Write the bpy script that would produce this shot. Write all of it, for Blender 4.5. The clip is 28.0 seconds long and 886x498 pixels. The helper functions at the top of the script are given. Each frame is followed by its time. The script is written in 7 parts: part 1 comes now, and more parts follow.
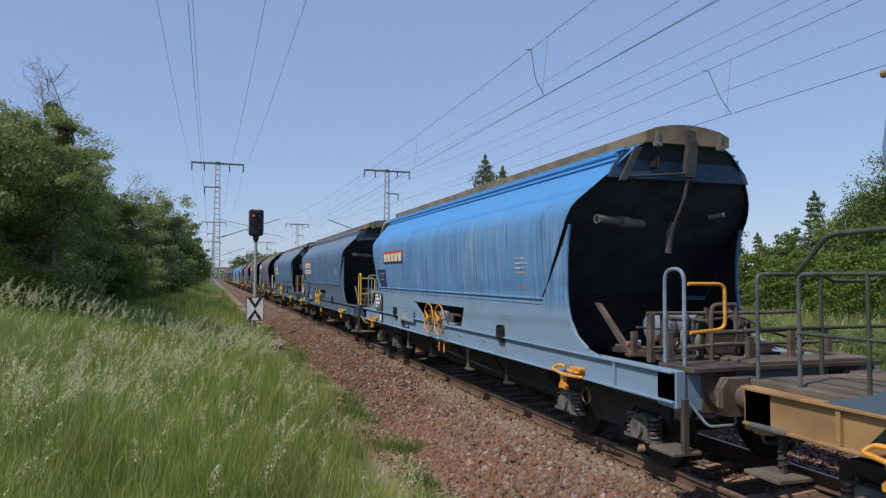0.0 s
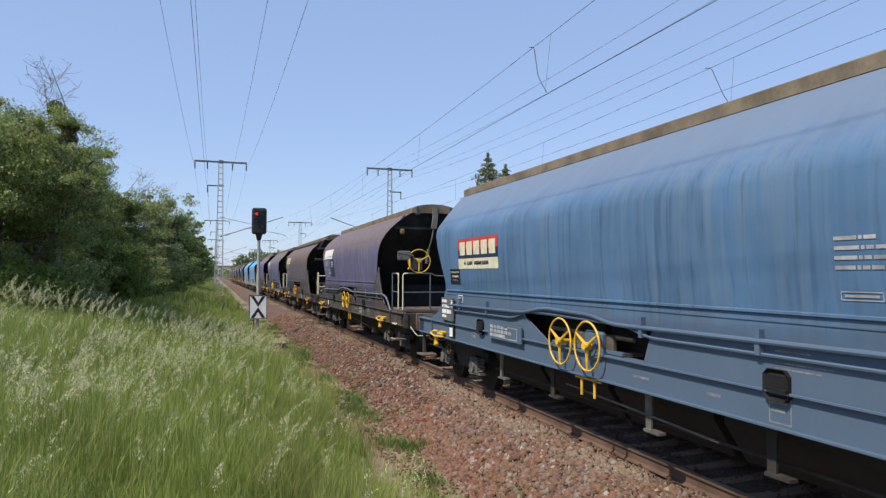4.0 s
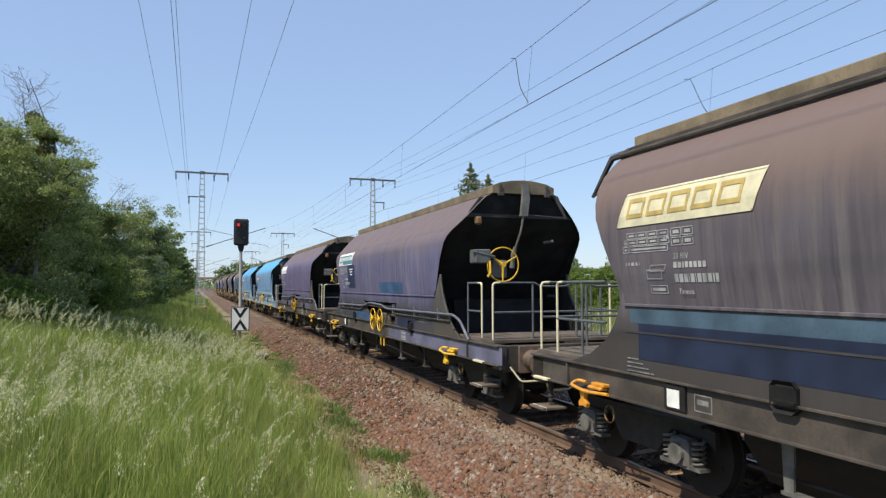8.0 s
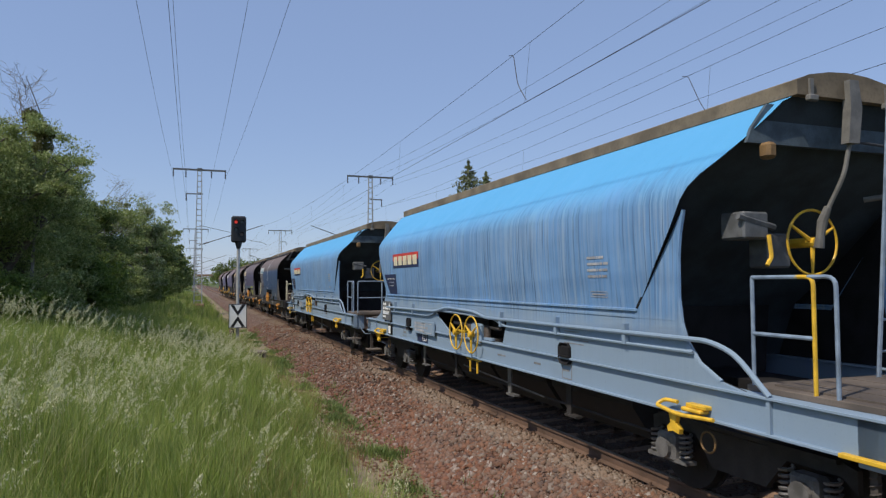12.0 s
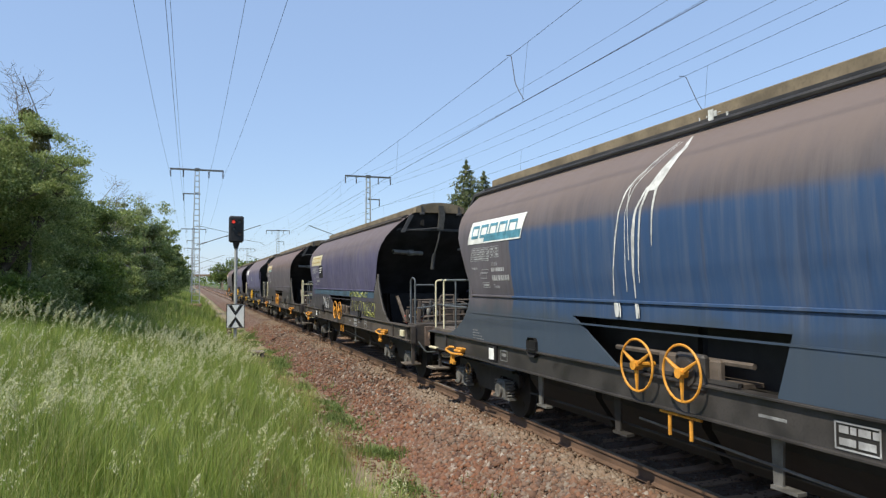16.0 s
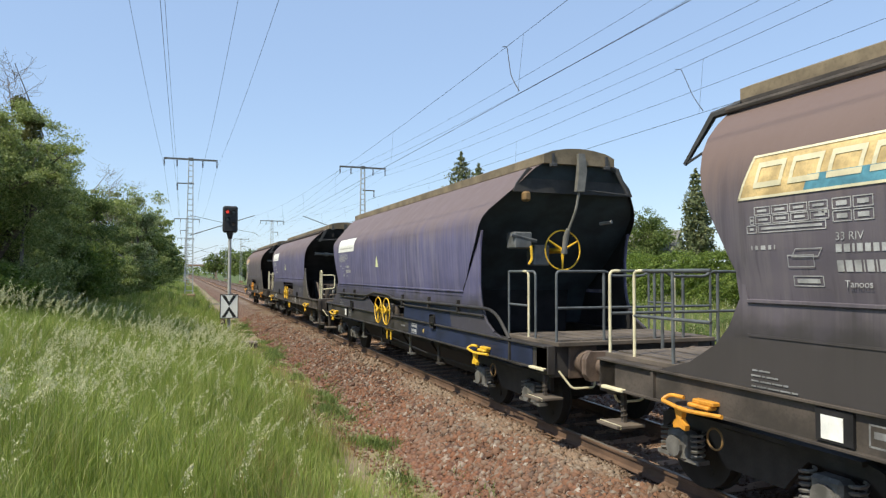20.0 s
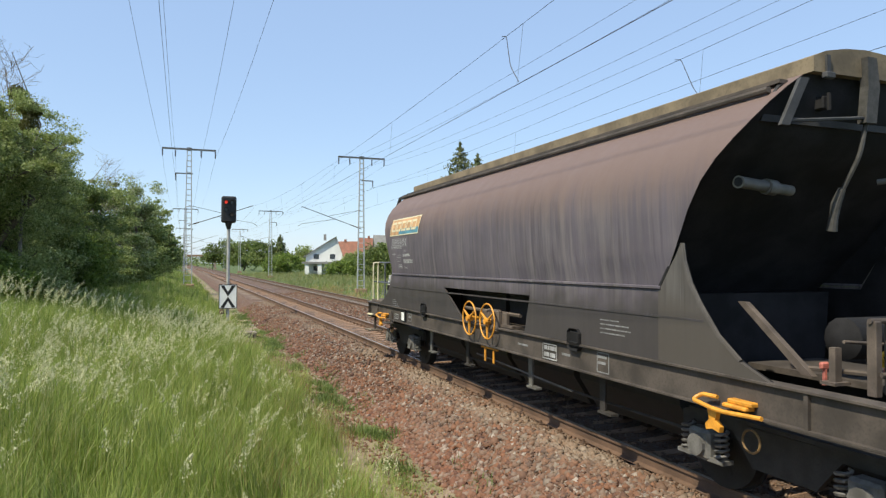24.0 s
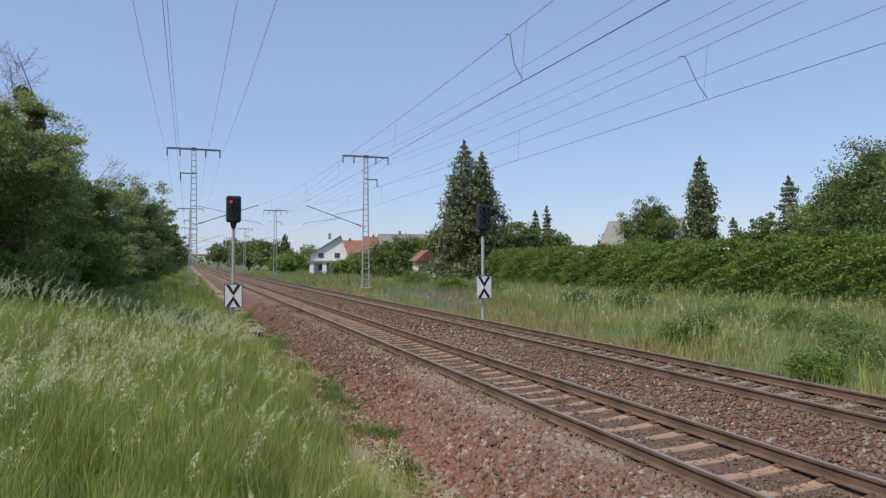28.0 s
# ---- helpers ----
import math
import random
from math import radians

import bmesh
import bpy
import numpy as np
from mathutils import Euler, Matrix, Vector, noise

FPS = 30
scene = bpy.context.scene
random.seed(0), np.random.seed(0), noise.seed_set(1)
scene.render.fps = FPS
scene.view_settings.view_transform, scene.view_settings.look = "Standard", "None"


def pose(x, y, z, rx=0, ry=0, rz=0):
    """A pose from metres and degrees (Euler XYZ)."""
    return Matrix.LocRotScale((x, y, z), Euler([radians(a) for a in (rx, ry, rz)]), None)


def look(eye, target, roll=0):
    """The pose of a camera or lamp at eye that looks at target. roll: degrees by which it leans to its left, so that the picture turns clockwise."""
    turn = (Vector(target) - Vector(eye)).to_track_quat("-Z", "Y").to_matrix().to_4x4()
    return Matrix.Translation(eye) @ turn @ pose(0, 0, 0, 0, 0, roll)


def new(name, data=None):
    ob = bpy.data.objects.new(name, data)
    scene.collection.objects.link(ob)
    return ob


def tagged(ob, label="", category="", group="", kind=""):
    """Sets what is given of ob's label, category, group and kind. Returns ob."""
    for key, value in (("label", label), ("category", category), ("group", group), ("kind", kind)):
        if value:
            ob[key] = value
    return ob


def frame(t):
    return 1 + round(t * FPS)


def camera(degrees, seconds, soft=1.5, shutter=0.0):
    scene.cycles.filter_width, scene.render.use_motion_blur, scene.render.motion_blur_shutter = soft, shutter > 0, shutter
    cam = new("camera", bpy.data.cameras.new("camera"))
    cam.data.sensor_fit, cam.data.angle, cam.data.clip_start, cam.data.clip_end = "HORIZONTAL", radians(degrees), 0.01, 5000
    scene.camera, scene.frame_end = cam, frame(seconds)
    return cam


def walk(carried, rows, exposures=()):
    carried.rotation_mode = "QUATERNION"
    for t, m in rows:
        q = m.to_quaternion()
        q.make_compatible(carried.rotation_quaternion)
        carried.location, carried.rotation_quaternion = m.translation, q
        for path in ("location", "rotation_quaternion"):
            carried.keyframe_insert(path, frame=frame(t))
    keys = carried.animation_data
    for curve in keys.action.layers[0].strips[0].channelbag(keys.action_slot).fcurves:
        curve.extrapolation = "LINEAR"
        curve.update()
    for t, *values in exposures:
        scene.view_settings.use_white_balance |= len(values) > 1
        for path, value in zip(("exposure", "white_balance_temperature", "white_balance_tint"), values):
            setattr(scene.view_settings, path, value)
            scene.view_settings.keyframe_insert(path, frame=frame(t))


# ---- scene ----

# camera: held by hand beside the track, turning a little
EYE = (-6.024, 0.0, 2.261)


def aim(yaw, pitch, roll):
    return pose(*EYE, 90 + pitch, 0, yaw) @ pose(0, 0, 0, 0, 0, roll)


cam = camera(65.44, 28.0, soft=1.3)
walk(cam, [(t, aim(yaw, pitch, roll)) for t, yaw, pitch, roll in (
    (0, -18.62, 2.32, 0.28), (0.5, -18.61, 2.29, 0.31), (1, -18.58, 2.27, 0.36), (1.5, -18.53, 2.28, 0.37), (2, -18.47, 2.27, 0.33),
    (2.5, -18.40, 2.20, 0.27), (3, -18.33, 2.13, 0.23), (3.5, -18.30, 2.11, 0.23), (5.5, -19.03, 2.61, 0.29), (6, -19.16, 2.71, 0.27),
    (6.5, -19.33, 2.80, 0.21), (7, -19.48, 2.87, 0.11), (7.5, -19.64, 2.94, -0.04), (8, -19.77, 3.01, -0.14), (8.5, -19.89, 3.08, -0.16),
    (9, -20.01, 3.13, -0.16), (9.5, -20.14, 3.13, -0.16), (10, -20.18, 3.05, -0.16), (10.5, -20.10, 2.96, -0.14),
    (11, -20.00, 2.88, -0.12), (11.5, -19.96, 2.82, -0.12), (12, -19.96, 2.78, -0.13), (12.5, -19.96, 2.75, -0.13),
    (14.5, -19.98, 2.90, -0.08), (15, -20.03, 2.88, -0.11), (15.5, -20.09, 2.82, -0.18), (16, -20.14, 2.76, -0.20),
    (16.5, -20.18, 2.73, -0.15), (17, -20.22, 2.69, -0.11), (17.5, -20.27, 2.65, -0.10), (18, -20.35, 2.61, -0.06),
    (18.5, -20.44, 2.54, -0.03), (19, -20.51, 2.43, 0.01), (19.5, -20.57, 2.26, 0.09), (20, -20.61, 2.06, 0.16),
    (20.5, -20.63, 1.87, 0.17), (21, -20.63, 1.70, 0.16), (21.5, -20.63, 1.59, 0.16), (23.5, -20.69, 1.33, 0.29),
    (24, -20.71, 1.28, 0.26), (24.5, -20.73, 1.23, 0.21), (25, -20.72, 1.18, 0.16), (25.5, -20.70, 1.16, 0.12),
    (26, -20.67, 1.12, 0.07), (26.5, -20.61, 1.10, 0.03), (27, -20.48, 1.10, 0.00), (27.5, -20.37, 1.13, -0.02),
    (28, -20.33, 1.14, -0.04),
)], [(0, -0.12, 6700, 10), (1, -0.17, 6750, 10), (1.5, -0.1, 6750, 10), (2, 0.12, 6700, 10), (3, 0.18, 6750, 10), (6, 0.3, 6950, 9), (8, 0.3, 7050, 6),
    (9.5, 0.28, 6950, 8), (11, 0.0, 6800, 10), (12, -0.16, 6750, 11), (14.5, -0.02, 6850, 12), (16, 0.33, 6950, 5), (17, 0.43, 7200, 3), (20, 0.44, 7250, 4),
    (23.5, 0.5, 7300, 3), (24.2, 0.46, 7250, 4), (25, 0.18, 7050, 10), (26, 0.08, 6900, 11), (28, 0.04, 6850, 11)])

# light: clear late-spring day, the sun high over the near side of the train
SUN = Vector((-0.70, -0.28, 1.0)).normalized()
world = bpy.data.worlds.new("world")
scene.world = world
world.use_nodes = True
wn = world.node_tree.nodes
sky = wn.new("ShaderNodeTexSky")
sky.sky_type = "NISHITA"
sky.sun_disc = False
sky.sun_elevation = math.asin(SUN.z)
sky.sun_rotation = math.atan2(SUN.x, SUN.y)
sky.altitude, sky.air_density, sky.dust_density, sky.ozone_density = 40, 1.0, 0.4, 2.5
wn["Background"].inputs["Strength"].default_value = 0.1
# an even summer haze lies over the clear sky
dim, haze = wn.new("ShaderNodeVectorMath"), wn.new("ShaderNodeVectorMath")
dim.operation = "MULTIPLY"
dim.inputs[1].default_value, haze.inputs[1].default_value = (0.6, 0.6, 0.6), (1.85, 2.66, 4.7)
world.node_tree.links.new(sky.outputs["Color"], dim.inputs[0])
world.node_tree.links.new(dim.outputs[0], haze.inputs[0])
world.node_tree.links.new(haze.outputs[0], wn["Background"].inputs["Color"])
sun = new("sun", bpy.data.lights.new("sun", "SUN"))
sun.data.energy, sun.data.angle, sun.data.color = 4.2, radians(0.53), (1.0, 0.94, 0.83)
sun.matrix_world = look((0, 0, 60), Vector((0, 0, 60)) - SUN)
scene.view_settings.exposure = 0.0

# ---- materials ----
MATS = {}


def graph(name, rough=0.7, metal=0.0):
    m = bpy.data.materials.new(name)
    m.use_nodes = True
    n, l = m.node_tree.nodes, m.node_tree.links
    b = n["Principled BSDF"]
    b.inputs["Roughness"].default_value, b.inputs["Metallic"].default_value = rough, metal
    MATS[name] = m
    return m, n, l, b


def socket(l, target, value):
    if hasattr(value, "links"):
        l.new(value, target)
    elif hasattr(value, "__len__"):
        target.default_value = (*value[:3], 1)
    else:
        target.default_value = value


def mix(n, l, f, a, b, blend="MIX"):
    x = n.new("ShaderNodeMix")
    x.data_type, x.blend_type = "RGBA", blend
    socket(l, x.inputs[0], f), socket(l, x.inputs[6], a), socket(l, x.inputs[7], b)
    return x.outputs[2]


def calc(n, l, op, a, b=0.0, c=0.0):
    x = n.new("ShaderNodeMath")
    x.operation = op
    for s, v in zip(x.inputs, (a, b, c)):
        socket(l, s, v)
    return x.outputs[0]


def ramp(n, l, f, a, b):
    """0 below a, 1 above b."""
    x = n.new("ShaderNodeMapRange")
    x.interpolation_type = "SMOOTHSTEP"
    socket(l, x.inputs[0], f)
    x.inputs[1].default_value, x.inputs[2].default_value = a, b
    return x.outputs[0]


def grain(n, l, scale, detail=4.0, stretch=(1, 1, 1), rough=0.55, space="Object"):
    tc, mp, x = n.new("ShaderNodeTexCoord"), n.new("ShaderNodeMapping"), n.new("ShaderNodeTexNoise")
    mp.inputs["Scale"].default_value = stretch
    l.new(tc.outputs[space], mp.inputs[0]), l.new(mp.outputs[0], x.inputs["Vector"])
    x.inputs["Scale"].default_value, x.inputs["Detail"].default_value, x.inputs["Roughness"].default_value = scale, detail, rough
    return x.outputs["Fac"]


def height_of(n, l):
    tc, s = n.new("ShaderNodeTexCoord"), n.new("ShaderNodeSeparateXYZ")
    l.new(tc.outputs["Object"], s.inputs[0])
    return s.outputs


def relief(n, l, b, f, strength=0.3, depth=0.01):
    x = n.new("ShaderNodeBump")
    x.inputs["Strength"].default_value, x.inputs["Distance"].default_value = strength, depth
    l.new(f, x.inputs["Height"]), l.new(x.outputs[0], b.inputs["Normal"])


def plain(name, base, rough=0.6, metal=0.0, vary=0.25, scale=6.0, fine=60.0, bump=0.15, depth=0.004):
    """A surface with broad stains and a fine grain."""
    if name in MATS:
        return MATS[name]
    m, n, l, b = graph(name, rough, metal)
    big, small = grain(n, l, scale), grain(n, l, fine, 3)
    dark = [c * (1 - vary) for c in base]
    light = [min(1, c * (1 + vary)) for c in base]
    col = mix(n, l, ramp(n, l, big, 0.3, 0.7), dark, light)
    col = mix(n, l, calc(n, l, "MULTIPLY", ramp(n, l, small, 0.45, 0.75), vary), col, [c * 0.45 for c in base])
    l.new(col, b.inputs["Base Color"])
    l.new(calc(n, l, "MULTIPLY_ADD", big, 0.3, rough - 0.15), b.inputs["Roughness"])
    relief(n, l, b, small, bump, depth)
    return m


# ---- mesh helpers ----
def link(name, bm, material, parent=None, label=""):
    me = bpy.data.meshes.new(name)
    bm.to_mesh(me)
    bm.free()
    for m in material if isinstance(material, (list, tuple)) else (material,):
        me.materials.append(m)
    return hold(name, me, parent, label)


def hold(name, me, parent=None, label=""):
    ob = new(name, me)
    ob.parent = parent
    if name in ("inscription", "load_table", "lettering", "graffiti"):
        ob["kind"] = "stuff"
    if label:
        ob["label"] = label
    return ob


KEPT = {}


def part(name, shape, material, parent, label="", key=None, smooth=False):
    """One mesh object under a thing or a part; shape is a function that fills a bmesh. Alike parts share a mesh by key."""
    k = (key, material.name) if key else None
    me = KEPT.get(k) if k else None
    if me is None:
        bm = bmesh.new()
        shape(bm)
        bmesh.ops.recalc_face_normals(bm, faces=bm.faces)
        me = bpy.data.meshes.new(name)
        bm.to_mesh(me)
        bm.free()
        me.materials.append(material)
        if smooth:
            me.polygons.foreach_set("use_smooth", [True] * len(me.polygons))
            me.set_sharp_from_angle(angle=radians(38))
        if k:
            KEPT[k] = me
    return hold(name, me, parent, label)


def box(bm, x0, x1, y0, y1, z0, z1, bevel=0.0):
    vs = [bm.verts.new((x, y, z)) for x in (x0, x1) for y in (y0, y1) for z in (z0, z1)]
    fs = [bm.faces.new([vs[i] for i in q]) for q in ((0, 1, 3, 2), (4, 6, 7, 5), (0, 4, 5, 1), (2, 3, 7, 6), (0, 2, 6, 4), (1, 5, 7, 3))]
    if bevel:
        bmesh.ops.bevel(bm, geom=list({e for f in fs for e in f.edges}), offset=bevel, segments=1, affect="EDGES")


def tube(bm, pts, r, n=8, closed=False):
    """A round bar along points."""
    pts = [Vector(p) for p in pts]
    rings, count = [], len(pts)
    for i, p in enumerate(pts):
        a = pts[i - 1] if (i or closed) else p
        b = pts[(i + 1) % count] if (i < count - 1 or closed) else p
        d = (b - a).normalized()
        u = d.orthogonal().normalized() if not rings else (last - d * last.dot(d)).normalized()
        last = u
        v = d.cross(u)
        rr = r[i] if isinstance(r, (list, tuple)) else r
        rings.append([bm.verts.new(p + (u * math.cos(t) + v * math.sin(t)) * rr) for t in (2 * math.pi * k / n for k in range(n))])
    for i in range(count if closed else count - 1):
        a, b = rings[i], rings[(i + 1) % count]
        for k in range(n):
            bm.faces.new((a[k], a[(k + 1) % n], b[(k + 1) % n], b[k]))
    if not closed:
        bm.faces.new(rings[0][::-1]), bm.faces.new(rings[-1])


def rounded(pts, r=0.08, steps=4):
    """The points with each inner corner rounded."""
    pts = [Vector(p) for p in pts]
    out = [pts[0]]
    for a, p, b in zip(pts, pts[1:], pts[2:]):
        k = min(r, (a - p).length * 0.45, (b - p).length * 0.45)
        s, e = p + (a - p).normalized() * k, p + (b - p).normalized() * k
        out += [s * (1 - t) ** 2 + p * 2 * t * (1 - t) + e * t * t for t in (i / steps for i in range(steps + 1))]
    return out + [pts[-1]]


def slab(bm, outline, axis, a, b):
    """A plate with the 2D outline, from a to b along the axis (0 x, 1 y, 2 z)."""
    def at(p, v):
        q = list(p)
        q.insert(axis, v)
        return bm.verts.new(q)
    lo, hi = [at(p, a) for p in outline], [at(p, b) for p in outline]
    bm.faces.new(lo[::-1]), bm.faces.new(hi)
    for i in range(len(outline)):
        j = (i + 1) % len(outline)
        bm.faces.new((lo[i], lo[j], hi[j], hi[i]))


def ring(bm, c, r, t, axis=0, n=28, m=6):
    """A round ring with its axis along x (0) or y (1)."""
    pts = []
    for i in range(n):
        a = 2 * math.pi * i / n
        d = (0, math.cos(a) * r, math.sin(a) * r) if axis == 0 else (math.cos(a) * r, 0, math.sin(a) * r)
        pts.append(Vector(c) + Vector(d))
    tube(bm, pts, t, m, closed=True)


def cloud(name, verts, faces, material, parent=None):
    """A mesh from arrays of corners and of equal faces."""
    me = bpy.data.meshes.new(name)
    verts, faces = np.asarray(verts, np.float32), np.asarray(faces, np.int32)
    k = faces.shape[1]
    me.vertices.add(len(verts)), me.loops.add(faces.size), me.polygons.add(len(faces))
    me.vertices.foreach_set("co", verts.ravel())
    me.loops.foreach_set("vertex_index", faces.ravel())
    me.polygons.foreach_set("loop_start", np.arange(0, faces.size, k, dtype=np.int32))
    me.update(calc_edges=True)
    for m in material if isinstance(material, (list, tuple)) else (material,):
        me.materials.append(m)
    return hold(name, me, parent)


def thing(name, label, category, group="", kind="", at=(0, 0, 0)):
    return tagged(place(new(name), at), label, category, group, kind)


def place(ob, at):
    ob.location = at
    return ob

# ---- ground, ballast and track ----
TRACKS = (0.0, 4.22)
LAND = ((-700, 4.0), (-60, 1.6), (-30, 1.45), (-18, 1.35), (-14, 1.3), (-11, 1.05), (-9, 0.72), (-7.5, 0.4), (-6, 0.1), (-5, -0.16), (-4.2, -0.46), (-3.5, -0.6), (-2.6, -0.66),
        (0, -0.75), (6.5, -0.7), (8, -0.62), (12, -0.45), (26, -0.1), (60, 0.0), (700, 2.0))


def land(x):
    return np.interp(x, [p[0] for p in LAND], [p[1] for p in LAND])


def wave(x, y, s, k=0.0):
    return np.sin(x * s * 1.3 + y * s * 0.7 + k) * np.sin(y * s * 1.1 - x * s * 0.4 + 2.1 * k + 1.0)


def ground_z(x, y):
    x, y = np.asarray(x, float), np.asarray(y, float)
    rough = np.clip((np.abs(x - 2.0) - 5.2) / 3.0, 0.15, 1.0)
    return land(x) + rough * (0.06 * wave(x, y, 1.1) + 0.1 * wave(x, y, 0.31, 2.0))


def sheet(name, xs, ys, fz, material, parent=None):
    X, Y = np.meshgrid(xs, ys)
    Z = fz(X, Y)
    nx, ny = len(xs), len(ys)
    i = (np.arange(ny - 1)[:, None] * nx + np.arange(nx - 1)[None, :]).ravel()
    return cloud(name, np.stack([X.ravel(), Y.ravel(), Z.ravel()], 1), np.stack([i, i + 1, i + nx + 1, i + nx], 1), material, parent)


def soil_material():
    m, n, l, b = graph("soil", 0.95)
    big, mid, fine = grain(n, l, 0.35), grain(n, l, 2.2), grain(n, l, 40, 3)
    green = mix(n, l, ramp(n, l, mid, 0.35, 0.65), (0.055, 0.095, 0.022), (0.1, 0.13, 0.04))
    dry = mix(n, l, ramp(n, l, fine, 0.35, 0.65), (0.22, 0.165, 0.105), (0.33, 0.26, 0.175))
    xyz = height_of(n, l)
    worn = calc(n, l, "ADD", calc(n, l, "MULTIPLY", calc(n, l, "ABSOLUTE", calc(n, l, "ADD", xyz[0], 3.45)), 0.8), calc(n, l, "MULTIPLY", mid, 0.9))
    far = ramp(n, l, calc(n, l, "ABSOLUTE", xyz[0]), 30, 60)
    col = mix(n, l, ramp(n, l, worn, 0.75, 1.2), dry, green)
    col = mix(n, l, calc(n, l, "MULTIPLY", ramp(n, l, big, 0.5, 0.75), 0.35), col, (0.17, 0.16, 0.07))
    col = mix(n, l, far, col, (0.08, 0.12, 0.035))
    l.new(col, b.inputs["Base Color"])
    relief(n, l, b, fine, 0.6, 0.03)


def stone_material(name, island, single=False):
    m, n, l, b = graph(name, 0.9)
    if single:
        f = n.new("ShaderNodeObjectInfo").outputs["Random"]
    elif island:
        f = n.new("ShaderNodeNewGeometry").outputs["Random Per Island"]
    else:
        v = n.new("ShaderNodeTexVoronoi")
        tc = n.new("ShaderNodeTexCoord")
        l.new(tc.outputs["Object"], v.inputs["Vector"])
        v.inputs["Scale"].default_value = 17
        f = calc(n, l, "FRACT", calc(n, l, "MULTIPLY", v.outputs["Color"], 7.0))
    cr = n.new("ShaderNodeValToRGB")
    e = cr.color_ramp.elements
    e[0].position, e[0].color = 0.0, (0.06, 0.034, 0.028, 1)
    e[1].position, e[1].color = 1.0, (0.36, 0.31, 0.27, 1)
    for pos, c in ((0.25, (0.155, 0.073, 0.042, 1)), (0.42, (0.205, 0.09, 0.05, 1)), (0.6, (0.155, 0.088, 0.06, 1)), (0.78, (0.18, 0.128, 0.098, 1)), (0.92, (0.21, 0.172, 0.142, 1))):
        e.new(pos).color = c
    l.new(f, cr.inputs[0])
    big, fine = grain(n, l, 0.5), grain(n, l, 90, 3)
    xyz = height_of(n, l)
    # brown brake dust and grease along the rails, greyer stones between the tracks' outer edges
    near1 = calc(n, l, "ABSOLUTE", xyz[0])
    near2 = calc(n, l, "ABSOLUTE", calc(n, l, "SUBTRACT", xyz[0], 4.22))
    track = calc(n, l, "SUBTRACT", 1.0, ramp(n, l, calc(n, l, "MINIMUM", near1, near2), 0.75, 1.5))
    col = mix(n, l, calc(n, l, "MULTIPLY", track, 0.55), cr.outputs[0], (0.15, 0.095, 0.062))
    col = mix(n, l, calc(n, l, "MULTIPLY", ramp(n, l, big, 0.45, 0.65), 0.3), col, (0.19, 0.15, 0.12))
    # the foot of the bed lies redder than its crown
    foot = calc(n, l, "SUBTRACT", 1.0, ramp(n, l, xyz[0], -2.9, -1.7))
    col = mix(n, l, calc(n, l, "MULTIPLY", foot, 0.35), col, (0.2, 0.075, 0.045))
    col = mix(n, l, calc(n, l, "MULTIPLY", ramp(n, l, fine, 0.5, 0.8), 0.4), col, (0.07, 0.045, 0.035))
    # bed below the stones is darkened: shade of the gaps as colour
    if not island:
        col = mix(n, l, 0.45, col, (0.055, 0.034, 0.026))
    strip = calc(n, l, "MULTIPLY", ramp(n, l, xyz[0], -1.75, -1.3), calc(n, l, "SUBTRACT", 1.0, ramp(n, l, xyz[0], -0.95, -0.8)))
    col = mix(n, l, calc(n, l, "MULTIPLY", strip, calc(n, l, "MULTIPLY", ramp(n, l, big, 0.35, 0.6), 0.6)), col, (0.25, 0.19, 0.14))
    l.new(col, b.inputs["Base Color"])
    relief(n, l, b, fine if island else v.outputs["Distance"], 0.5 if island else 0.9, 0.004 if island else 0.03)


soil_material(), stone_material("ballast_stone", True), stone_material("shaded_ballast_fines", False), stone_material("single_stone", True, True)
concrete = plain("sleeper_concrete", (0.285, 0.18, 0.122), 0.9, vary=0.22, scale=3, fine=45, bump=0.3)
old_concrete = plain("grimy_sleeper_concrete", (0.2, 0.165, 0.135), 0.9, vary=0.3, scale=3, fine=45, bump=0.3)
rust = plain("rail_rust", (0.115, 0.068, 0.045), 0.8, vary=0.3, scale=2, fine=70)
steel = plain("rail_head_steel", (0.34, 0.29, 0.26), 0.42, 0.6, vary=0.15, scale=1.5, fine=50, bump=0.05)

ys = np.concatenate([[-700, -300, -120, -60], np.arange(-30, 60, 0.6), np.arange(60, 160, 3), [180, 220, 300, 420, 600, 900, 1500, 2500]])
xs = np.concatenate([[-700, -300, -120, -60, -40, -30], np.arange(-24, -9, 1.0), np.arange(-9, 12, 0.35), np.arange(12, 40, 2.0), [45, 60, 100, 200, 400, 700]])
tagged(sheet("ground", xs, ys, ground_z, MATS["soil"]), "green grassy ground with dry bare patches beside the track", "ground", kind="structure")

BED = ((-2.85, -0.72), (-2.55, -0.6), (-1.75, -0.22), (-1.5, -0.185), (-0.9, -0.185), (-0.66, -0.238), (0.66, -0.238), (0.9, -0.185), (1.4, -0.2), (2.1, -0.33),
       (2.8, -0.22), (3.32, -0.19), (3.56, -0.236), (4.88, -0.236), (5.12, -0.185), (5.8, -0.2), (6.6, -0.5), (7.0, -0.75))


def bed_z(x, y):
    return np.interp(x, [p[0] for p in BED], [p[1] for p in BED]) + 0.018 * wave(x, y, 3.1) + 0.012 * wave(x, y, 7.3, 1.0)


bed_x = np.unique(np.concatenate([np.arange(-2.85, 7.0, 0.15), [p[0] for p in BED]]))
BALLAST = tagged(sheet("ballast_bed", bed_x, np.concatenate([np.arange(-40, 60, 0.25), np.arange(60, 160, 2), np.arange(160, 1400, 40)]), bed_z, MATS["shaded_ballast_fines"]),
       "reddish-brown crushed stone ballast bed under both tracks", "ballast", kind="structure")


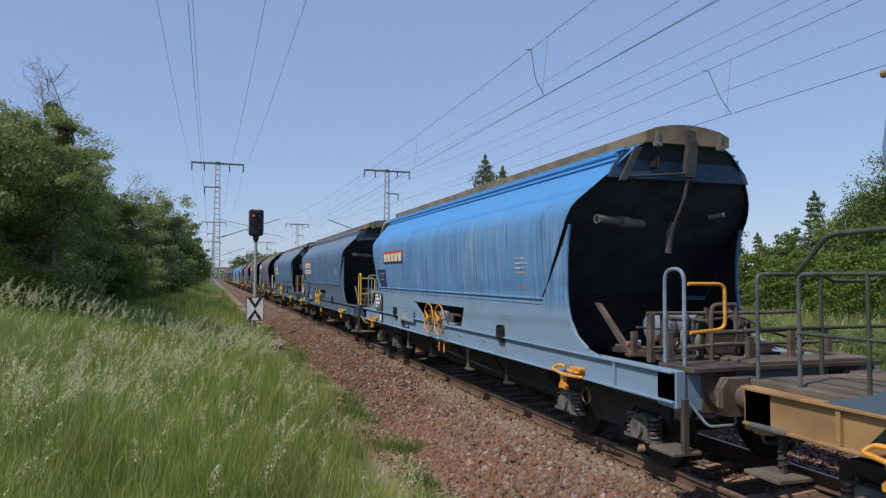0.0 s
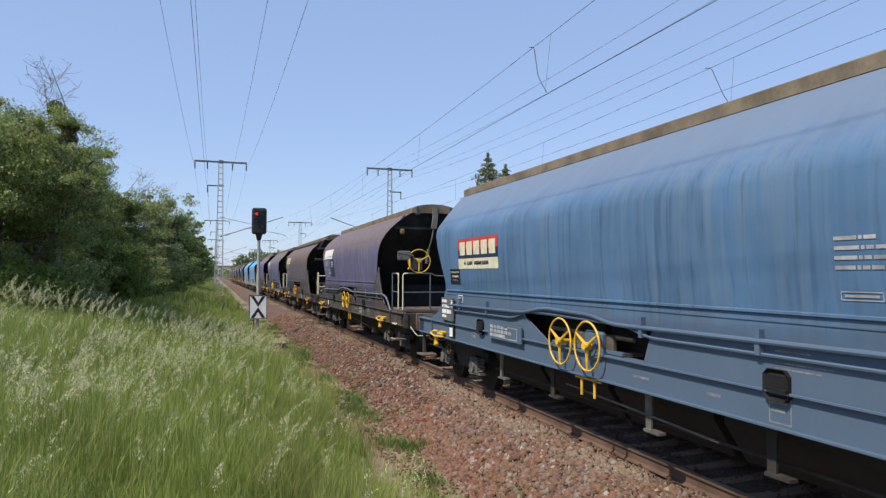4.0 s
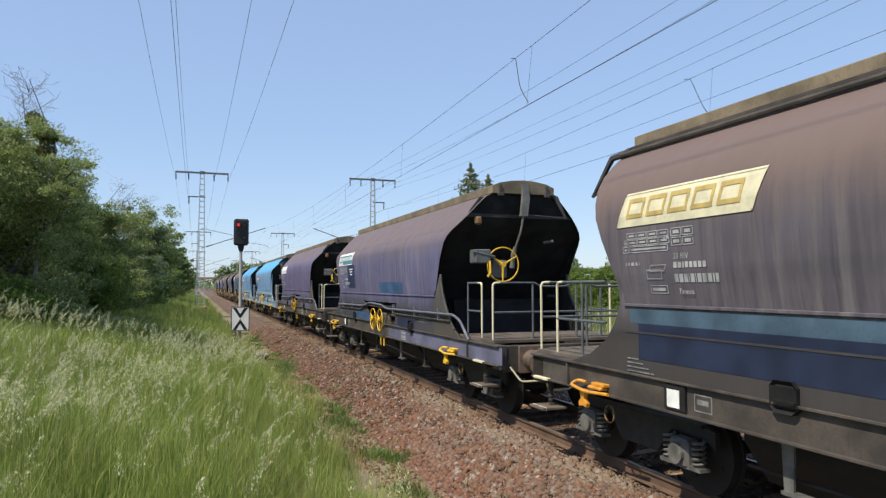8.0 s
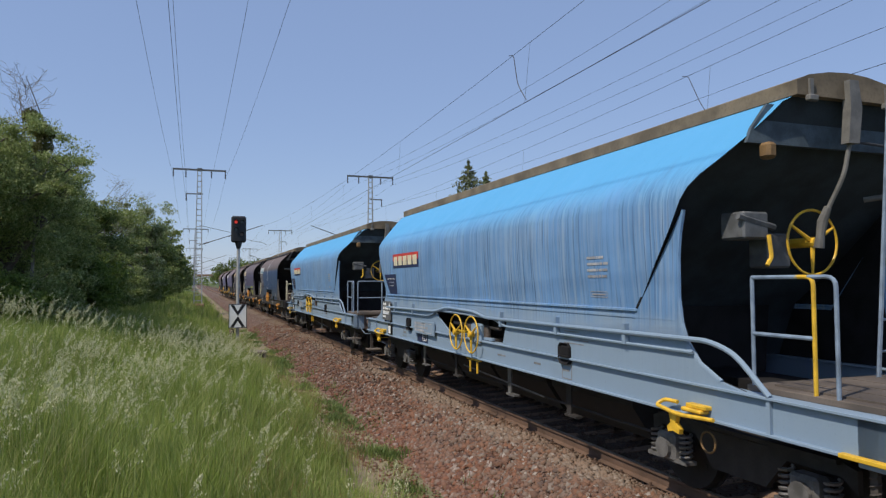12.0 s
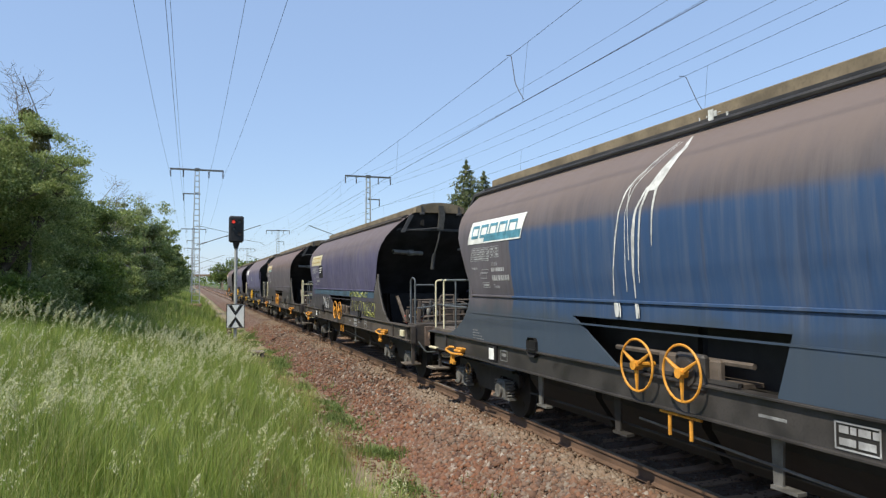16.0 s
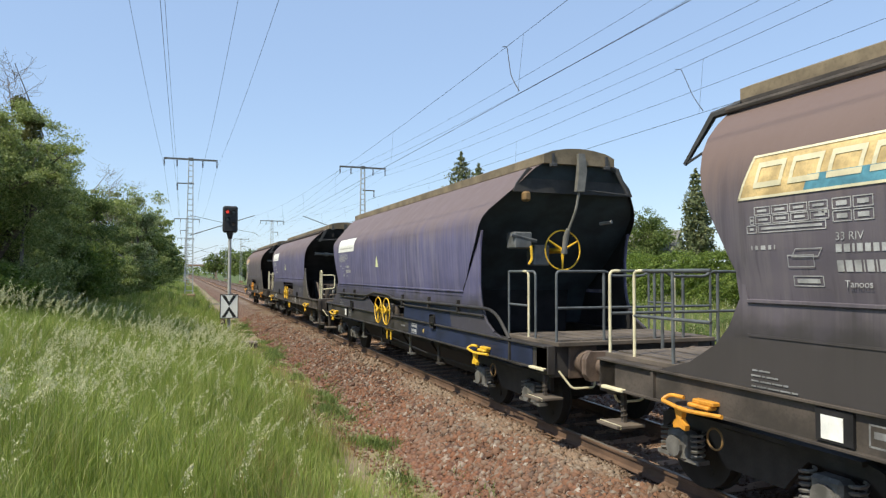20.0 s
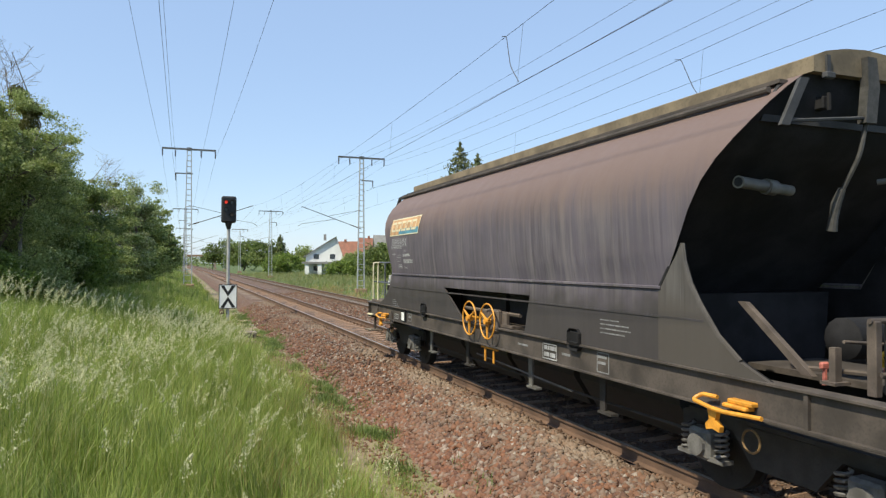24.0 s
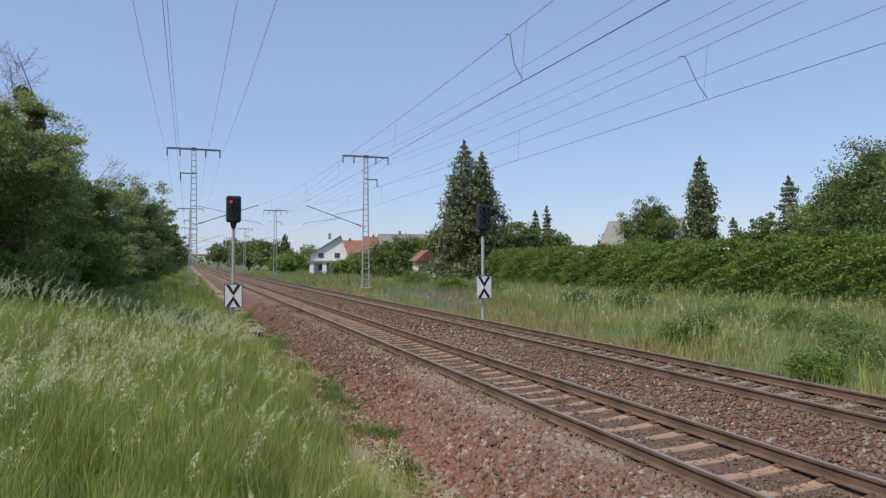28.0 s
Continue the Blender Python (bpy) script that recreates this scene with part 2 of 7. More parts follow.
def stones(name, count, x0, x1, y0, y1, size, seed, power=1.0, floor=bed_z):
    """Loose broken stones strewn on the bed, as lumps of six corners."""
    g = np.random.default_rng(seed)
    y = y0 + (y1 - y0) * g.random(count) ** power
    x = g.uniform(x0, x1, count)
    z = floor(x, y)
    lump = np.array([(-1, 0, 0), (1, 0, 0), (0, -1, 0), (0, 1, 0), (0, 0, -0.8), (0, 0, 0.8)], float) * 0.62
    s = size * (0.5 + 1.1 * g.random((count, 1, 1)) ** 2) * g.uniform(0.7, 1.25, (count, 1, 3))
    v = lump[None] * s + g.normal(0, size * 0.14, (count, 6, 3))
    a, b = g.uniform(0, 2 * np.pi, count), g.normal(0, 0.6, count)
    ca, sa, cb, sb = np.cos(a)[:, None], np.sin(a)[:, None], np.cos(b)[:, None], np.sin(b)[:, None]
    px, py, pz = v[..., 0] * ca - v[..., 1] * sa, v[..., 0] * sa + v[..., 1] * ca, v[..., 2]
    py, pz = py * cb - pz * sb, py * sb + pz * cb
    v = np.stack([px + x[:, None], py + y[:, None], pz + (z + size * 0.26)[:, None]], -1)
    q = np.array([(5, 0, 2), (5, 2, 1), (5, 1, 3), (5, 3, 0), (4, 2, 0), (4, 1, 2), (4, 3, 1), (4, 0, 3)])
    f = (np.arange(count)[:, None, None] * 6 + q[None]).reshape(-1, 3)
    return tagged(cloud(name, v.reshape(-1, 3), f, MATS["ballast_stone"]), "loose reddish and grey broken ballast stones", "ballast", kind="stuff")


stones("ballast_stones", 13500, -3.05, -1.0, 4.6, 13.0, 0.076, 3, 1.15)
stones("ballast_stones", 15000, -3.0, -0.8, 4.6, 16.0, 0.042, 13, 1.2)
stones("ballast_stones", 13000, -3.05, -0.9, 13.0, 45.0, 0.066, 4, 1.3)
stones("ballast_stones", 9000, 0.8, 3.4, 6.0, 22.0, 0.055, 5, 1.2)
stones("ballast_stones", 7000, 0.8, 3.4, 18.0, 60.0, 0.085, 15, 1.2)
stones("ballast_stones", 5000, -0.62, 0.62, 5.0, 24.0, 0.034, 6, 1.2)
stones("ballast_stones", 2500, -2.95, -0.8, -8.0, 4.6, 0.06, 9)
stones("path_gravel", 2600, -3.5, -2.8, 4.6, 30.0, 0.042, 8, 1.3, ground_z)
stones("rail_side_grit", 9000, -1.45, -0.82, 5.0, 18.0, 0.02, 18, 1.3)
stones("ballast_stones", 6500, 3.5, 6.8, 7.0, 35.0, 0.06, 7, 1.3)

def stone_shape(bm, g):
    bmesh.ops.create_icosphere(bm, subdivisions=1, radius=0.034)
    k = [g.uniform(0.65, 1.2) for _ in range(3)]
    for v in bm.verts:
        v.co = Vector((v.co.x * k[0], v.co.y * k[1], v.co.z * k[2] * 0.8)) * g.uniform(0.72, 1.22)


def single_stones(bed):
    g = random.Random(12)
    kinds = []
    for i in range(12):
        bm = bmesh.new()
        stone_shape(bm, g)
        me = bpy.data.meshes.new("stone")
        bm.to_mesh(me)
        bm.free()
        me.materials.append(MATS["single_stone"])
        kinds.append(me)
    for i in range(300):
        x, y = g.uniform(-2.9, -1.2), g.uniform(6.2, 9.6)
        o = hold("stone", kinds[i % 12], bed)
        o.location = (x, y, float(bed_z(x, y)) + 0.03)
        o.rotation_euler = (g.uniform(-0.5, 0.5), g.uniform(-0.5, 0.5), g.uniform(0, 6.28))


RAIL = ((-0.062, -0.172), (0.062, -0.172), (0.062, -0.16), (0.012, -0.138), (0.009, -0.05), (0.034, -0.036), (0.036, -0.008), (0.026, 0.0),
        (-0.026, 0.0), (-0.036, -0.008), (-0.034, -0.036), (-0.009, -0.05), (-0.012, -0.138), (-0.062, -0.16))


def rail_shape(bm):
    slab(bm, RAIL, 1, -60, 1400)


def sleeper_shape(bm):
    top = [(-1.2, -0.25), (-1.12, -0.215), (-0.9, -0.198), (-0.62, -0.198), (-0.42, -0.218), (0, -0.232), (0.42, -0.218), (0.62, -0.198), (0.9, -0.198), (1.12, -0.215), (1.2, -0.25)]
    for (x0, z0), (x1, z1) in zip(top, top[1:]):
        for y0, y1, lo in ((-0.095, 0.095, 0), ):
            a = [bm.verts.new(p) for p in ((x0, y0, z0), (x0, y1, z0), (x1, y1, z1), (x1, y0, z1), (x0, y0 - 0.035, -0.42), (x0, y1 + 0.035, -0.42), (x1, y1 + 0.035, -0.42), (x1, y0 - 0.035, -0.42))]
            bm.faces.new(a[:4][::-1]), bm.faces.new((a[0], a[3], a[7], a[4])), bm.faces.new((a[1], a[5], a[6], a[2]))
    bmesh.ops.remove_doubles(bm, verts=bm.verts, dist=0.0005)


def clip_shape(bm):
    for s in (-1, 1):
        for r in (-0.752, 0.752):
            box(bm, r + s * 0.1 - 0.045, r + s * 0.1 + 0.045, -0.055, 0.055, -0.2, -0.165)
            tube(bm, [(r + s * 0.105, 0, -0.17), (r + s * 0.105, 0, -0.12)], 0.02, 6)


def track(x, tie, y0):
    """A straight track: two rails, and sleepers laid on the bed from y0 on."""
    t = thing("railway_track", "railway track with rusty rails on weathered concrete sleepers", "track", "railway tracks", "structure", (x, 0, 0))
    for s in (-0.752, 0.752):
        part("rail", rail_shape, rust, t, "rusty brown steel rail", "rail").location = (s, 0, 0)
        part("running_surface", lambda bm: box(bm, -0.025, 0.025, -60, 1400, 0.0, 0.003), steel, t, "worn running surface of the rail", "top").location = (s, 0, 0)
    for i in range(150):
        part("sleeper", sleeper_shape, tie, t, key="sleeper").location = (0, y0 + 0.6 * i, 0)
    for i in range(70):
        part("rail_fastening", clip_shape, rust, t, key="clip").location = (0, y0 + 0.6 * i, 0)
    rest = part("far_sleepers", lambda bm: [box(bm, -1.2, 1.2, y - 0.11, y + 0.11, -0.4, -0.2) for y in (y0 + 0.6 * k for k in range(150, 560))], tie, t)
    tagged(rest, kind="stuff")


# ---- overhead line ----
galv = plain("galvanised_steel", (0.42, 0.43, 0.43), 0.55, 0.35, vary=0.15, scale=3)
dark_steel = plain("painted_dark_steel", (0.12, 0.125, 0.13), 0.6, 0.2)
wire_metal = plain("wire_copper", (0.035, 0.035, 0.04), 0.6, 0.3, vary=0.1)
insulator = plain("insulator_brown", (0.07, 0.04, 0.03), 0.3, vary=0.1)


def mast_shape(bm, h, w0=0.34, w1=0.17, d=0.22):
    """Two channel legs with rungs between them."""
    for s in (-1, 1):
        slab(bm, [(s * w0 - 0.045, 0), (s * w0 + 0.045, 0), (s * w1 + 0.04, h), (s * w1 - 0.04, h)], 1, -d / 2, d / 2)
    k = int(h / 0.5)
    for i in range(1, k):
        z = h * i / k
        w = w0 + (w1 - w0) * z / h
        box(bm, -w, w, -0.06, 0.06, z - 0.03, z + 0.03)


def mast(x, y, side, h=12.35):
    """side: -1 for the left row, whose bracket reaches to the right."""
    base = float(ground_z(x, y)) - 0.3
    m = thing("catenary_mast", "tall grey lattice steel catenary mast with crossarm and insulators", "mast", "catenary masts", "", (x, y, base))
    hh = h - base
    part("footing", lambda bm: box(bm, -0.55, 0.55, -0.4, 0.4, 0, 0.75, 0.05), concrete, m, "weathered concrete footing", ("foot",))
    part("lattice", lambda bm: mast_shape(bm, hh), galv, m)
    arm = part("crossarm", lambda bm: (box(bm, -2.25, 2.25, -0.07, 0.07, hh - 0.06, hh + 0.09), box(bm, -0.2, 0.2, -0.14, 0.14, hh - 0.1, hh + 0.16)), dark_steel, m)
    low = part("lower_crossarm", lambda bm: box(bm, min(0, -1.15 * -side), max(0, -1.15 * -side), -0.05, 0.05, hh - 2.2, hh - 2.1) if side > 0 else box(bm, -1.15, 0.3, -0.05, 0.05, hh - 2.2, hh - 2.1), dark_steel, m)
    for k in (-2.2, -1.15, 1.0, 2.2):
        part("insulator", lambda bm: [tube(bm, [(k, 0, hh - 0.1 - 0.12 * i), (k, 0, hh - 0.2 - 0.12 * i)], [0.075, 0.03], 8) for i in range(5)], insulator, arm)
    part("insulator", lambda bm: [tube(bm, [((1.1 if side > 0 else -1.1), 0, hh - 2.2 - 0.12 * i), ((1.1 if side > 0 else -1.1), 0, hh - 2.3 - 0.12 * i)], [0.07, 0.03], 8) for i in range(5)], insulator, low)
    reach = (0.0 if side < 0 else 4.22) - x
    part("bracket", lambda bm: (tube(bm, [(0, 0, 5.6 - base), (reach, 0, 7.55 - base)], 0.035, 8), tube(bm, [(0, 0, 7.4 - base), (reach * 0.55, 0, 6.75 - base)], 0.02, 6)), dark_steel, m, "slanting tubular bracket")
    part("registration_arm", lambda bm: (tube(bm, [(reach * 0.45, 0, 6.45 - base), (reach * 1.0, 0, 5.95 - base), (reach * 1.06, 0, 5.72 - base)], 0.018, 6)), dark_steel, m)
    part("insulator", lambda bm: tube(bm, [(reach * (0.08 + 0.012 * i), 0, 5.6 - base + 1.95 * (0.08 + 0.012 * i)) for i in range(8)], [0.07, 0.03] * 4, 8), insulator, m)
    return m


def wire(name, label, pts, r, group="overhead wires"):
    bm = bmesh.new()
    tube(bm, pts, r, 5)
    return tagged(link(name, bm, wire_metal), label, "wire", group)


def sag(a, b, depth, n=14):
    a, b = Vector(a), Vector(b)
    return [a.lerp(b, i / n) - Vector((0, 0, 4 * depth * (i / n) * (1 - i / n))) for i in range(n + 1)]


SPANS = (-6.0, 64.0, 136.0, 212.0, 290.0, 370.0, 450.0, 530.0)


def line_of(fx, fz, depth, a=0):
    pts = []
    for y0, y1 in zip(SPANS[a:], SPANS[a + 1:]):
        i = SPANS.index(y0)
        pts += sag((fx(i), y0, fz), (fx(i + 1), y1, fz), depth)[:-1]
    return pts


def overhead():
    for i, y in enumerate(SPANS[1:]):
        mast(-5.55, y + 1.0, -1)
        mast(9.85, y, 1)
    for x0, z0 in ((-5.55, 11.7), (9.85, 11.7)):
        for k in (-2.2, -1.15, 1.0, 2.2):
            wire("feeder_wire", "thin dark feeder wire strung between mast crossarms", line_of(lambda i: x0 + k, z0, 0.9), 0.0068)
    wire("feeder_wire", "thin dark feeder wire strung between mast crossarms", line_of(lambda i: -6.65, 9.55, 0.8), 0.0068)
    wire("feeder_wire", "thin dark feeder wire strung between mast crossarms", line_of(lambda i: 10.95, 9.55, 0.8), 0.0068)
    for tx in TRACKS:
        def stagger(i):
            return tx + (0.35 if i % 2 else -0.4)
        wire("contact_wire", "dark contact wire hanging over the track", line_of(stagger, 5.62, 0.0), 0.0054)
        cat = line_of(lambda i: tx + (0.1 if i % 2 else -0.15), 7.5, 0.95)
        wire("messenger_wire", "dark messenger wire above the contact wire", cat, 0.0046)
        for y0, y1 in zip(SPANS[:4], SPANS[1:4]):
            for j in range(1, 8):
                t = j / 8
                y = y0 + (y1 - y0) * t
                i = SPANS.index(y0)
                xa = stagger(i) * (1 - t) + stagger(i + 1) * t
                zb = 7.5 - 4 * 0.95 * t * (1 - t)
                xb = tx + (0.1 if i % 2 else -0.15) * (1 - t) + (0.1 if (i + 1) % 2 else -0.15) * t
                wire("dropper", "thin dropper between messenger and contact wire", [(xb, y, zb), (xa, y, 5.62)], 0.0028)
        xa, zb = tx - 0.35, 6.8
        wire("jumper_cable", "curved dark jumper cable between messenger and contact wire",
             rounded([(tx - 0.12, 12.35, zb), (tx - 0.12, 12.15, zb - 0.05), (xa, 11.5, 5.95), (xa + 0.07, 11.3, 5.63)], 0.3, 5), 0.008)


# ---- signals ----
black = plain("signal_black", (0.012, 0.012, 0.014), 0.55, vary=0.3)
board_white = plain("board_white", (0.78, 0.79, 0.78), 0.5, vary=0.06, scale=4)
pole_grey = plain("pole_grey", (0.4, 0.4, 0.39), 0.55, 0.2, vary=0.12)


def glow(name, colour, power):
    m, n, l, b = graph(name, 0.4)
    b.inputs["Base Color"].default_value = (*colour, 1)
    b.inputs["Emission Color"].default_value = (*colour, 1)
    b.inputs["Emission Strength"].default_value = power
    return m


lamp_red, lens_dark = glow("lamp_red", (0.8, 0.05, 0.03), 0.55), plain("lens_dark", (0.02, 0.03, 0.03), 0.15)
lens_brown = plain("lens_brown", (0.09, 0.05, 0.03), 0.3)


def signal(x, y, top, board_z, lit):
    base = float(ground_z(x, y)) - 0.15
    s = thing("railway_signal", "light signal with black head on a grey pole, red lamp lit" if lit else "light signal with dark head seen beside the far track", "signal", "signals", "", (x, y, base))
    t = top - base
    part("pole", lambda bm: tube(bm, [(0, 0.1, 0), (0, 0.1, t - 1.2)], 0.075, 12), pole_grey, s, smooth=True)
    part("pole_foot", lambda bm: box(bm, -0.22, 0.22, -0.12, 0.32, 0, 0.3, 0.03), concrete, s)
    head = part("signal_head", lambda bm: (box(bm, -0.33, 0.33, -0.1, 0.2, t - 1.22, t, 0.07), tube(bm, [(0, 0.06, t - 1.5), (0, 0.06, t - 1.2)], [0.09, 0.17], 10)), black, s, "black signal head")
    for k, (dx, dz, m) in enumerate(((-0.13, -0.28, lamp_red if lit else lens_dark), (0.13, -0.28, lens_dark), (-0.13, -0.62, lens_dark), (0.13, -0.85, lens_brown))):
        lamp = part("lamp", lambda bm: tube(bm, [(dx, -0.1, t + dz), (dx, -0.13, t + dz)], 0.072, 14), m, head, "glowing red lamp" if m is lamp_red else "dark lamp")
        part("lamp_hood", lambda bm: slab(bm, [(dx + math.cos(a) * r, t + dz + math.sin(a) * r) for r, rng in ((0.115, range(0, 11)), (0.1, range(10, -1, -1))) for a in (math.pi * i / 10 for i in rng)], 1, -0.26, -0.1), black, head)
    z0 = board_z - base
    board = part("marker_board", lambda bm: box(bm, -0.4, 0.4, -0.05, -0.02, z0, z0 + 1.1, 0.008), board_white, s, "white board with two black chevrons meeting at their tips")
    part("board_edge", lambda bm: [box(bm, *q) for q in ((-0.4, -0.37, -0.056, -0.051, z0, z0 + 1.1), (0.37, 0.4, -0.056, -0.051, z0, z0 + 1.1), (-0.37, 0.37, -0.056, -0.051, z0, z0 + 0.03), (-0.37, 0.37, -0.056, -0.051, z0 + 1.07, z0 + 1.1))], black, board)
    for a in (1, -1):
        mz, o = z0 + 0.55, 0.5 * a
        part("chevron", lambda bm: slab(bm, [(-0.33, mz + o), (-0.17, mz + o), (0, mz + o * 0.42), (0.17, mz + o), (0.33, mz + o), (0, mz + 0.01 * a)], 1, -0.056, -0.051), black, board)
    return s


def trackside_bits():
    """A cable pit with a concrete lid and a short rusty stake, half grown over."""
    x, y = -3.68, 27.4
    z = float(ground_z(x, y))
    pit = thing("cable_pit", "weathered concrete cable pit with a pale lid, half grown over", "cable pit", "", "", (x, y, z - 0.05))
    part("lid", lambda bm: box(bm, -0.36, 0.36, -0.3, 0.3, 0.2, 0.27, 0.015), old_concrete, pit)
    for s in (-0.33, 0.25):
        part("side_wall", lambda bm: box(bm, s, s + 0.08, -0.27, 0.27, 0, 0.2), old_concrete, pit)
    part("back_wall", lambda bm: box(bm, -0.25, 0.25, 0.2, 0.27, 0, 0.2), old_concrete, pit)
    x, y = -4.45, 31.0
    stake = thing("marker_stake", "short rusty iron stake in the grass by the signal", "stake", "", "", (x, y, float(ground_z(x, y)) - 0.1))
    part("shaft", lambda bm: tube(bm, [(0, 0, 0), (0.03, 0, 0.62)], 0.04, 8), rust, stake)
    part("cap", lambda bm: tube(bm, [(0.03, -0.02, 0.6), (0.03, 0.02, 0.78)], [0.11, 0.09], 10), rust, stake)


trackside_bits()

# ---- freight wagons ----
# speed in m/s, mean length over buffers, first middle, and each wagon's own shift from even spacing
SPEED, PITCH, START = 9.78, 16.5, -3.12
OFFSET = (0.3, 0.1, 0.24, 0.38, 0.34, -0.07, -0.4, -0.76, -0.64, 0.0, 0.04, -0.14, -0.2, -0.13, 0.0, 0.15)
# the body's middle lies behind the middle between the buffers
AFT = 0.42


def paint(name, base, dust, dust_from, streak, streak_amount, patch=None, skirt=(0.08, 0.07, 0.06), narrow=1.0):
    """Weathered wagon paint: dust on the sloping roof, drips down the sides, worn patches."""
    m, n, l, b = graph(name, 0.5)
    b.inputs["Specular IOR Level"].default_value = 0.35
    xyz = height_of(n, l)
    big, mid, fine = grain(n, l, 0.7), grain(n, l, 3.0), grain(n, l, 55, 3)
    drip = grain(n, l, 2.6, 5, (1, 2.6 * narrow, 0.16), 0.65)
    drip2 = grain(n, l, 9.0, 4, (1, 1.8, 0.07))
    col = mix(n, l, ramp(n, l, big, 0.3, 0.7), [c * 0.8 for c in base], [min(1, c * 1.2) for c in base])
    if patch:
        yz = calc(n, l, "ADD", xyz[1], calc(n, l, "MULTIPLY", mid, 0.25))
        inside = calc(n, l, "MULTIPLY", calc(n, l, "MULTIPLY", ramp(n, l, yz, patch[0], patch[0] + 0.05), calc(n, l, "SUBTRACT", 1.0, ramp(n, l, yz, patch[1], patch[1] + 0.05))),
                      calc(n, l, "MULTIPLY", ramp(n, l, xyz[2], patch[2], patch[2] + 0.1), calc(n, l, "SUBTRACT", 1.0, ramp(n, l, xyz[2], patch[3], patch[3] + 0.15))))
        col = mix(n, l, inside, col, patch[4])
    side = calc(n, l, "MULTIPLY", ramp(n, l, xyz[2], 0.9, 1.9), calc(n, l, "SUBTRACT", 1.0, ramp(n, l, xyz[2], 3.0, 3.7)))
    gathered = ramp(n, l, grain(n, l, 0.9, 3, (1, 1, 0.45)), 0.34, 0.62)
    reach = calc(n, l, "ADD", calc(n, l, "MULTIPLY", side, calc(n, l, "MULTIPLY_ADD", gathered, 0.65, 0.42)), 0.12)
    col = mix(n, l, calc(n, l, "MULTIPLY", calc(n, l, "MULTIPLY", ramp(n, l, drip, 0.42, 0.7), streak_amount), reach), col, streak)
    col = mix(n, l, calc(n, l, "MULTIPLY", calc(n, l, "MULTIPLY", ramp(n, l, drip2, 0.48, 0.68), 0.35 * streak_amount), reach), col, streak)
    drip3 = grain(n, l, 7.0, 4, (1.3, 1.7 * narrow, 0.06))
    col = mix(n, l, calc(n, l, "MULTIPLY", calc(n, l, "MULTIPLY", ramp(n, l, drip3, 0.52, 0.66), 0.8 * streak_amount), reach), col, [c * 0.42 for c in base])
    edge = calc(n, l, "ADD", xyz[2], calc(n, l, "MULTIPLY", calc(n, l, "SUBTRACT", drip, 0.5), 0.6))
    col = mix(n, l, calc(n, l, "MULTIPLY", ramp(n, l, edge, dust_from - 0.22, dust_from + 0.46), 0.85), col, dust)
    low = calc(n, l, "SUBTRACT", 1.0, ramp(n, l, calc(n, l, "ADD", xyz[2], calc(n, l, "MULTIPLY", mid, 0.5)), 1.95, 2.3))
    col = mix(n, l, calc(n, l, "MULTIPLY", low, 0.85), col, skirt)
    col = mix(n, l, calc(n, l, "MULTIPLY", ramp(n, l, fine, 0.6, 0.8), 0.25), col, (0.05, 0.04, 0.035))
    l.new(col, b.inputs["Base Color"])
    l.new(calc(n, l, "MULTIPLY_ADD", mid, 0.3, 0.46), b.inputs["Roughness"])
    relief(n, l, b, mid, 0.12, 0.03)
    return m


frame_black = plain("underframe_grime", (0.062, 0.05, 0.043), 0.8, vary=0.4, scale=3, fine=40)
frame_oily = plain("oily_underframe", (0.034, 0.03, 0.029), 0.6, vary=0.4, scale=3, fine=40)
# near-black base: the end walls' shade is put into this colour, with grime
end_black = plain("end_wall_shade_grime", (0.019, 0.0185, 0.02), 0.75, vary=0.4, scale=2.5)
end_hose = plain("sooty_hose", (0.05, 0.048, 0.046), 0.7, vary=0.4, scale=9)
# apron colour holds the shade that falls under the roof cap
apron_dark = plain("shade_dark_apron", (0.032, 0.03, 0.03), 0.7, vary=0.35)
apron_blue = plain("sooty_blue_apron", (0.06, 0.085, 0.105), 0.7, vary=0.35)
# blue wagons' end wall, its shade and grime mixed into one dark colour
end_teal = plain("shade_grime_blue_wall", (0.024, 0.034, 0.042), 0.85, vary=0.4, scale=2.5)
end_blue = plain("sooty_blue_sheet", (0.03, 0.065, 0.125), 0.65, vary=0.3)
end_steel = plain("sooty_end_steel", (0.045, 0.045, 0.048), 0.7, vary=0.3)
buffer_rust = plain("rusty_buffer_steel", (0.125, 0.088, 0.07), 0.7, vary=0.35, scale=5)
stub_grey = plain("grey_pipe_steel", (0.15, 0.145, 0.135), 0.6, vary=0.25)
brown_steel = plain("rusty_brown_steel", (0.1, 0.077, 0.063), 0.75, vary=0.35, scale=4)
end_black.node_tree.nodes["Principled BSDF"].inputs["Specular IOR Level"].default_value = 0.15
# grimy steel darkened further: shade below the frame is put into the colour
under_shade_grime = plain("under_shade_grime", (0.018, 0.016, 0.015), 0.85, vary=0.4, scale=5)
sooty_panel = paint("sooty_side_plate", (0.082, 0.074, 0.07), (0.12, 0.105, 0.095), 3.4, (0.135, 0.128, 0.125), 0.75, skirt=(0.07, 0.06, 0.053))
bogie_grime = plain("bogie_grime", (0.03, 0.026, 0.024), 0.8, vary=0.4, scale=5)
axle_grey = plain("axle_box_grease", (0.12, 0.115, 0.11), 0.6, vary=0.4, scale=6)
ring_rust = plain("rusty_ochre_ring", (0.17, 0.1, 0.04), 0.7, vary=0.3)
spring_grey = plain("spring_steel", (0.15, 0.145, 0.14), 0.6, 0.3, vary=0.3)
roof_tan = plain("roof_cap_lichen", (0.165, 0.13, 0.088), 0.9, vary=0.35, scale=2.5, fine=30)
deck_brown = plain("deck_planking", (0.115, 0.092, 0.075), 0.85, vary=0.3, scale=2.5)
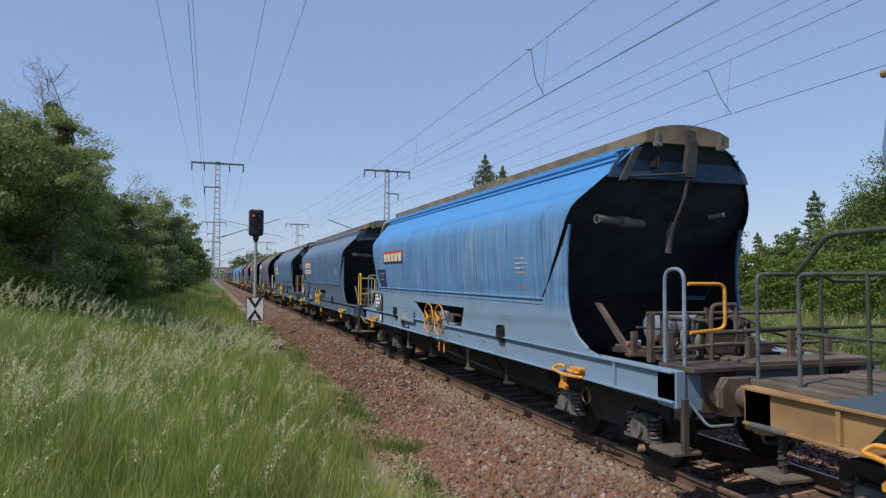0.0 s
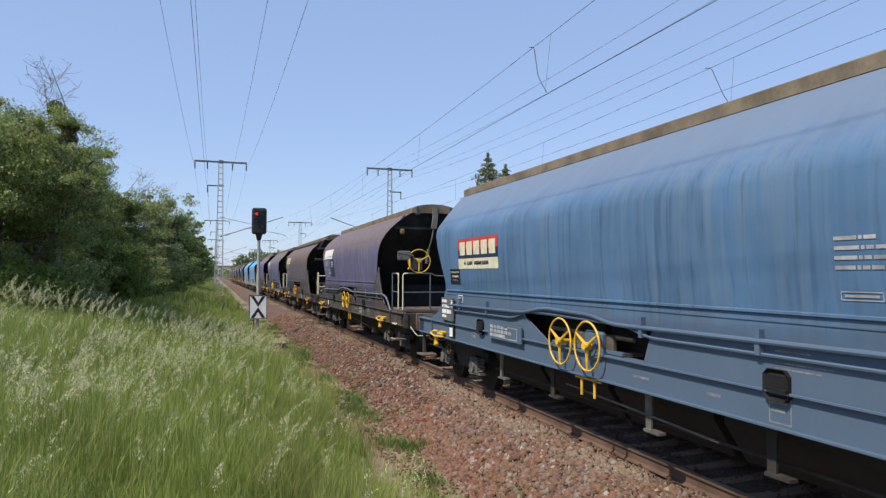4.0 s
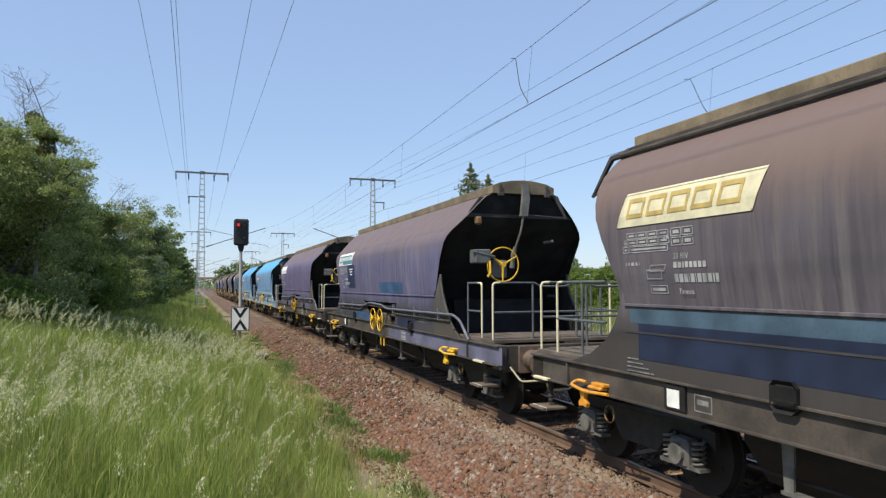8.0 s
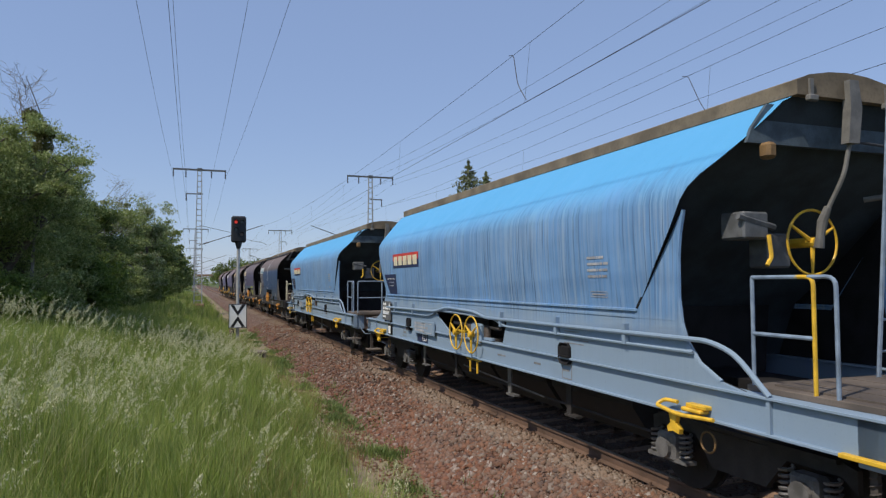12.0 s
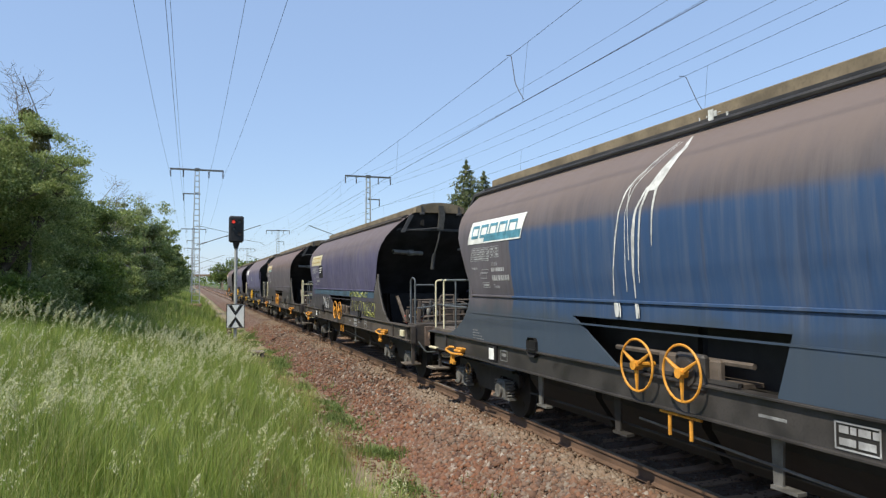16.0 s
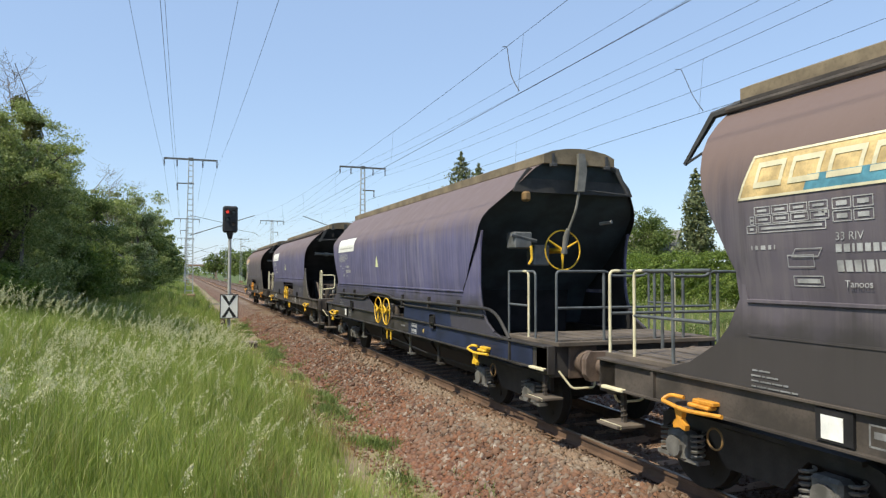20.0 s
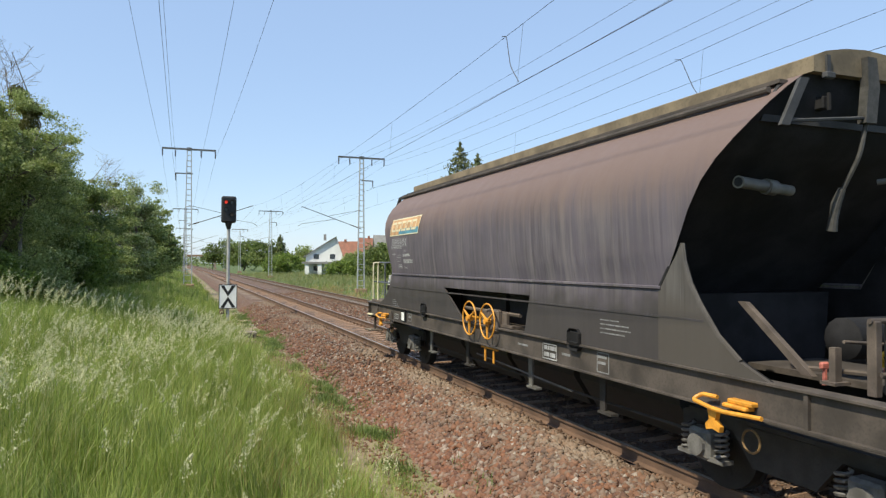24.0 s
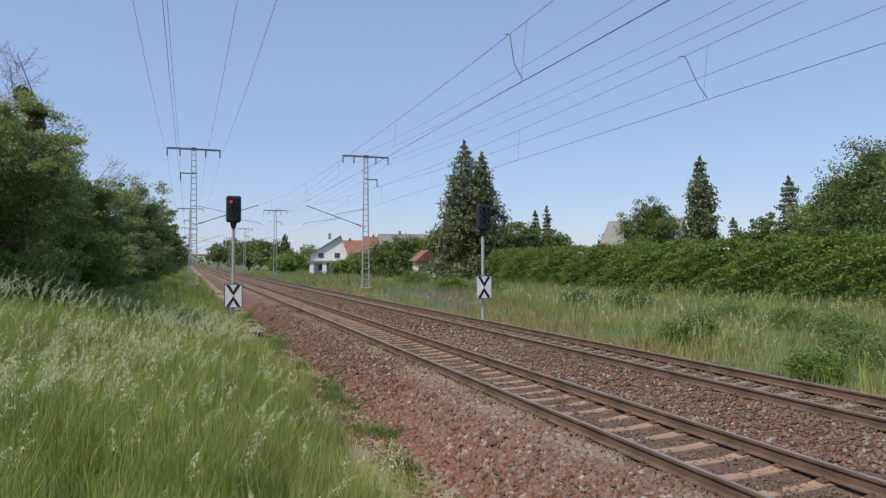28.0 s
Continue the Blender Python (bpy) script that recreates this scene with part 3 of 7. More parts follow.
yellow = plain("yellow_paint", (0.7, 0.42, 0.035), 0.5, vary=0.18, scale=9)
orange = plain("orange_paint", (0.62, 0.27, 0.035), 0.55, vary=0.22, scale=9)
dried = plain("dried_white_spill", (0.55, 0.55, 0.54), 0.8, vary=0.3, scale=8)
cream = plain("cream_paint", (0.66, 0.6, 0.42), 0.55, vary=0.12)
white = plain("white_paint", (0.78, 0.78, 0.76), 0.5, vary=0.1)
faded_white = plain("faded_lettering", (0.36, 0.36, 0.37), 0.6, vary=0.3)
dim_white = plain("worn_lettering", (0.2, 0.2, 0.205), 0.6, vary=0.35)
red = plain("red_paint", (0.55, 0.045, 0.035), 0.5, vary=0.15)
navy = plain("navy_paint", (0.02, 0.03, 0.085), 0.5, vary=0.2)
deep_navy = plain("deep_navy_paint", (0.012, 0.019, 0.05), 0.6, vary=0.3, scale=2)
gold = plain("gold_paint", (0.5, 0.36, 0.12), 0.55, vary=0.2)
fresh_blue = plain("fresh_blue_paint", (0.04, 0.09, 0.19), 0.5, vary=0.25, scale=2)
band_blue = plain("faded_blue_band", (0.055, 0.095, 0.14), 0.55, vary=0.3, scale=2)
lilac = plain("faded_lilac_paint", (0.12, 0.12, 0.19), 0.55, vary=0.25, scale=2)
teal = plain("teal_paint", (0.09, 0.27, 0.36), 0.55, vary=0.3)
grey_rail = plain("grey_rail_paint", (0.09, 0.1, 0.11), 0.55, vary=0.25)
loco_orange = plain("ochre_frame_paint", (0.3, 0.18, 0.08), 0.65, vary=0.25, scale=2)
signal_red = plain("valve_red", (0.42, 0.13, 0.1), 0.6, vary=0.4, scale=14)

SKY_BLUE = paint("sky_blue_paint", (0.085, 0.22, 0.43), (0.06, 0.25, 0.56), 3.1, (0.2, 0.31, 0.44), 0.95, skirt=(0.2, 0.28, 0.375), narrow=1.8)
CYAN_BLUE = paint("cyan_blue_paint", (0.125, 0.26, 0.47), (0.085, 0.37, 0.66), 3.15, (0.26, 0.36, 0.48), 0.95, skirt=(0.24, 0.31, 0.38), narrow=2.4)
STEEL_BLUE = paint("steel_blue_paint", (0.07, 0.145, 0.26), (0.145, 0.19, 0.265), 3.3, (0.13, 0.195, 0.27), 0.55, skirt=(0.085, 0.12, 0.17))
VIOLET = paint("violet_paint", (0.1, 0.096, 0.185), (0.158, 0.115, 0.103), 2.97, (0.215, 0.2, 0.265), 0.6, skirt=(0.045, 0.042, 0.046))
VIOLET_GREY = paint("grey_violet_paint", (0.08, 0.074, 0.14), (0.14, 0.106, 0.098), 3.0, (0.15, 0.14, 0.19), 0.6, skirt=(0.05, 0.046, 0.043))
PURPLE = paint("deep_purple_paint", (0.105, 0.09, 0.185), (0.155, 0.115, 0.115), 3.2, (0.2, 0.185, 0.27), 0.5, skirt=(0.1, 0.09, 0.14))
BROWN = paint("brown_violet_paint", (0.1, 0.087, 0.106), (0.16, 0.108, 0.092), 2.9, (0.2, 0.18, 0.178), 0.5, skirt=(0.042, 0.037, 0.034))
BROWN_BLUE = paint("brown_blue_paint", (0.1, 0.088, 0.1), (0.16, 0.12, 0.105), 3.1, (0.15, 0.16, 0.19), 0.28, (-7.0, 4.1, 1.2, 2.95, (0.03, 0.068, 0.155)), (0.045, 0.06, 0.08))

ROUND = ((1.42, 2.05), (1.475, 2.4), (1.50, 2.8), (1.505, 3.05), (1.47, 3.24), (1.39, 3.42), (1.27, 3.58), (1.1, 3.74), (0.9, 3.9), (0.72, 4.02), (0.6, 4.06))
ANGLED = ((1.44, 1.97), (1.48, 2.4), (1.5, 2.8), (1.5, 3.08), (1.475, 3.2), (1.41, 3.31), (1.3, 3.43), (1.12, 3.62), (0.9, 3.85), (0.76, 3.98), (0.6, 4.06))
FRONT_E = ((1.9, -4.4), (1.97, -4.45), (2.98, -5.2), (3.1, -5.25), (3.25, -5.34), (3.55, -5.62), (3.85, -5.74), (4.1, -5.8))
FRONT_P = ((1.9, -4.45), (1.97, -4.5), (2.98, -5.26), (3.1, -5.3), (3.25, -5.42), (3.55, -5.72), (3.85, -5.86), (4.1, -5.9))
FRONT_D = ((1.9, -3.95), (2.05, -4.0), (2.48, -4.3), (2.9, -4.52), (3.17, -4.74), (3.52, -5.03), (3.8, -5.08), (4.1, -5.1))
# the flared side plate's forward edge, from the shell's seam down to the frame
FLARE_A = ((-5.2, 2.98), (-5.14, 2.75), (-5.11, 2.5), (-5.11, 2.1), (-5.15, 1.85), (-5.22, 1.68), (-5.4, 1.48), (-5.68, 1.34), (-6.1, 1.26))
FLARE_D = ((-4.3, 2.48), (-4.33, 2.3), (-4.42, 2.08), (-4.56, 1.88), (-4.78, 1.62), (-5.05, 1.42), (-5.45, 1.26))
REAR = ((1.9, 5.5), (1.97, 5.55), (2.95, 6.05), (3.3, 6.15), (3.7, 6.3), (4.1, 6.4))


REAR_BLUE = ((1.9, 5.8), (1.97, 5.85), (2.95, 6.4), (3.3, 6.5), (3.7, 6.75), (4.1, 6.95))
DARK_ANGLED = ((1.44, 2.05),) + ANGLED[1:]


def curve(table, z):
    return float(np.interp(z, [p[0] for p in table], [p[1] for p in table]))


def half_width(prof, z):
    return float(np.interp(z, [p[1] for p in prof], [p[0] for p in prof]))


def shell_shape(bm, prof, front, rear):
    line = [(-x, z) for x, z in prof] + [(0, 4.1)] + [(x, z) for x, z in prof[::-1]]
    cols = 14
    grid = []
    for x, z in line:
        a, b = curve(front, z), curve(rear, z)
        grid.append([bm.verts.new((x, a + (b - a) * i / cols, z)) for i in range(cols + 1)])
    for r, s in zip(grid, grid[1:]):
        for i in range(cols):
            bm.faces.new((r[i], r[i + 1], s[i + 1], s[i]))


def lining_shape(bm, prof, front, s):
    """The inner side of the shell's overhang in front of the end wall."""
    line = [(s * (x - 0.008), z - 0.006) for x, z in prof[:-1]]
    grid = [[bm.verts.new((x, curve(front, z) + d, z)) for d in (0.004, 0.5, 1.1)] for x, z in line]
    for r, q in zip(grid, grid[1:]):
        for k in range(2):
            bm.faces.new((r[k], r[k + 1], q[k + 1], q[k]))


def end_shape(bm, prof, table, sign, deep):
    """The end wall: a cap under the roof, then a hopper face that falls back under it."""
    rows = []
    for z, back in ((4.08, 0.0), (3.9, 0.02), (3.7, 0.03), (3.45, 0.05), (3.25, 0.1), (3.0, 0.22), (2.5, 0.45), (1.97, 0.75), (1.3, deep)):
        w = (half_width(prof, z) if z > 2 else 1.41) - 0.012
        y = curve(table, max(z, 2.0)) - sign * (0.02 + back * 0.75)
        rows.append([bm.verts.new((w * t, y - sign * 0.1 * (1 - t * t) * (1 if z < 3.3 else 0), z)) for t in (-1, -0.8, -0.4, 0, 0.4, 0.8, 1)])
    for a, b in zip(rows, rows[1:]):
        for i in range(6):
            bm.faces.new((a[i], a[i + 1], b[i + 1], b[i]))


def patch(bm, prof, y0, y1, z0, z1, slant=0.0, proud=0.006, side=-1, steps=6):
    """A painted panel that follows the shell: its top is shifted by slant along the wagon."""
    rows = []
    for i in range(steps + 1):
        z = z0 + (z1 - z0) * i / steps
        s = slant * i / steps
        x = side * (half_width(prof, z) + proud)
        rows.append([bm.verts.new((x, y0 + s, z + 0.004 * (z > 3.1))), bm.verts.new((x, y1 + s, z + 0.004 * (z > 3.1)))])
    for a, b in zip(rows, rows[1:]):
        bm.faces.new((a[0], a[1], b[1], b[0]))


def frame_lines(bm, y0, y1, z0, z1, x, w=0.014):
    for q in ((y0, y0 + w, z0, z1), (y1 - w, y1, z0, z1), (y0, y1, z0, z0 + w), (y0, y1, z1 - w, z1)):
        box(bm, x, x + 0.002, *q)


def letters(text, size, material, parent, at, name="lettering"):
    """Flat writing on the near side, read along the wagon from its rear."""
    c = bpy.data.curves.new("text", "FONT")
    c.body, c.size = text, size
    o = bpy.data.objects.new("text", c)
    scene.collection.objects.link(o)
    bpy.context.view_layer.update()
    me = bpy.data.meshes.new_from_object(o.evaluated_get(bpy.context.evaluated_depsgraph_get()))
    bpy.data.objects.remove(o)
    bpy.data.curves.remove(c)
    me.materials.clear()
    me.materials.append(material)
    me.transform(pose(*at, 90, 0, -90))
    return hold(name, me, parent)


def coil(bm, c, r, h, turns=5, t=0.016):
    pts = []
    for i in range(turns * 8 + 1):
        a = 2 * math.pi * i / 8
        pts.append((c[0] + math.cos(a) * r, c[1] + math.sin(a) * r, c[2] + h * i / (turns * 8)))
    tube(bm, pts, t, 4)


def side_frame_shape(bm, s):
    out = [(-1.3, 0.55), (-1.15, 0.66), (-0.6, 0.66), (-0.42, 0.45), (-0.35, 0.36), (0.35, 0.36), (0.42, 0.45), (0.6, 0.66), (1.15, 0.66), (1.3, 0.55), (1.3, 0.74), (1.1, 0.8), (0.35, 0.74), (-0.35, 0.74), (-1.1, 0.8), (-1.3, 0.74)]
    slab(bm, out, 0, s * 0.97 - 0.03, s * 0.97 + 0.03)
    box(bm, s * 0.97 - 0.08, s * 0.97 + 0.08, -1.15, 1.15, 0.76, 0.8)


def wheelset_shape(bm):
    def disc(x, r0, r1, r):
        tube(bm, [(x + r0, 0, 0), (x + r1, 0, 0)], r, 28)
    tube(bm, [(-1.05, 0, 0), (1.05, 0, 0)], 0.075, 10)
    for s in (-1, 1):
        disc(0, s * 0.69, s * 0.715, 0.488)
        disc(0, s * 0.715, s * 0.825, 0.46)
        tube(bm, [(s * 0.8, 0, 0), (s * 0.86, 0, 0)], 0.13, 12)
        for k in range(4):
            a = math.pi * k / 2
            tube(bm, [(s * 0.826, math.cos(a) * 0.3, math.sin(a) * 0.3), (s * 0.834, math.cos(a) * 0.3, math.sin(a) * 0.3)], 0.045, 8)


WHEELS = []


def bogie(w, y, lever):
    b = new("bogie")
    b.parent, b.location = w, (0, y, 0)
    part("bolster", lambda bm: (box(bm, -0.95, 0.95, -0.28, 0.28, 0.5, 0.78, 0.03), tube(bm, [(0, 0, 0.75), (0, 0, 0.93)], 0.3, 14)), bogie_grime, b, key="bolster")
    for s in (-1, 1):
        part("side_frame", lambda bm: side_frame_shape(bm, s), bogie_grime, b, key=("side_frame", s))
        for a in (-0.9, 0.9):
            part("axle_box", lambda bm: (box(bm, min(s * 0.98, s * 1.16), max(s * 0.98, s * 1.16), a - 0.15, a + 0.15, 0.33, 0.63, 0.03), tube(bm, [(s * 1.14, a, 0.47), (s * 1.2, a, 0.47)], 0.11, 12),
                                         box(bm, min(s * 1.0, s * 1.14), max(s * 1.0, s * 1.14), a - 0.32, a + 0.32, 0.33, 0.37)), axle_grey, b, "greasy grey axle box", ("axle_box", s, a))
            for k in (-1, 1):
                part("spring", lambda bm: coil(bm, (s * 1.07, a + k * 0.235, 0.37), 0.062, 0.27), spring_grey, b, "worn coil suspension spring", ("spring", s, a, k))
    for a in (-0.9, 0.9):
        ws = part("wheelset", wheelset_shape, under_shade_grime, b, "steel wheelset with shiny treads", "wheelset", True)
        ws.location = (0, a, 0.46)
        WHEELS.append((ws, a))
    lv = part("brake_changeover_lever", lambda bm: (tube(bm, rounded([(-1.47, 0.22, 1.07), (-1.5, 0.4, 1.075), (-1.57, 0.45, 1.02), (-1.57, 0.1, 0.975), (-1.55, -0.42, 1.0)], 0.09), 0.02, 8), box(bm, -1.53, -1.4, -0.2, 0.1, 1.01, 1.05, 0.012), box(bm, -1.5, -1.38, -0.24, 0.06, 1.05, 1.09, 0.008),
                                                    slab(bm, [(0.15, 0.98), (0.3, 0.98), (0.265, 0.87), (0.32, 0.82), (0.31, 0.77), (0.22, 0.79), (0.13, 0.77), (0.12, 0.82), (0.185, 0.87)], 0, -1.53, -1.48)), lever, w, "bright brake changeover lever", ("lever", y))
    lv.scale = (1, 0.92, 1)
    lv.location = (0, y + 0.08 if y < 0 else y + 0.19, 0)
    part("release_ring", lambda bm: ring(bm, (-1.28, 0, 0.7), 0.1, 0.011, 0), ring_rust, w, "rusty release ring", "release_ring").location = lv.location
    return b


def spoked_wheel(bm, c, r, axis):
    ring(bm, c, r, 0.0135, axis, 32)
    c = Vector(c)
    for k in range(3):
        a = 2 * math.pi * k / 3 + 0.5
        d = Vector((0, math.cos(a), math.sin(a))) if axis == 0 else Vector((math.cos(a), 0, math.sin(a)))
        tube(bm, [c + d * 0.03, c + d * r], [0.026, 0.013], 6)
    e = Vector((1, 0, 0)) if axis == 0 else Vector((0, 1, 0))
    tube(bm, [c - e * 0.05, c + e * 0.06], 0.05, 10)


def rails(bm, s, pts, r=0.018):
    tube(bm, rounded([(x, s * y, z) for x, y, z in pts], 0.09), r, 8)


def shifted(dy):
    """Makes parts like part(), moved along the wagon."""
    def put(*a, **k):
        o = part(*a, **k)
        o.location.y += dy
        return o
    return put


def platform_end(w, s, grey, bright, dy=0.0, inner=0.0):
    """The end with the walkway, guard rails and steps; s: -1 front, 1 rear; dy: its shift along the wagon."""
    put, near = shifted(dy), shifted(dy + inner)
    put("platform", lambda bm: box(bm, -1.32, 1.32, min(s * 5.9, s * 7.5), max(s * 5.9, s * 7.5), 1.285, 1.345, 0.008), deck_brown, w, "worn brown platform deck", ("platform", s))
    for i in range(8):
        put("deck_plank", lambda bm: box(bm, -1.2 + 0.31 * i, -0.92 + 0.31 * i, min(s * 6.1, s * 7.4), max(s * 6.1, s * 7.4), 1.346, 1.362), deck_brown, w, key=("planks", s, i))
    for x in (-1.3, 1.3):
        q = 1 if x > 0 else -1
        put("grab_post", lambda bm: rails(bm, s, [(x, 7.42, 1.3), (x, 7.42, 2.3), (x - q * 0.14, 7.42, 2.3)]), grey if inner else bright, w, key=("post_a", s, x))
        near("grab_post", lambda bm: rails(bm, s, [(x, 6.95, 1.3), (x, 6.95, 2.3), (x, 6.78, 2.3)]), bright, w, key=("post_b", s, x))
        if inner:
            near("rail_post", lambda bm: rails(bm, s, [(x, 7.16, 1.3), (x, 7.16, 2.3), (x, 6.9, 2.3)]), grey, w, key=("post_c", s, x))
        near("guard_rail", lambda bm: rails(bm, s, [(x, 6.8, 2.3), (x, 6.3 if s < 0 else 5.75, 2.3)]), grey, w, key=("side_rail", s, x))
        near("rail_post", lambda bm: rails(bm, s, [(x, 6.3, 1.3), (x, 6.3, 2.3)], 0.018), grey, w, key=("side_post", s, x))
        near("mid_rail", lambda bm: rails(bm, s, [(x, 6.95, 1.8), (x, 6.3 if s < 0 else 5.75, 1.8)]), grey, w, key=("side_mid", s, x))
    put("guard_rail", lambda bm: rails(bm, s, [(-1.18, 7.42, 2.3), (-0.5, 7.42, 2.3), (-0.42, 7.42, 2.24), (0.1, 7.42, 2.24), (0.2, 7.42, 2.3), (1.18, 7.42, 2.3)]), grey, w, key=("end_rail", s))
    put("mid_rail", lambda bm: rails(bm, s, [(-1.3, 7.42, 1.8), (1.3, 7.42, 1.8)], 0.018), grey, w, key=("end_mid", s))
    for x in (-0.55, 0.3, 0.8):
        put("rail_post", lambda bm: rails(bm, s, [(x, 7.42, 1.3), (x, 7.42, 2.28)], 0.02), grey, w, key=("end_post", s, x))
    for x in (-1.32, 1.32):
        for z, d in ((0.95, 0.0), (0.55, 0.06)):
            put("step", lambda bm: box(bm, x - 0.16 + d * (x < 0) * -1, x + 0.16, min(s * 6.95, s * 7.35), max(s * 6.95, s * 7.35), z, z + 0.035, 0.006), bright if z > 0.9 else deck_brown, w, key=("step", s, x, z))
            put("step_edge", lambda bm: box(bm, x - 0.172, x - 0.1605, min(s * 6.95, s * 7.35), max(s * 6.95, s * 7.35), z - 0.004, z + 0.039), bright, w, "pale painted step edge", ("step_edge", s, x, z)) if x < 0 and z < 0.9 else None
        put("step_hanger", lambda bm: (box(bm, x - 0.02, x + 0.02, min(s * 7.1, s * 7.16), max(s * 7.1, s * 7.16), 0.55, 1.0), coil(bm, (x, s * 7.13, 0.62), 0.035, 0.3, 5, 0.009)), frame_black, w, key=("hanger", s, x))


def equipment_end(w, s, grey, bright, dy=0.0, stub_dy=0.0, second=None):
    """The end without a walkway: open frame, air tank, valves and a hooped handrail."""
    put = shifted(dy)
    put("deck_plate", lambda bm: (box(bm, -1.3, 1.3, min(s * 6.9, s * 7.5), max(s * 6.9, s * 7.5), 1.28, 1.33, 0.006), box(bm, -0.5, 0.5, min(s * 4.6, s * 6.9), max(s * 4.6, s * 6.9), 1.2, 1.26)), frame_black, w, key=("deck_e", s))
    put("air_reservoir", lambda bm: tube(bm, [(-0.62, s * 5.75, 1.62), (-0.56, s * 5.75, 1.62), (0.06, s * 5.75, 1.62), (0.12, s * 5.75, 1.62)], [0.08, 0.19, 0.19, 0.08], 14), end_black if dy > 0.3 else end_steel if grey is grey_rail else grey, w, "grimy air reservoir lying across the frame", ("tank", s), True)
    put("valve_rack", lambda bm: (box(bm, -0.3, 0.15, min(s * 6.3, s * 6.55), max(s * 6.3, s * 6.55), 1.33, 1.6, 0.02), tube(bm, [(-0.25, s * 6.42, 1.6), (-0.25, s * 6.42, 1.9)], 0.03, 6), tube(bm, rounded([(0.1, s * 6.42, 1.5), (0.4, s * 6.42, 1.75), (0.5, s * 6.3, 1.35)], 0.1), 0.025, 6)), frame_black, w, key=("valves", s))
    put("control_valve", lambda bm: (box(bm, 0.25, 0.6, min(s * 6.2, s * 6.6), max(s * 6.2, s * 6.6), 1.33, 1.48, 0.02), tube(bm, [(0.4, s * 6.56, 1.4), (0.4, s * 6.56, 1.75)], 0.025, 6)), frame_black, w, key=("valve_b", s))
    put("rail_post", lambda bm: tube(bm, [(0.75, s * 6.9, 1.3), (0.75, s * 6.9, 1.7)], 0.025, 6), frame_black, w, key=("valve_c", s))
    for i, (x, y, h) in enumerate(((-1.05, 6.05, 0.3), (-0.95, 6.6, 0.34), (-0.2, 7.05, 0.3), (0.35, 7.1, 0.42), (0.95, 6.5, 0.36), (0.9, 7.1, 0.3))):
        put("bracket_post", lambda bm: (box(bm, x - 0.035, x + 0.035, min(s * y, s * (y + 0.06)), max(s * y, s * (y + 0.06)), 1.3, 1.3 + h), box(bm, x - 0.09, x + 0.09, min(s * (y - 0.04), s * (y + 0.1)), max(s * (y - 0.04), s * (y + 0.1)), 1.3, 1.325)), brown_steel, w, key=("bracket_post", s, i))
    put("brake_pipe", lambda bm: (tube(bm, rounded([(-1.0, s * 5.6, 1.38), (-0.9, s * 6.6, 1.42), (-0.3, s * 6.8, 1.5), (0.6, s * 6.85, 1.45), (0.9, s * 7.2, 1.38)], 0.15), 0.022, 6)), brown_steel, w, "bent brake pipe", ("brake_pipe", s))
    put("brake_pipe", lambda bm: (tube(bm, rounded([(-0.5, s * 6.0, 1.4), (-0.35, s * 6.5, 1.75), (0.2, s * 6.5, 1.8), (0.5, s * 6.7, 1.6), (1.1, s * 6.7, 1.45)], 0.12), 0.016, 6)), brown_steel, w, "bent brake pipe", ("brake_pipe_b", s))
    put("valve_handle", lambda bm: (tube(bm, [(-0.72, s * 6.35, 1.42), (-0.6, s * 6.4, 1.5)], 0.03, 6), box(bm, -0.83, -0.74, min(s * 6.32, s * 6.4), max(s * 6.32, s * 6.4), 1.38, 1.46, 0.01), tube(bm, [(-0.78, s * 6.36, 1.3), (-0.78, s * 6.36, 1.4)], 0.02, 6)), signal_red, w, "red valve handle", ("handle_r", s))
    put("valve_handle", lambda bm: tube(bm, rounded([(-0.86, s * 6.36, 1.48), (-0.92, s * 6.36, 1.56), (-0.8, s * 6.38, 1.6)], 0.03), 0.022, 6), yellow, w, "yellow valve handle", ("handle_y", s))
    put("cross_rail", lambda bm: (rails(bm, s, [(-0.45, 6.75, 1.62), (1.35, 6.75, 1.66)], 0.03), rails(bm, s, [(-0.45, 6.75, 1.3), (-0.45, 6.75, 1.95), (-0.1, 6.75, 1.95)], 0.025), rails(bm, s, [(-0.1, 6.75, 1.3), (-0.1, 6.75, 1.95)], 0.025), rails(bm, s, [(1.3, 6.75, 1.3), (1.3, 6.75, 1.66)], 0.02), rails(bm, s, [(-1.1, 6.2, 1.66), (-0.6, 6.2, 1.62), (-0.45, 6.4, 1.66)], 0.014)), brown_steel, w, key=("cross", s))
    if s < 0:
        for x, z in ((-1.05, 1.84), (-0.86, 1.82), (-0.35, 1.8), (0.25, 1.8)):
            put("rack_post", lambda bm: box(bm, x - 0.035, x + 0.035, s * 6.42 - 0.04, s * 6.42 + 0.04, 1.26, z, 0.006), brown_steel, w, key=("rack_post", s, x))
        put("rack_rail", lambda bm: rails(bm, s, [(-1.1, 6.42, 1.84), (0.6, 6.42, 1.83), (1.3, 6.3, 1.83)], 0.022), brown_steel, w, "rail across the valve rack", ("rack_rail", s))
        put("rack_rail", lambda bm: rails(bm, s, [(-1.08, 6.5, 1.44), (0.2, 6.9, 1.5), (1.32, 6.95, 1.5)], 0.02), brown_steel, w, "rail across the valve rack", ("rack_rail_low", s))
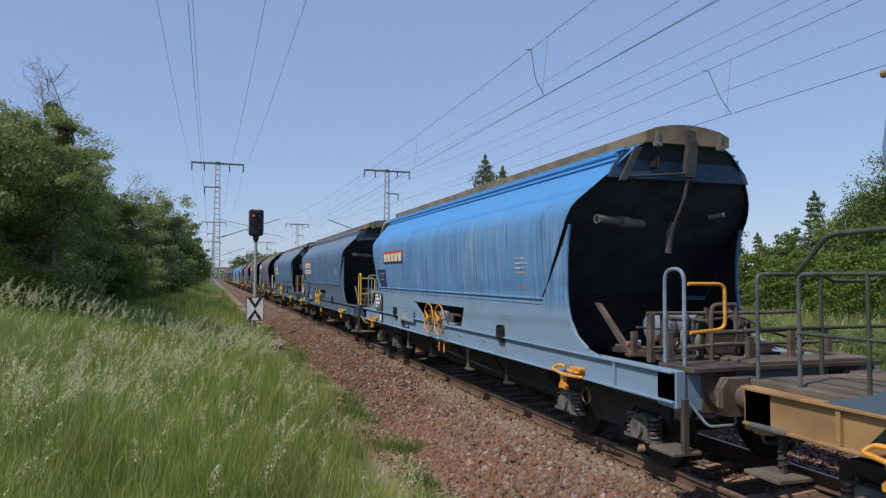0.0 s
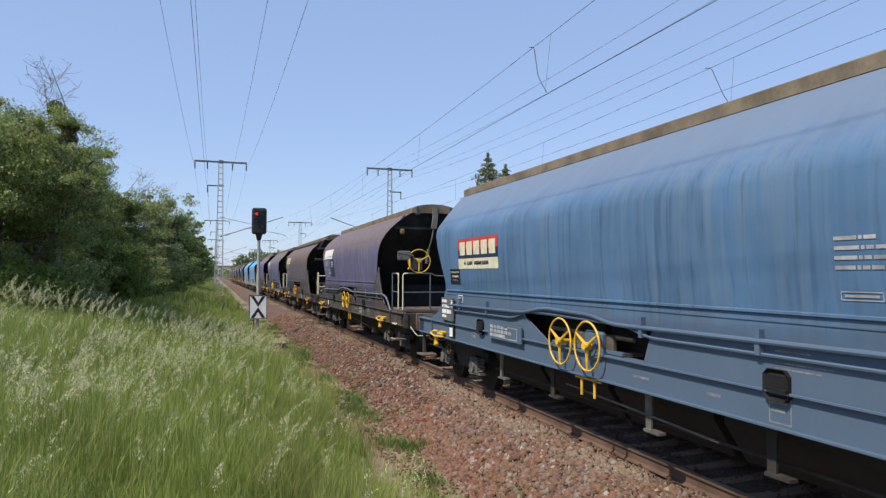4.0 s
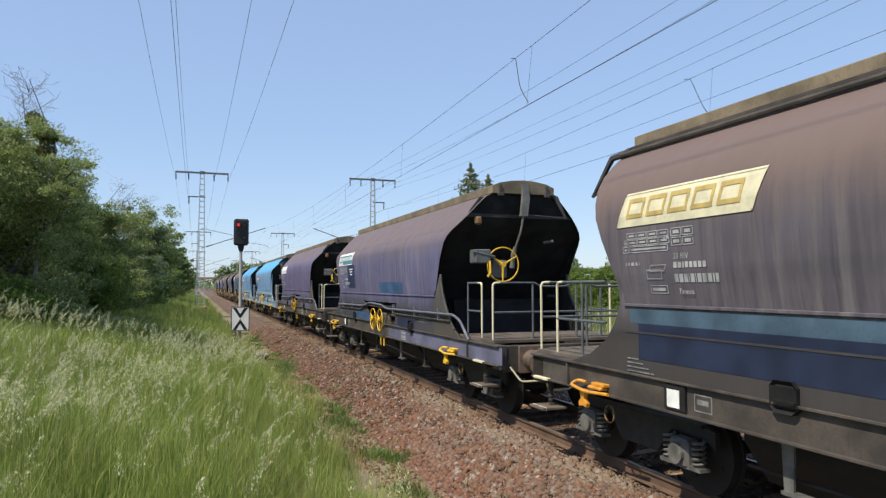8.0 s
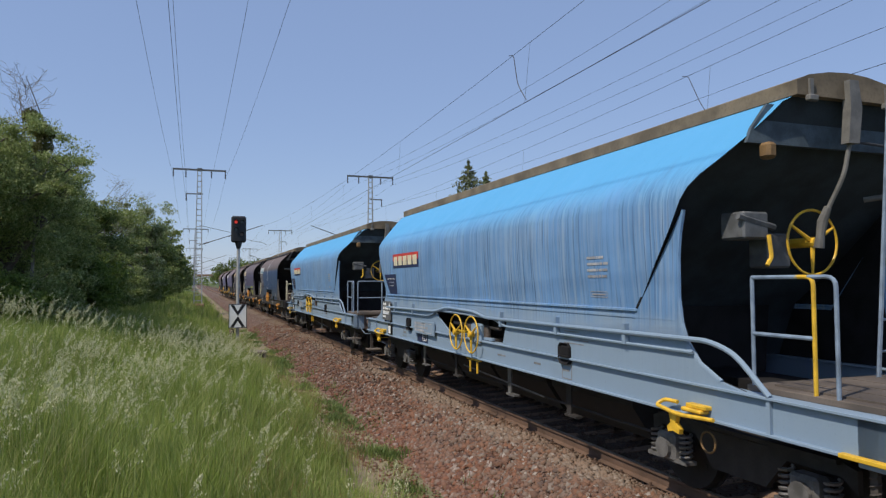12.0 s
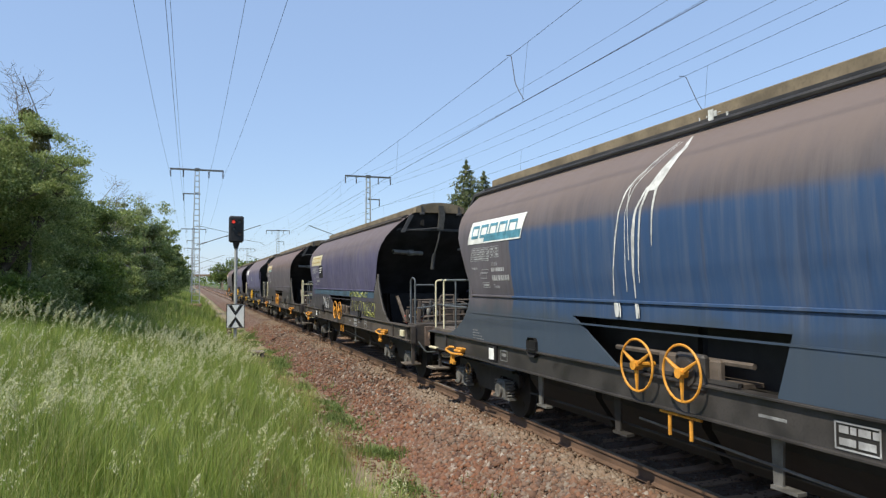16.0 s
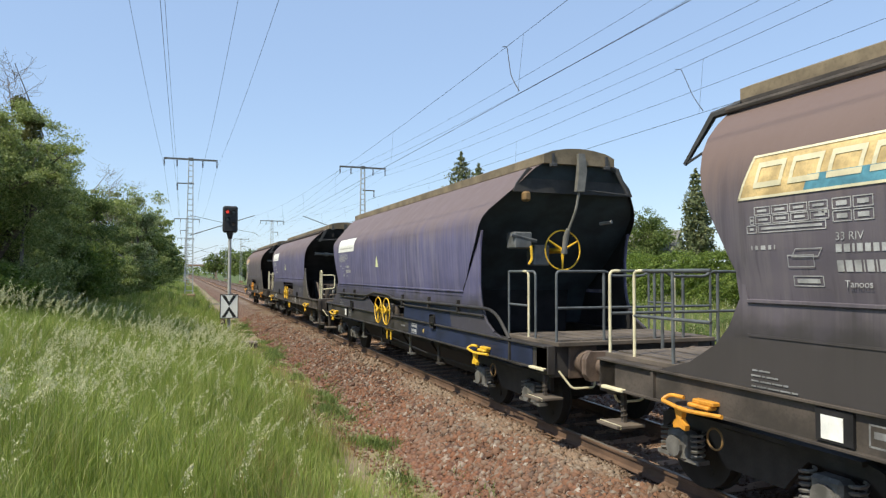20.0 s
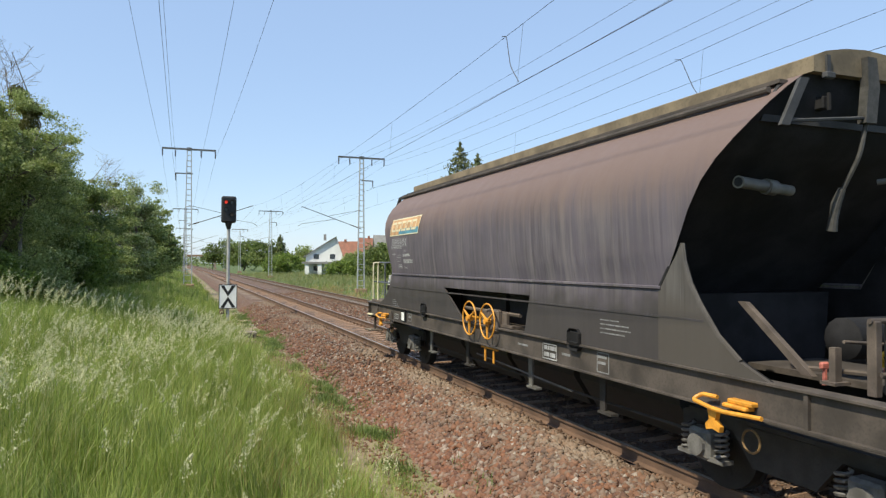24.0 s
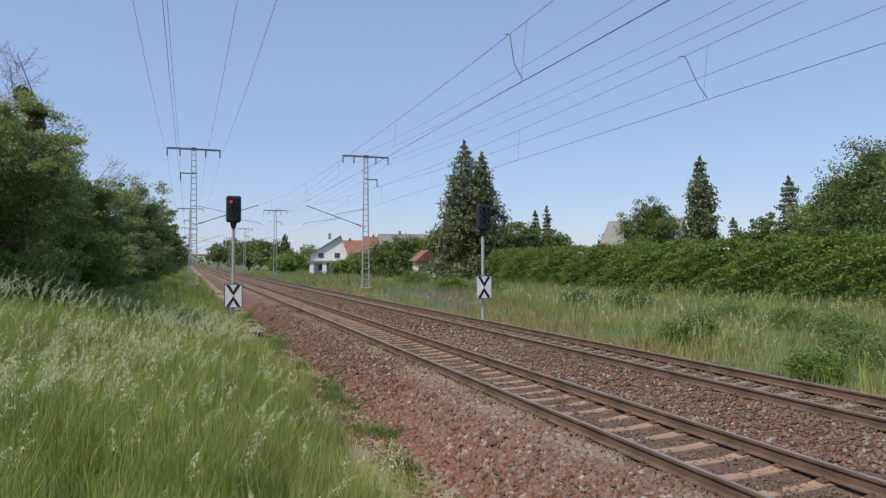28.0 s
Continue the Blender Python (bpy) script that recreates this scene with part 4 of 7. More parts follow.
        for i, (x, z, r) in enumerate(((-0.78, 1.66, 0.045), (-0.66, 1.55, 0.055), (-0.52, 1.66, 0.04), (-0.45, 1.5, 0.05), (-0.6, 1.74, 0.035))):
            put("valve_body", lambda bm: (tube(bm, [(x, s * 6.5, z - 0.09), (x, s * 6.5, z - 0.05), (x, s * 6.5, z + 0.05), (x, s * 6.5, z + 0.09)], [r * 0.6, r, r, r * 0.5], 10), tube(bm, [(x, s * 6.5, 1.33), (x, s * 6.5, z)], 0.018, 6)), stub_grey if i % 2 else end_steel, w, "grey brake valve", ("valve_body", s, i), True)
        put("rack_pipe", lambda bm: rails(bm, s, [(-0.8, 6.45, 1.78), (-0.3, 6.5, 1.74), (-0.1, 6.52, 1.3)], 0.03), brown_steel, w, "bent rack pipe", ("rack_pipe", s))
        put("valve_handle", lambda bm: (box(bm, -1.1, -1.01, s * 5.98 - 0.02, s * 5.98 + 0.02, 1.41, 1.47, 0.012), tube(bm, [(-1.05, s * 5.98, 1.28), (-1.05, s * 5.98, 1.42)], 0.02, 6)), signal_red, w, "red valve handle", ("handle_rack", s))
        put("isolating_tag", lambda bm: box(bm, -0.98, -0.9, s * 6.0 - 0.012, s * 6.0 + 0.012, 1.38, 1.48, 0.006), white, w, "white tag beside the valve handle", ("tag", s))
        put("walkway_board", lambda bm: box(bm, -0.5, 1.25, min(s * 6.95, s * 7.45), max(s * 6.95, s * 7.45), 1.33, 1.365, 0.006), deck_brown, w, "worn board on the end frame", ("walk_board", s))
    for x in (-1, 1):
        shifted(dy + (0.12 if dy > 0.3 else 0.0))("diagonal_strut", lambda bm: slab(bm, [(s * 5.15, 1.92), (s * 5.24, 1.92), (s * 5.98, 1.33), (s * 5.87, 1.33)], 0, x * 1.02 - 0.03, x * 1.02 + 0.03), brown_steel, w, key=("strut", s, x))
    shifted(stub_dy)("pipe_stub", lambda bm: (tube(bm, [(-1.14, s * 5.42, 3.05), (-1.1, s * 5.41, 3.05), (-0.3, s * 5.24, 3.02)], [0.062, 0.055, 0.055], 14), tube(bm, [(-0.72, s * 5.33, 3.035), (-0.58, s * 5.3, 3.03)], 0.078, 14)), stub_grey, w, "pipe stub with a collar across the end wall", ("stub", s), True)
    # solid black disc on the stub's end, coloured as the shaded opening
    shifted(stub_dy)("pipe_mouth", lambda bm: tube(bm, [(-1.145, s * 5.421, 3.05), (-1.139, s * 5.42, 3.05)], 0.045, 14), black, w, "dark open mouth of the pipe", ("mouth", s))
    put("step", lambda bm: (box(bm, -1.5, -1.14, min(s * 7.0, s * 7.42), max(s * 7.0, s * 7.42), 0.42, 0.46, 0.008),), deck_brown, w, key=("low_step", s))
    put("step_hanger", lambda bm: box(bm, -1.36, -1.3, min(s * 7.36, s * 7.42), max(s * 7.36, s * 7.42), 0.44, 1.0), frame_black, w, key=("low_hanger", s))
    if s > 0:
        return
    put("grab_rail", lambda bm: tube(bm, rounded([(-1.24, s * 6.95, 1.3), (-1.24, s * 6.95, 2.36), (-1.24, s * 7.28, 2.36), (-1.24, s * 7.28, 1.3)], 0.17, 6), 0.021, 8), bright, w, "tall hooped grab rail", ("hoop_a", s))
    put("grab_rail", lambda bm: rails(bm, s, [(-1.22, 7.32, 2.2), (-0.78, 7.36, 2.2), (-0.78, 7.36, 1.72), (-1.2, 7.32, 1.68)], 0.02), second or bright, w, key=("hoop_b", s))


def hopper_fittings(w, prof, front, s, table, paint_m, trim):
    """Roof-end fittings on an end wall."""
    y = curve(table, 4.05)
    if s > 0:
        if front == "RP" and trim is not loco_orange:
            part("roof_bracket", lambda bm: (tube(bm, [(-0.9, y - 0.2, 3.93), (-1.0, y + 0.08, 3.88), (-1.08, y + 0.42, 3.42)], [0.05, 0.045, 0.025], 6), tube(bm, [(-1.08, y + 0.42, 3.42), (-1.0, y - 0.02, 3.6)], 0.014, 6)), galv if trim in (SKY_BLUE, STEEL_BLUE) else end_steel, w, key=("rear_bracket", front, round(y, 2)))
        return
    blue = trim in (SKY_BLUE, CYAN_BLUE, STEEL_BLUE)
    key = (s, front, round(y, 2), blue)
    part("roof_apron", lambda bm: slab(bm, [(-0.86, 3.97), (0.86, 3.97), (1.08, 3.72), (1.14, 3.58), (-1.12, 3.58), (-1.06, 3.72)], 1, y + 0.1, y + 0.14), (apron_blue if front == "P" else end_blue) if blue else apron_dark, w, "sheet apron under the roof end", ("apron",) + key)
    part("vent_pipe", lambda bm: (slab(bm, [(-0.06, 4.22), (0.06, 4.22), (0.1, 3.95), (0.05, 3.6), (-0.09, 3.6), (-0.05, 3.95)], 1, y - 0.13, y - 0.04), tube(bm, rounded([(-0.02, y - 0.08, 3.62), (-0.06, y - 0.04, 3.3), (-0.12, y + 0.12, 2.95)], 0.1), 0.022, 8),
                                  tube(bm, [(-0.12, y + 0.1, 3.0), (-0.13, y + 0.16, 2.86), (-0.14, y + 0.18, 2.72), (-0.14, y + 0.2, 2.6)], [0.035, 0.05, 0.042, 0.052], 10)), stub_grey if front == "P" else end_hose, w, "bent filling pipe on the end wall", ("vent",) + key)
    if front == "E":
        part("apron_bar", lambda bm: tube(bm, [(-1.02, y - 0.04, 3.56), (-0.06, y - 0.1, 3.65)], 0.017, 6), end_steel, w, key=("apron_bar",) + key)
        part("apron_strap", lambda bm: slab(bm, [(-1.06, 3.52), (-0.96, 3.52), (-0.72, 3.97), (-0.82, 3.97)], 1, y - 0.07, y - 0.03), end_steel, w, key=("apron_strap",) + key)
        part("apron_hook", lambda bm: (box(bm, -0.5, -0.42, y - 0.02, y + 0.1, 3.72, 3.84, 0.01), tube(bm, [(-0.46, y - 0.05, 3.7), (-0.46, y - 0.05, 3.86)], 0.02, 6)), end_black, w, key=("apron_hook",) + key)
    else:
        part("inspection_lug", lambda bm: (box(bm, -0.98, -0.86, y - 0.02, y + 0.12, 3.42, 3.58, 0.03),), ring_rust, w, "rusty lug at the shell's corner", ("lug",) + key)
    part("wall_lug", lambda bm: tube(bm, [(0.62, y + 0.3, 3.12), (0.72, y + 0.1, 3.14)], 0.03, 8), stub_grey, w, "small grey lug on the end wall", ("wall_lug",) + key)
    x = -1 if s > 0 else 1
    if front in ("RP", "P"):
        part("roof_bracket", lambda bm: (tube(bm, [(x * 0.62, y - s * 0.1, 4.06), (x * 0.74, y + s * 0.02, 3.99), (x * 0.9, y + s * 0.1, 3.58)], [0.06, 0.05, 0.022], 6), tube(bm, [(x * 0.9, y + s * 0.1, 3.58), (x * 0.1, y + s * 0.06, 3.63)], 0.013, 6)), end_steel, w, key=("bracket", s, front, x, round(y, 2)))


def wagon(n, paint_m, front_kind, logo, accent, prof, trim, label, ladder=False, post=None, grey=None, marks=()):
    w = thing("hopper_wagon", label, "freight wagon", "wagons of the freight train")
    front = FRONT_E if front_kind == "E" else FRONT_P
    fk = front_kind
    pk = "round" if prof is ROUND else "angled"
    if prof is ANGLED and trim is frame_black:
        prof, pk = DARK_ANGLED, "dark"
    rear = REAR_BLUE if pk == "angled" else REAR
    if pk != "angled":
        front = FRONT_D
    # places of the two headstocks, of the bogies, and how far the end fittings are shifted
    ends = {-1: 7.4 if pk == "angled" else 7.1, 1: 7.9}
    shift = {-1: -0.05 if pk == "angled" else 0.4, 1: 0.45}
    hr, hf = ends[1], ends[-1]
    tips = {-1: (PITCH + OFFSET[n] - OFFSET[max(n - 1, 0)]) / 2 - 0.005 - AFT, 1: (PITCH + OFFSET[min(n + 1, 15)] - OFFSET[n]) / 2 - 0.005 + AFT}
    lz = prof[0][1]
    back = curve(rear, lz)
    grey, post = grey or grey_rail, post or cream
    part("tank", lambda bm: shell_shape(bm, prof, front, rear), paint_m, w, "curved hopper body with weathered paint", ("shell", fk, pk), True)
    for s in (-1, 1):
        # near-black sheet added inside the overhang, carrying its shade as colour
        part("shell_lining", lambda bm: lining_shape(bm, prof, front, s), end_black, w, "inside of the overhanging shell, shade in its dark colour", ("inner", fk, pk, s), True)
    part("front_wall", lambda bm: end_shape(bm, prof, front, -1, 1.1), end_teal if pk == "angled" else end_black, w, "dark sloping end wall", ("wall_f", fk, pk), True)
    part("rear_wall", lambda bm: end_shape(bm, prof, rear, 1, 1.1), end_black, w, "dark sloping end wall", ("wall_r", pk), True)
    a, b = curve(front, 4.1), curve(rear, 4.1)
    arch = [(-0.66, 4.04), (-0.66, 4.18), (-0.5, 4.245), (-0.25, 4.29), (0, 4.305), (0.25, 4.29), (0.5, 4.245), (0.66, 4.18), (0.66, 4.04)]
    part("roof_cap", lambda bm: slab(bm, arch, 1, a - 0.06, b + 0.06), roof_tan, w, "lichen-stained arched roof cap", ("cap", fk, pk))
    for x in (-0.5, 0.05, 0.5):
        part("roof_clamp", lambda bm: (box(bm, x - 0.022, x + 0.022, a - 0.085, a - 0.055, 4.0, 4.2), box(bm, x - 0.06, x + 0.06, a - 0.11, a - 0.05, 3.98, 4.04, 0.01)), stub_grey if trim in (SKY_BLUE, CYAN_BLUE, STEEL_BLUE) else end_steel, w, key=("clamp", fk, pk, x))
    for s in (-1, 1):
        if fk == "E":
            part("gutter_rail", lambda bm: (tube(bm, [(s * 0.98, a + 0.15, 3.89), (s * 0.98, b - 0.1, 3.89)], 0.032, 8), box(bm, min(s * 0.8, s * 0.9), max(s * 0.8, s * 0.9), a + 0.1, b - 0.1, 3.95, 3.985)), trim, w, key=("gutter", fk, pk, s))
        lo = curve(front, lz)
        top_z = 1.68 if pk == "angled" else 1.83
        part("hopper_lip", lambda bm: box(bm, min(s * 1.40, s * 1.464), max(s * 1.40, s * 1.464), lo, back, lz - 0.032, lz + 0.002, 0.006), paint_m, w, key=("lip", fk, pk, s))
        x0, x1 = min(s * 1.405, s * 1.44), max(s * 1.405, s * 1.44)
        f0 = lo
        lean = curve(front, 2.0) - curve(FRONT_E if pk == "angled" else FRONT_D, 2.0)
        flare = [(y + lean, z) for y, z in (FLARE_A if pk == "angled" else FLARE_D)]
        q0, q1 = min(s * 1.385, s * 1.402), max(s * 1.385, s * 1.402)
        # dark plates added behind the panels, with shade and grime in their colour
        part("skirt_lining", lambda bm: slab(bm, [(f0 + 1.5, 1.255), (f0 + 1.5, lz - 0.06), (f0, lz - 0.06), *flare], 0, q0, q1), end_black, w, "grimy inner side of the side panel, darkened for shade", ("lining_f", s, fk, pk))
        part("skirt_lining", lambda bm: slab(bm, [(back - 1.5, 1.29), (back + 1.2, 1.29), (back + 0.75, 1.42), (back + 0.4, 1.62), (back + 0.23, 1.8), (back + 0.1, lz), (back - 1.5, lz - 0.06)], 0, q0, q1), end_black, w, "grimy inner side of the side panel, darkened for shade", ("lining_r", s, pk))
        part("skirt_panel", lambda bm: slab(bm, [(2.28, top_z), (1.3, 1.29), (back + 1.2, 1.29), (back + 0.75, 1.42), (back + 0.4, 1.62), (back + 0.23, 1.8), (back + 0.1, lz), (back + 0.14, lz + 0.22), (back + 0.05, lz + 0.22), (back, lz - 0.035), (2.28, lz - 0.035)], 0, x0, x1), paint_m, w, key=("skirt_r", pk, s))
        part("skirt_panel", lambda bm: slab(bm, [(-1.15, top_z), (2.28, top_z), (2.28, lz - 0.035), (-1.15, lz - 0.035)], 0, x0, x1), paint_m, w, key=("skirt_t", pk, s))
        part("skirt_panel", lambda bm: slab(bm, [(-0.98, 1.29), (-1.15, top_z), (-1.15, lz - 0.035), (f0, lz - 0.035), (f0, 1.29)], 0, x0, x1), paint_m, w, key=("skirt_f", s, fk, pk))
        part("flare_panel", lambda bm: slab(bm, [(f0 + 0.04, 1.292), (f0 + 0.04, lz - 0.035), (f0, lz), *flare], 0, min(s * 1.405, s * 1.447), max(s * 1.405, s * 1.447)), paint_m if pk == "angled" else sooty_panel, w, "flared side plate in front of the seam", ("flare", s, fk, pk))
        part("flare_edge", lambda bm: tube(bm, [(s * 1.428, y - 0.006, z) for y, z in flare[:-1]], 0.024, 6), paint_m if pk == "angled" else sooty_panel, w, "thick rim of the flared plate", ("flare_edge", s, fk, pk))
        part("belt_strip", lambda bm: box(bm, min(s * 1.43, s * 1.449), max(s * 1.43, s * 1.449), f0 - 0.62, back, lz - 0.32 if pk != "angled" else lz - 0.1, lz - 0.3 if pk != "angled" else lz - 0.08), paint_m, w, "narrow seam along the side panel", ("belt", s, fk, pk))
        # thin black strip in place of the shadow line along the seam
        part("seam_shadow_gap", lambda bm: slab(bm, [(f0 - 0.004, lz), (flare[0][0] - 0.004, flare[0][1]), (flare[0][0] + 0.03, flare[0][1]), (f0 + 0.035, lz)], 0, min(s * 1.44, s * 1.452), max(s * 1.44, s * 1.452)), end_black, w, "dark strip painted for the shadow gap under the shell's front edge", ("gap", s, fk, pk))
        part("solebar", lambda bm: (box(bm, min(s * 1.36, s * 1.42), max(s * 1.36, s * 1.42), -hf, hr, 0.97, 1.27), box(bm, min(s * 1.3, s * 1.47), max(s * 1.3, s * 1.47), -hf, hr, 1.262, 1.288, 0.004), box(bm, min(s * 1.3, s * 1.46), max(s * 1.3, s * 1.46), -hf, hr, 0.952, 0.978, 0.004),
                                    *[box(bm, min(s * 1.38, s * 1.455), max(s * 1.38, s * 1.455), y - 0.02, y + 0.02, 0.975, 1.265) for y in ((-6.3, 6.9) if pk == "angled" else (-5.75, 6.9))]), trim, w, key=("solebar", s, pk))
        # no hole is cut: a proud black box gives the pocket's shaded inside
        for y in (-2.93, 3.95) if pk == "angled" else (-2.35, 3.36):
            part("jacking_pocket", lambda bm: (box(bm, min(s * 1.43, s * 1.465), max(s * 1.43, s * 1.465), y - 0.14, y + 0.14, 1.2, 1.47, 0.05), box(bm, min(s * 1.4, s * 1.5), max(s * 1.4, s * 1.5), y - 0.13, y + 0.1, 1.29, 1.31)), end_black, w, "raised dark box standing for a shaded pocket, with a step", ("pocket", s, y))
        for k, y in enumerate((3.58, 1.65, -0.74, -2.6)):
            part("hanger_plate", lambda bm: (slab(bm, [(y - 0.07, 0.95), (y + 0.07, 0.95), (y + 0.05, 0.46), (y - 0.05, 0.46)], 0, s * 1.2 - 0.012, s * 1.2 + 0.012), box(bm, s * 1.2 - 0.05, s * 1.2 + 0.05, y - 0.24, y + 0.05, 0.46, 0.49)), bogie_grime if k % 2 else spring_grey, w, key=("hanger_plate", s, y, k % 2))
    # chutes drawn broad and low so that they block light under the wagon
    outline = [(-1.02, 1.96), (1.02, 1.96), (1.04, 1.25), (1.0, 0.75), (0.72, 0.34), (-0.72, 0.34), (-1.0, 0.75), (-1.04, 1.25)]
    for y0, y1 in ((-3.75, -1.75), (-1.6, 0.3), (0.45, 2.3), (2.45, 4.3)):
        part("hopper_chute", lambda bm: slab(bm, outline, 1, y0, y1), under_shade_grime, w, "black discharge chute between the side panels", ("chute", y0))
    part("centre_sill", lambda bm: (box(bm, -0.35, 0.35, -6.9, 7.7, 0.95, 1.2), slab(bm, [(-1.0, 1.96), (1.0, 1.96), (0.9, 0.9), (-0.9, 0.9)], 1, -3.9, 5.0)), end_black, w, "dark centre sill under the hopper", "sill")
    part("chute_lever_box", lambda bm: (box(bm, -1.38, -1.3, -0.25, 0.65, 1.3, 1.52, 0.02), box(bm, -1.36, -1.1, -0.5, 1.3, 1.29, 1.33), tube(bm, [(-1.3, -0.6, 1.5), (-1.3, 1.5, 1.5)], 0.03, 6)), brown_steel, w, key="lever_box")
    wr = 0.31 if pk == "angled" else 0.275
    for y in (0.82, 0.1):
        part("hand_wheel", lambda bm: (spoked_wheel(bm, (-1.53, y, 1.37), wr, 0), tube(bm, [(-1.53, y, 1.37), (-1.3, y, 1.37)], 0.03, 8)), accent, w, "spoked discharge hand wheel", ("hand_wheel", y, wr))
    part("wheel_gearbox", lambda bm: (box(bm, -1.46, -1.36, -0.12, 0.3, 1.2, 1.56, 0.03), tube(bm, [(-1.48, 0.1, 1.37), (-1.36, 0.1, 1.37)], 0.13, 14), box(bm, -1.4, -1.34, -0.5, 1.3, 1.3, 1.34)), trim if trim is not frame_black else brown_steel, w, "gear housing behind the hand wheel", ("wheel_gearbox", pk))
    part("rod_guide", lambda bm: tube(bm, [(-1.22, 1.2, 0.72), (-1.2, -1.9, 0.6)], 0.014, 6), spring_grey, w, "thin pale rod below the frame", "rod_guide")
    for y in (0.45, 0.13):
        part("pull_handle", lambda bm: (tube(bm, [(-1.4, y, 0.7), (-1.4, y, 0.9)], 0.02, 8), tube(bm, [(-1.4, y + 0.15, 0.92), (-1.4, y - 0.15, 0.92)], 0.015, 6)), accent, w, key=("pull", y))
    part("brake_rod", lambda bm: (tube(bm, [(-1.05, -4.2, 0.55), (-1.05, 4.2, 0.55)], 0.018, 6), tube(bm, [(-0.6, -1.2, 0.75), (-0.6, 1.6, 0.75)], 0.17, 12)), bogie_grime, w, key="rod")
    for s in (-1, 1):
        tip, hs = tips[s], ends[s]
        part("headstock", lambda bm: (box(bm, -1.34, 1.34, min(s * (hs - 0.12), s * hs), max(s * (hs - 0.12), s * hs), 0.86, 1.285, 0.01), box(bm, -1.42, -1.3, min(s * (hs - 0.3), s * (hs + 0.02)), max(s * (hs - 0.3), s * (hs + 0.02)), 0.9, 1.29, 0.008)), trim, w, key=("headstock", s, pk))
        for x in (-0.875, 0.875):
            part("buffer", lambda bm: (box(bm, x - 0.22, x + 0.22, min(s * hs, s * (hs + 0.03)), max(s * hs, s * (hs + 0.03)), 0.84, 1.28, 0.01), tube(bm, [(x, s * (hs + 0.03), 1.06), (x, s * (tip - 0.26), 1.06)], 0.155, 20), tube(bm, [(x, s * (tip - 0.3), 1.06), (x, s * (tip - 0.24), 1.06)], 0.172, 20), tube(bm, [(x, s * (tip - 0.26), 1.06), (x, s * (tip - 0.06), 1.06)], 0.13, 18)), buffer_rust, w, "rusty brown buffer sleeve", None, True)
            part("buffer_plate", lambda bm: slab(bm, [(x + px, 1.06 + pz) for px, pz in ((-0.26, -0.1), (-0.2, -0.19), (0.2, -0.19), (0.26, -0.1), (0.26, 0.1), (0.2, 0.19), (-0.2, 0.19), (-0.26, 0.1))], 1, min(s * (tip - 0.05), s * tip), max(s * (tip - 0.05), s * tip)), buffer_rust, w, "greasy buffer plate")
        y = hs
        part("coupling", lambda bm: (box(bm, -0.06, 0.06, min(s * y, s * (y + 0.35)), max(s * y, s * (y + 0.35)), 0.96, 1.12, 0.02), tube(bm, rounded([(0, s * (y + 0.3), 1.02), (0, s * (y + 0.5), 0.85), (0, s * (y + 0.66), 1.0)], 0.1), 0.035, 6)), bogie_grime, w, "screw coupling", ("coupling", s, y))
        part("brake_hose", lambda bm: tube(bm, rounded([(-0.45, s * y, 0.95), (-0.45, s * (y + 0.2), 0.72), (-0.45, s * (y + 0.7), 0.66)], 0.15), 0.025, 6), frame_black, w, key=("hose", s, y))
        part("coupler_handle", lambda bm: tube(bm, rounded([(-1.25, s * (y + 0.02), 0.95), (-1.1, s * (y + 0.12), 0.72), (-0.75, s * (y + 0.12), 0.72), (-0.7, s * (y + 0.04), 0.85)], 0.06), 0.015, 6), post, w, key=("coupler_handle", s, y))
        bogie(w, 6.0 if s > 0 else -5.45 if pk == "angled" else -5.1, accent)
    if front_kind == "E":
        equipment_end(w, -1, grey, post, shift[-1], 0.68 if pk != "angled" else 0.0, orange if paint_m is SKY_BLUE else None), platform_end(w, 1, grey, post, shift[1])
    else:
        platform_end(w, -1, grey, post, 0.85 if pk != "angled" else -0.03, 0.0 if pk != "angled" else 0.33), equipment_end(w, 1, grey, post, shift[1], 0.0)
        y, bx = (-5.08, -0.42) if pk != "angled" else (-5.58, -0.1)
        part("brake_wheel", lambda bm: (spoked_wheel(bm, (bx, y, 2.66), 0.33, 1), tube(bm, [(bx, y, 2.66), (bx, y + 0.5, 2.66)], 0.05, 8)), accent, w, "spoked hand brake wheel on the end wall", ("brake_wheel", bx, y))
        part("brake_gearbox", lambda bm: (box(bm, -1.0, -0.68, y - 0.02, y + 0.3, 2.68, 2.95, 0.02), tube(bm, [(-1.05, y, 2.9), (-0.6, y, 2.8)], 0.035, 6), box(bm, -0.6, -0.3, y + 0.08, y + 0.35, 2.4, 2.75, 0.02)), dark_steel, w, key=("gearbox", y))
        part("brake_latch", lambda bm: tube(bm, rounded([(-0.72, y - 0.05, 2.72), (-0.72, y - 0.08, 2.5), (-0.78, y - 0.08, 2.42)], 0.03), 0.022, 6), accent, w, key=("latch", y))
        pf = -5.9 if pk == "angled" else -5.42
        part("side_pipe", lambda bm: (tube(bm, rounded([(-1.49, 5.65, 1.66), (-1.49, 2.1, 1.69), (-1.49, 1.4, 1.79), (-1.49, 0.05, 1.76), (-1.49, -0.4, 1.68), (-1.49, pf + 0.25, 1.71), (-1.47, pf - 0.05, 1.62), (-1.45, pf - 0.42, 1.29)], 0.22, 6), 0.026, 8),
                                      *[box(bm, -1.5, -1.43, yy - 0.03, yy + 0.03, 1.57, 1.8) for yy in (5.0, 3.6, -1.0, -2.75, -4.3)]), plain("pipe_grey", (0.16, 0.165, 0.2), 0.5, 0.3) if trim is frame_black else trim, w, "long brake pipe clipped along the side", ("side_pipe", pk))
